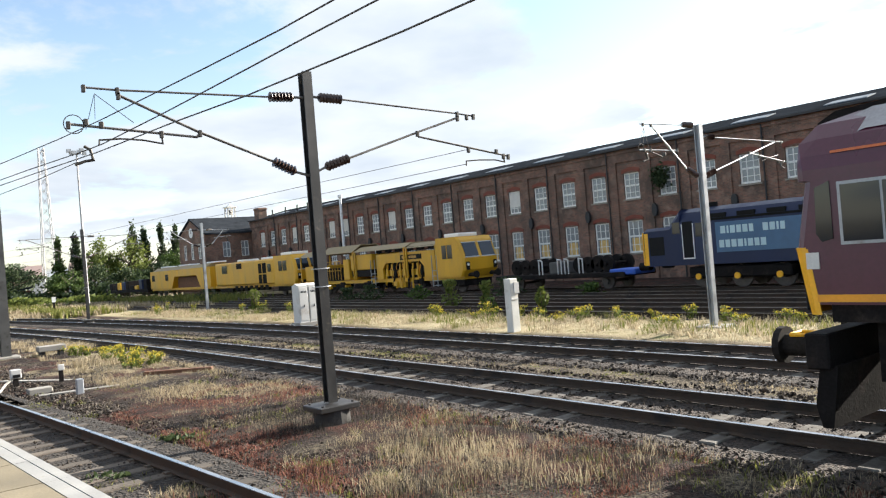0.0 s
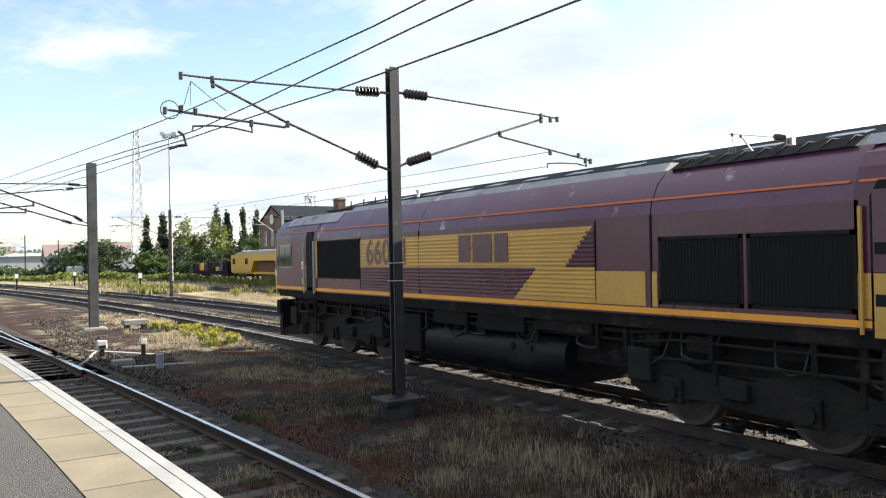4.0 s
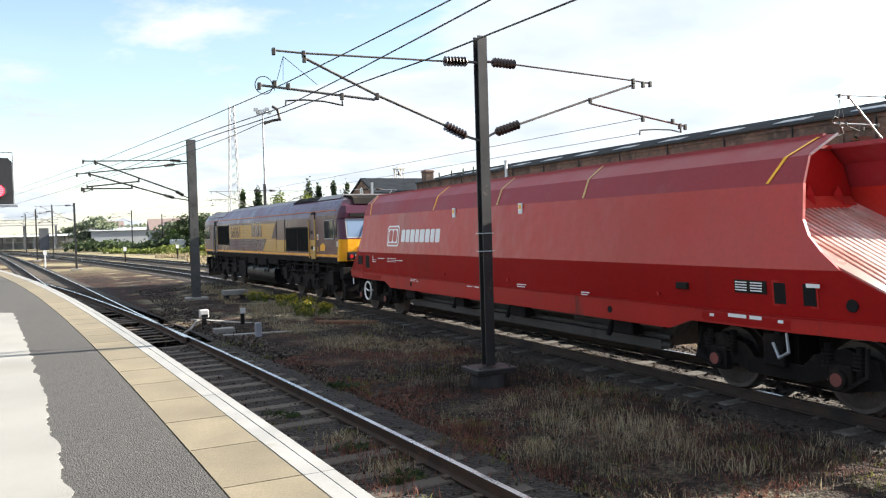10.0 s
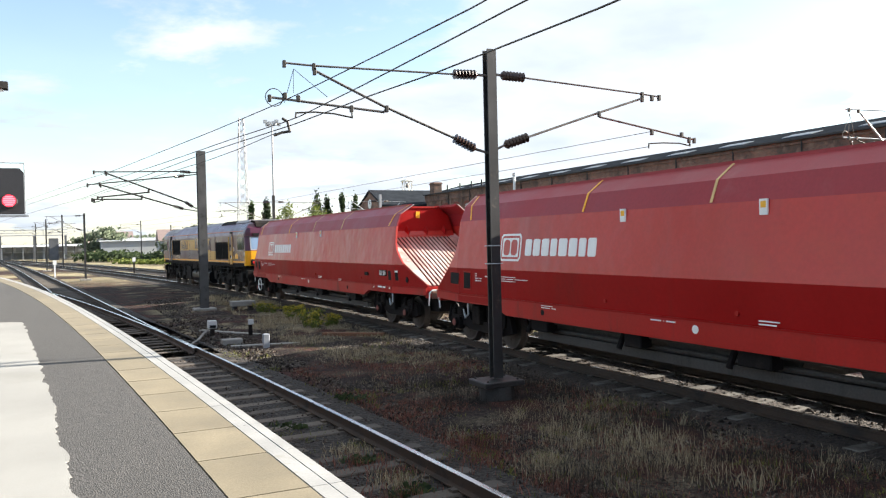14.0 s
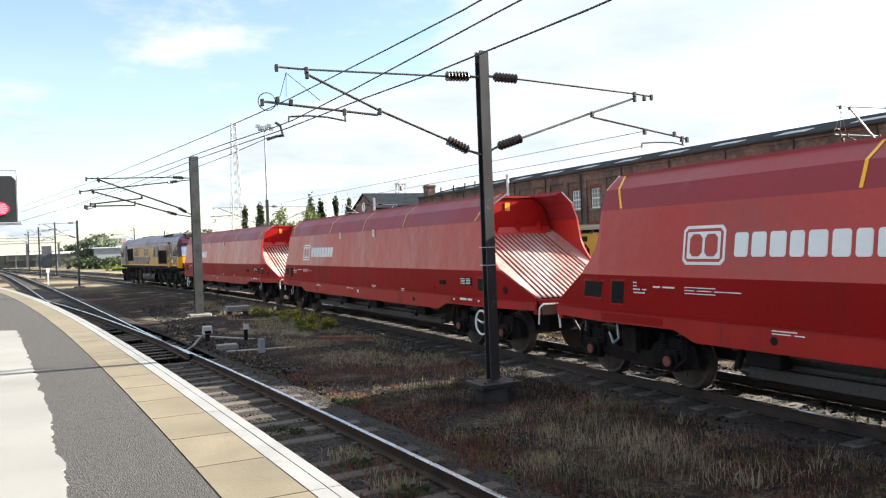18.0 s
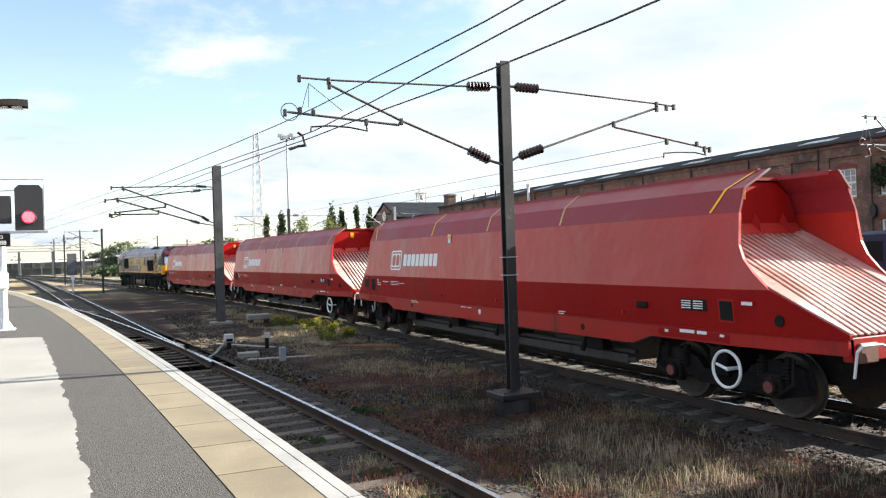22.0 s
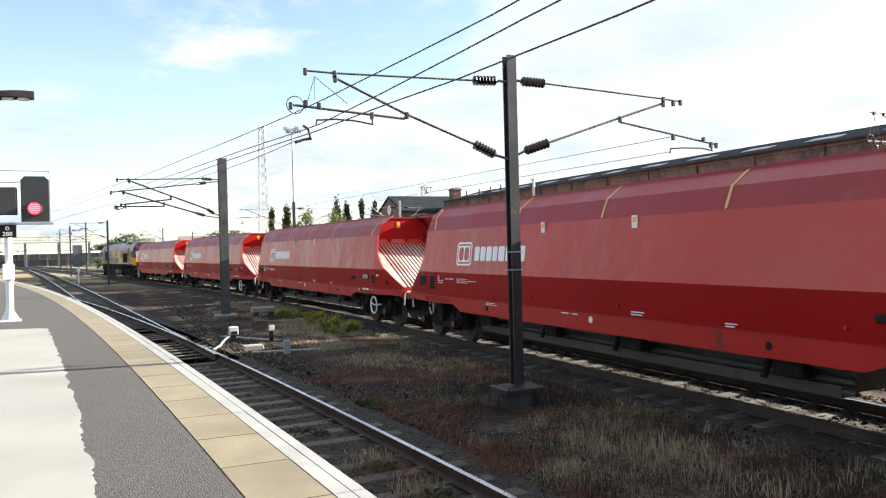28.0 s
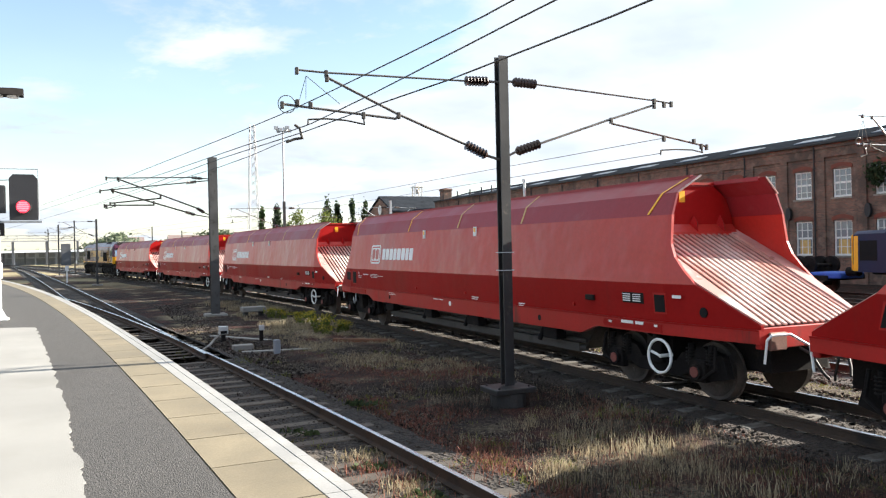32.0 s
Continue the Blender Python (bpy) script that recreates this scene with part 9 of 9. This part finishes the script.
def bush(x, y, h, w, m, seed):
    e = tagged(new("bush"), "leafy green bush growing beside the sidings", "bush", "bushes by the sidings")
    rnd = random.Random(seed)
    bm = B()
    for k in range(5):
        a = rnd.uniform(0, 6.28)
        tube(bm, (x, y, -0.3), (x + 0.4 * w * math.cos(a), y + 0.4 * w * math.sin(a), h * 0.7), 0.03, 5, 0.01)
    part("stem", bm, M["bark"], e)
    vs, fs = [], []
    for k in range(330):
        t = rnd.random()
        r = w * 0.5 * (0.45 + 0.55 * math.sin(2.6 * t + 0.4)) * rnd.random() ** 0.5 * (0.7 + 0.3 * math.sin(9 * t + seed))
        a = rnd.uniform(0, 6.28)
        leaf_quad(vs, fs, Vector((x + r * math.cos(a), y + r * math.sin(a), -0.2 + h * t)), 0.11, rnd)
    raw("foliage", vs, fs, M[m], e)


for i, (x, y, h, w, m) in enumerate(((23.6, 29.8, 1.9, 1.4, "leaf_light"), (24.2, 27.8, 1.7, 1.1, "leaf_light"), (21.0, 46.5, 1.9, 1.2, "leaf_light"), (21.2, 21.2, 1.5, 0.7, "leaf_light"), (26.6, 36.5, 1.3, 2.2, "leaf_mid"), (26.5, 41.5, 1.5, 2.6, "leaf_dark"),
                                     (26.6, 44.5, 1.3, 2.0, "leaf_dark"), (29.0, 31.5, 1.5, 2.6, "leaf_dark"), (29.4, 26.0, 0.9, 2.0, "leaf_mid"), (20.3, 37.5, 1.0, 0.8, "leaf_light"), (27.0, 70.0, 1.6, 3.0, "leaf_dark"), (21.5, 24.5, 0.9, 0.8, "leaf_mid"))):
    bush(x, y, h * 0.72, w * 0.85, m, 200 + i)


# ---- loose stones ----
def stones(label, spots, s0, s1, m, seed):
    rng = np.random.default_rng(seed)
    P = np.array(spots)
    n = len(P)
    base = np.array([(1, 0, 0), (0, 1, 0), (-1, 0, 0), (0, -1, 0), (0, 0, 0.8), (0, 0, -0.8)])
    sz = rng.uniform(s0, s1, (n, 1, 3))
    V = base[None] * sz + rng.normal(0, 0.18, (n, 6, 3)) * sz
    a = rng.uniform(0, 6.28, n)
    c, s = np.cos(a)[:, None], np.sin(a)[:, None]
    V = np.stack([V[..., 0] * c - V[..., 1] * s, V[..., 0] * s + V[..., 1] * c, V[..., 2]], -1) + P[:, None]
    tri = ((0, 1, 4), (1, 2, 4), (2, 3, 4), (3, 0, 4), (1, 0, 5), (2, 1, 5), (3, 2, 5), (0, 3, 5))
    fs = [tuple(6 * i + q for q in t) for i in range(n) for t in tri]
    me = bpy.data.meshes.new("loose_stones")
    me.from_pydata(V.reshape(-1, 3).tolist(), [], fs)
    me.materials.append(M[m])
    return tagged(new("loose_stones", me), label, "stones", kind="stuff")


def along(path, y0, y1, offs, n, seed, z):
    rnd = random.Random(seed)
    P = np.array(path)
    out = []
    for k in range(n):
        y = y0 + (y1 - y0) * rnd.random() ** 1.6
        x = np.interp(y, P[:, 1], P[:, 0])
        o = rnd.choice(offs)
        out.append((x + rnd.uniform(*o), y, z + rnd.uniform(-0.015, 0.012)))
    return out


stones("grey-brown ballast stones beside the through line", along(MAIN, 1, 45, [(-1.95, -1.3), (1.3, 2.1), (-0.68, 0.68)], 9000, 61, -0.19), 0.018, 0.05, "stone", 61)
stones("grey ballast stones beside the second line", along(SECOND, 3, 40, [(-2.0, -1.3), (1.3, 2.0)], 4000, 62, -0.19), 0.02, 0.05, "stone", 62)
stones("dark stones and grit beside the platform line", along(PLAT, 2, 30, [(0.85, 2.9), (-0.6, 0.68)], 8000, 63, -0.195), 0.012, 0.04, "stone", 63)
stones("scattered stones on the trackside ground", [(rr.uniform(4.4, 8.2), 2.5 + 26 * rr.random() ** 1.5, -0.2) for k in range(14000)], 0.007, 0.030, "stone_pale", 64)
stones("grey stones on the dark ground beside the junction", [(rr.uniform(3.4, 8.4), 17 + 26 * rr.random() ** 1.3, -0.21) for k in range(9000)], 0.015, 0.05, "stone_pale", 65)

# ---- the tracks, last of the large structure ----
railway("through line with polished rails and concrete sleepers", MAIN, True, sleepers_on(MAIN, -9, 75), M["sleeper"], "a")
railway("second line with shiny rails and grey sleepers", SECOND, True, sleepers_on(SECOND, -9, 60), M["sleeper"], "a")
railway("platform line with polished rails in dark ballast", PLAT, True, sleepers_on(PLAT, -9, 60), M["timber"], "a", "ballast_dark", 1.5)
railway("branch rails leaving the platform line", BRANCH, True, sleepers_on(BRANCH, 36, 90, 0.8), M["timber"], "a", "ballast_dark", 1.4)
for x in (21.9, 25.0, 28.2, 31.6):
    line = [(x, y) for y in np.arange(-40, 150, 10.0)]
    railway("rusty siding track with dark sleepers", line, False, sleepers_on(line, 8, 55, 1.3), M["timber"], "a", "ballast_dark", 1.4)


motions()
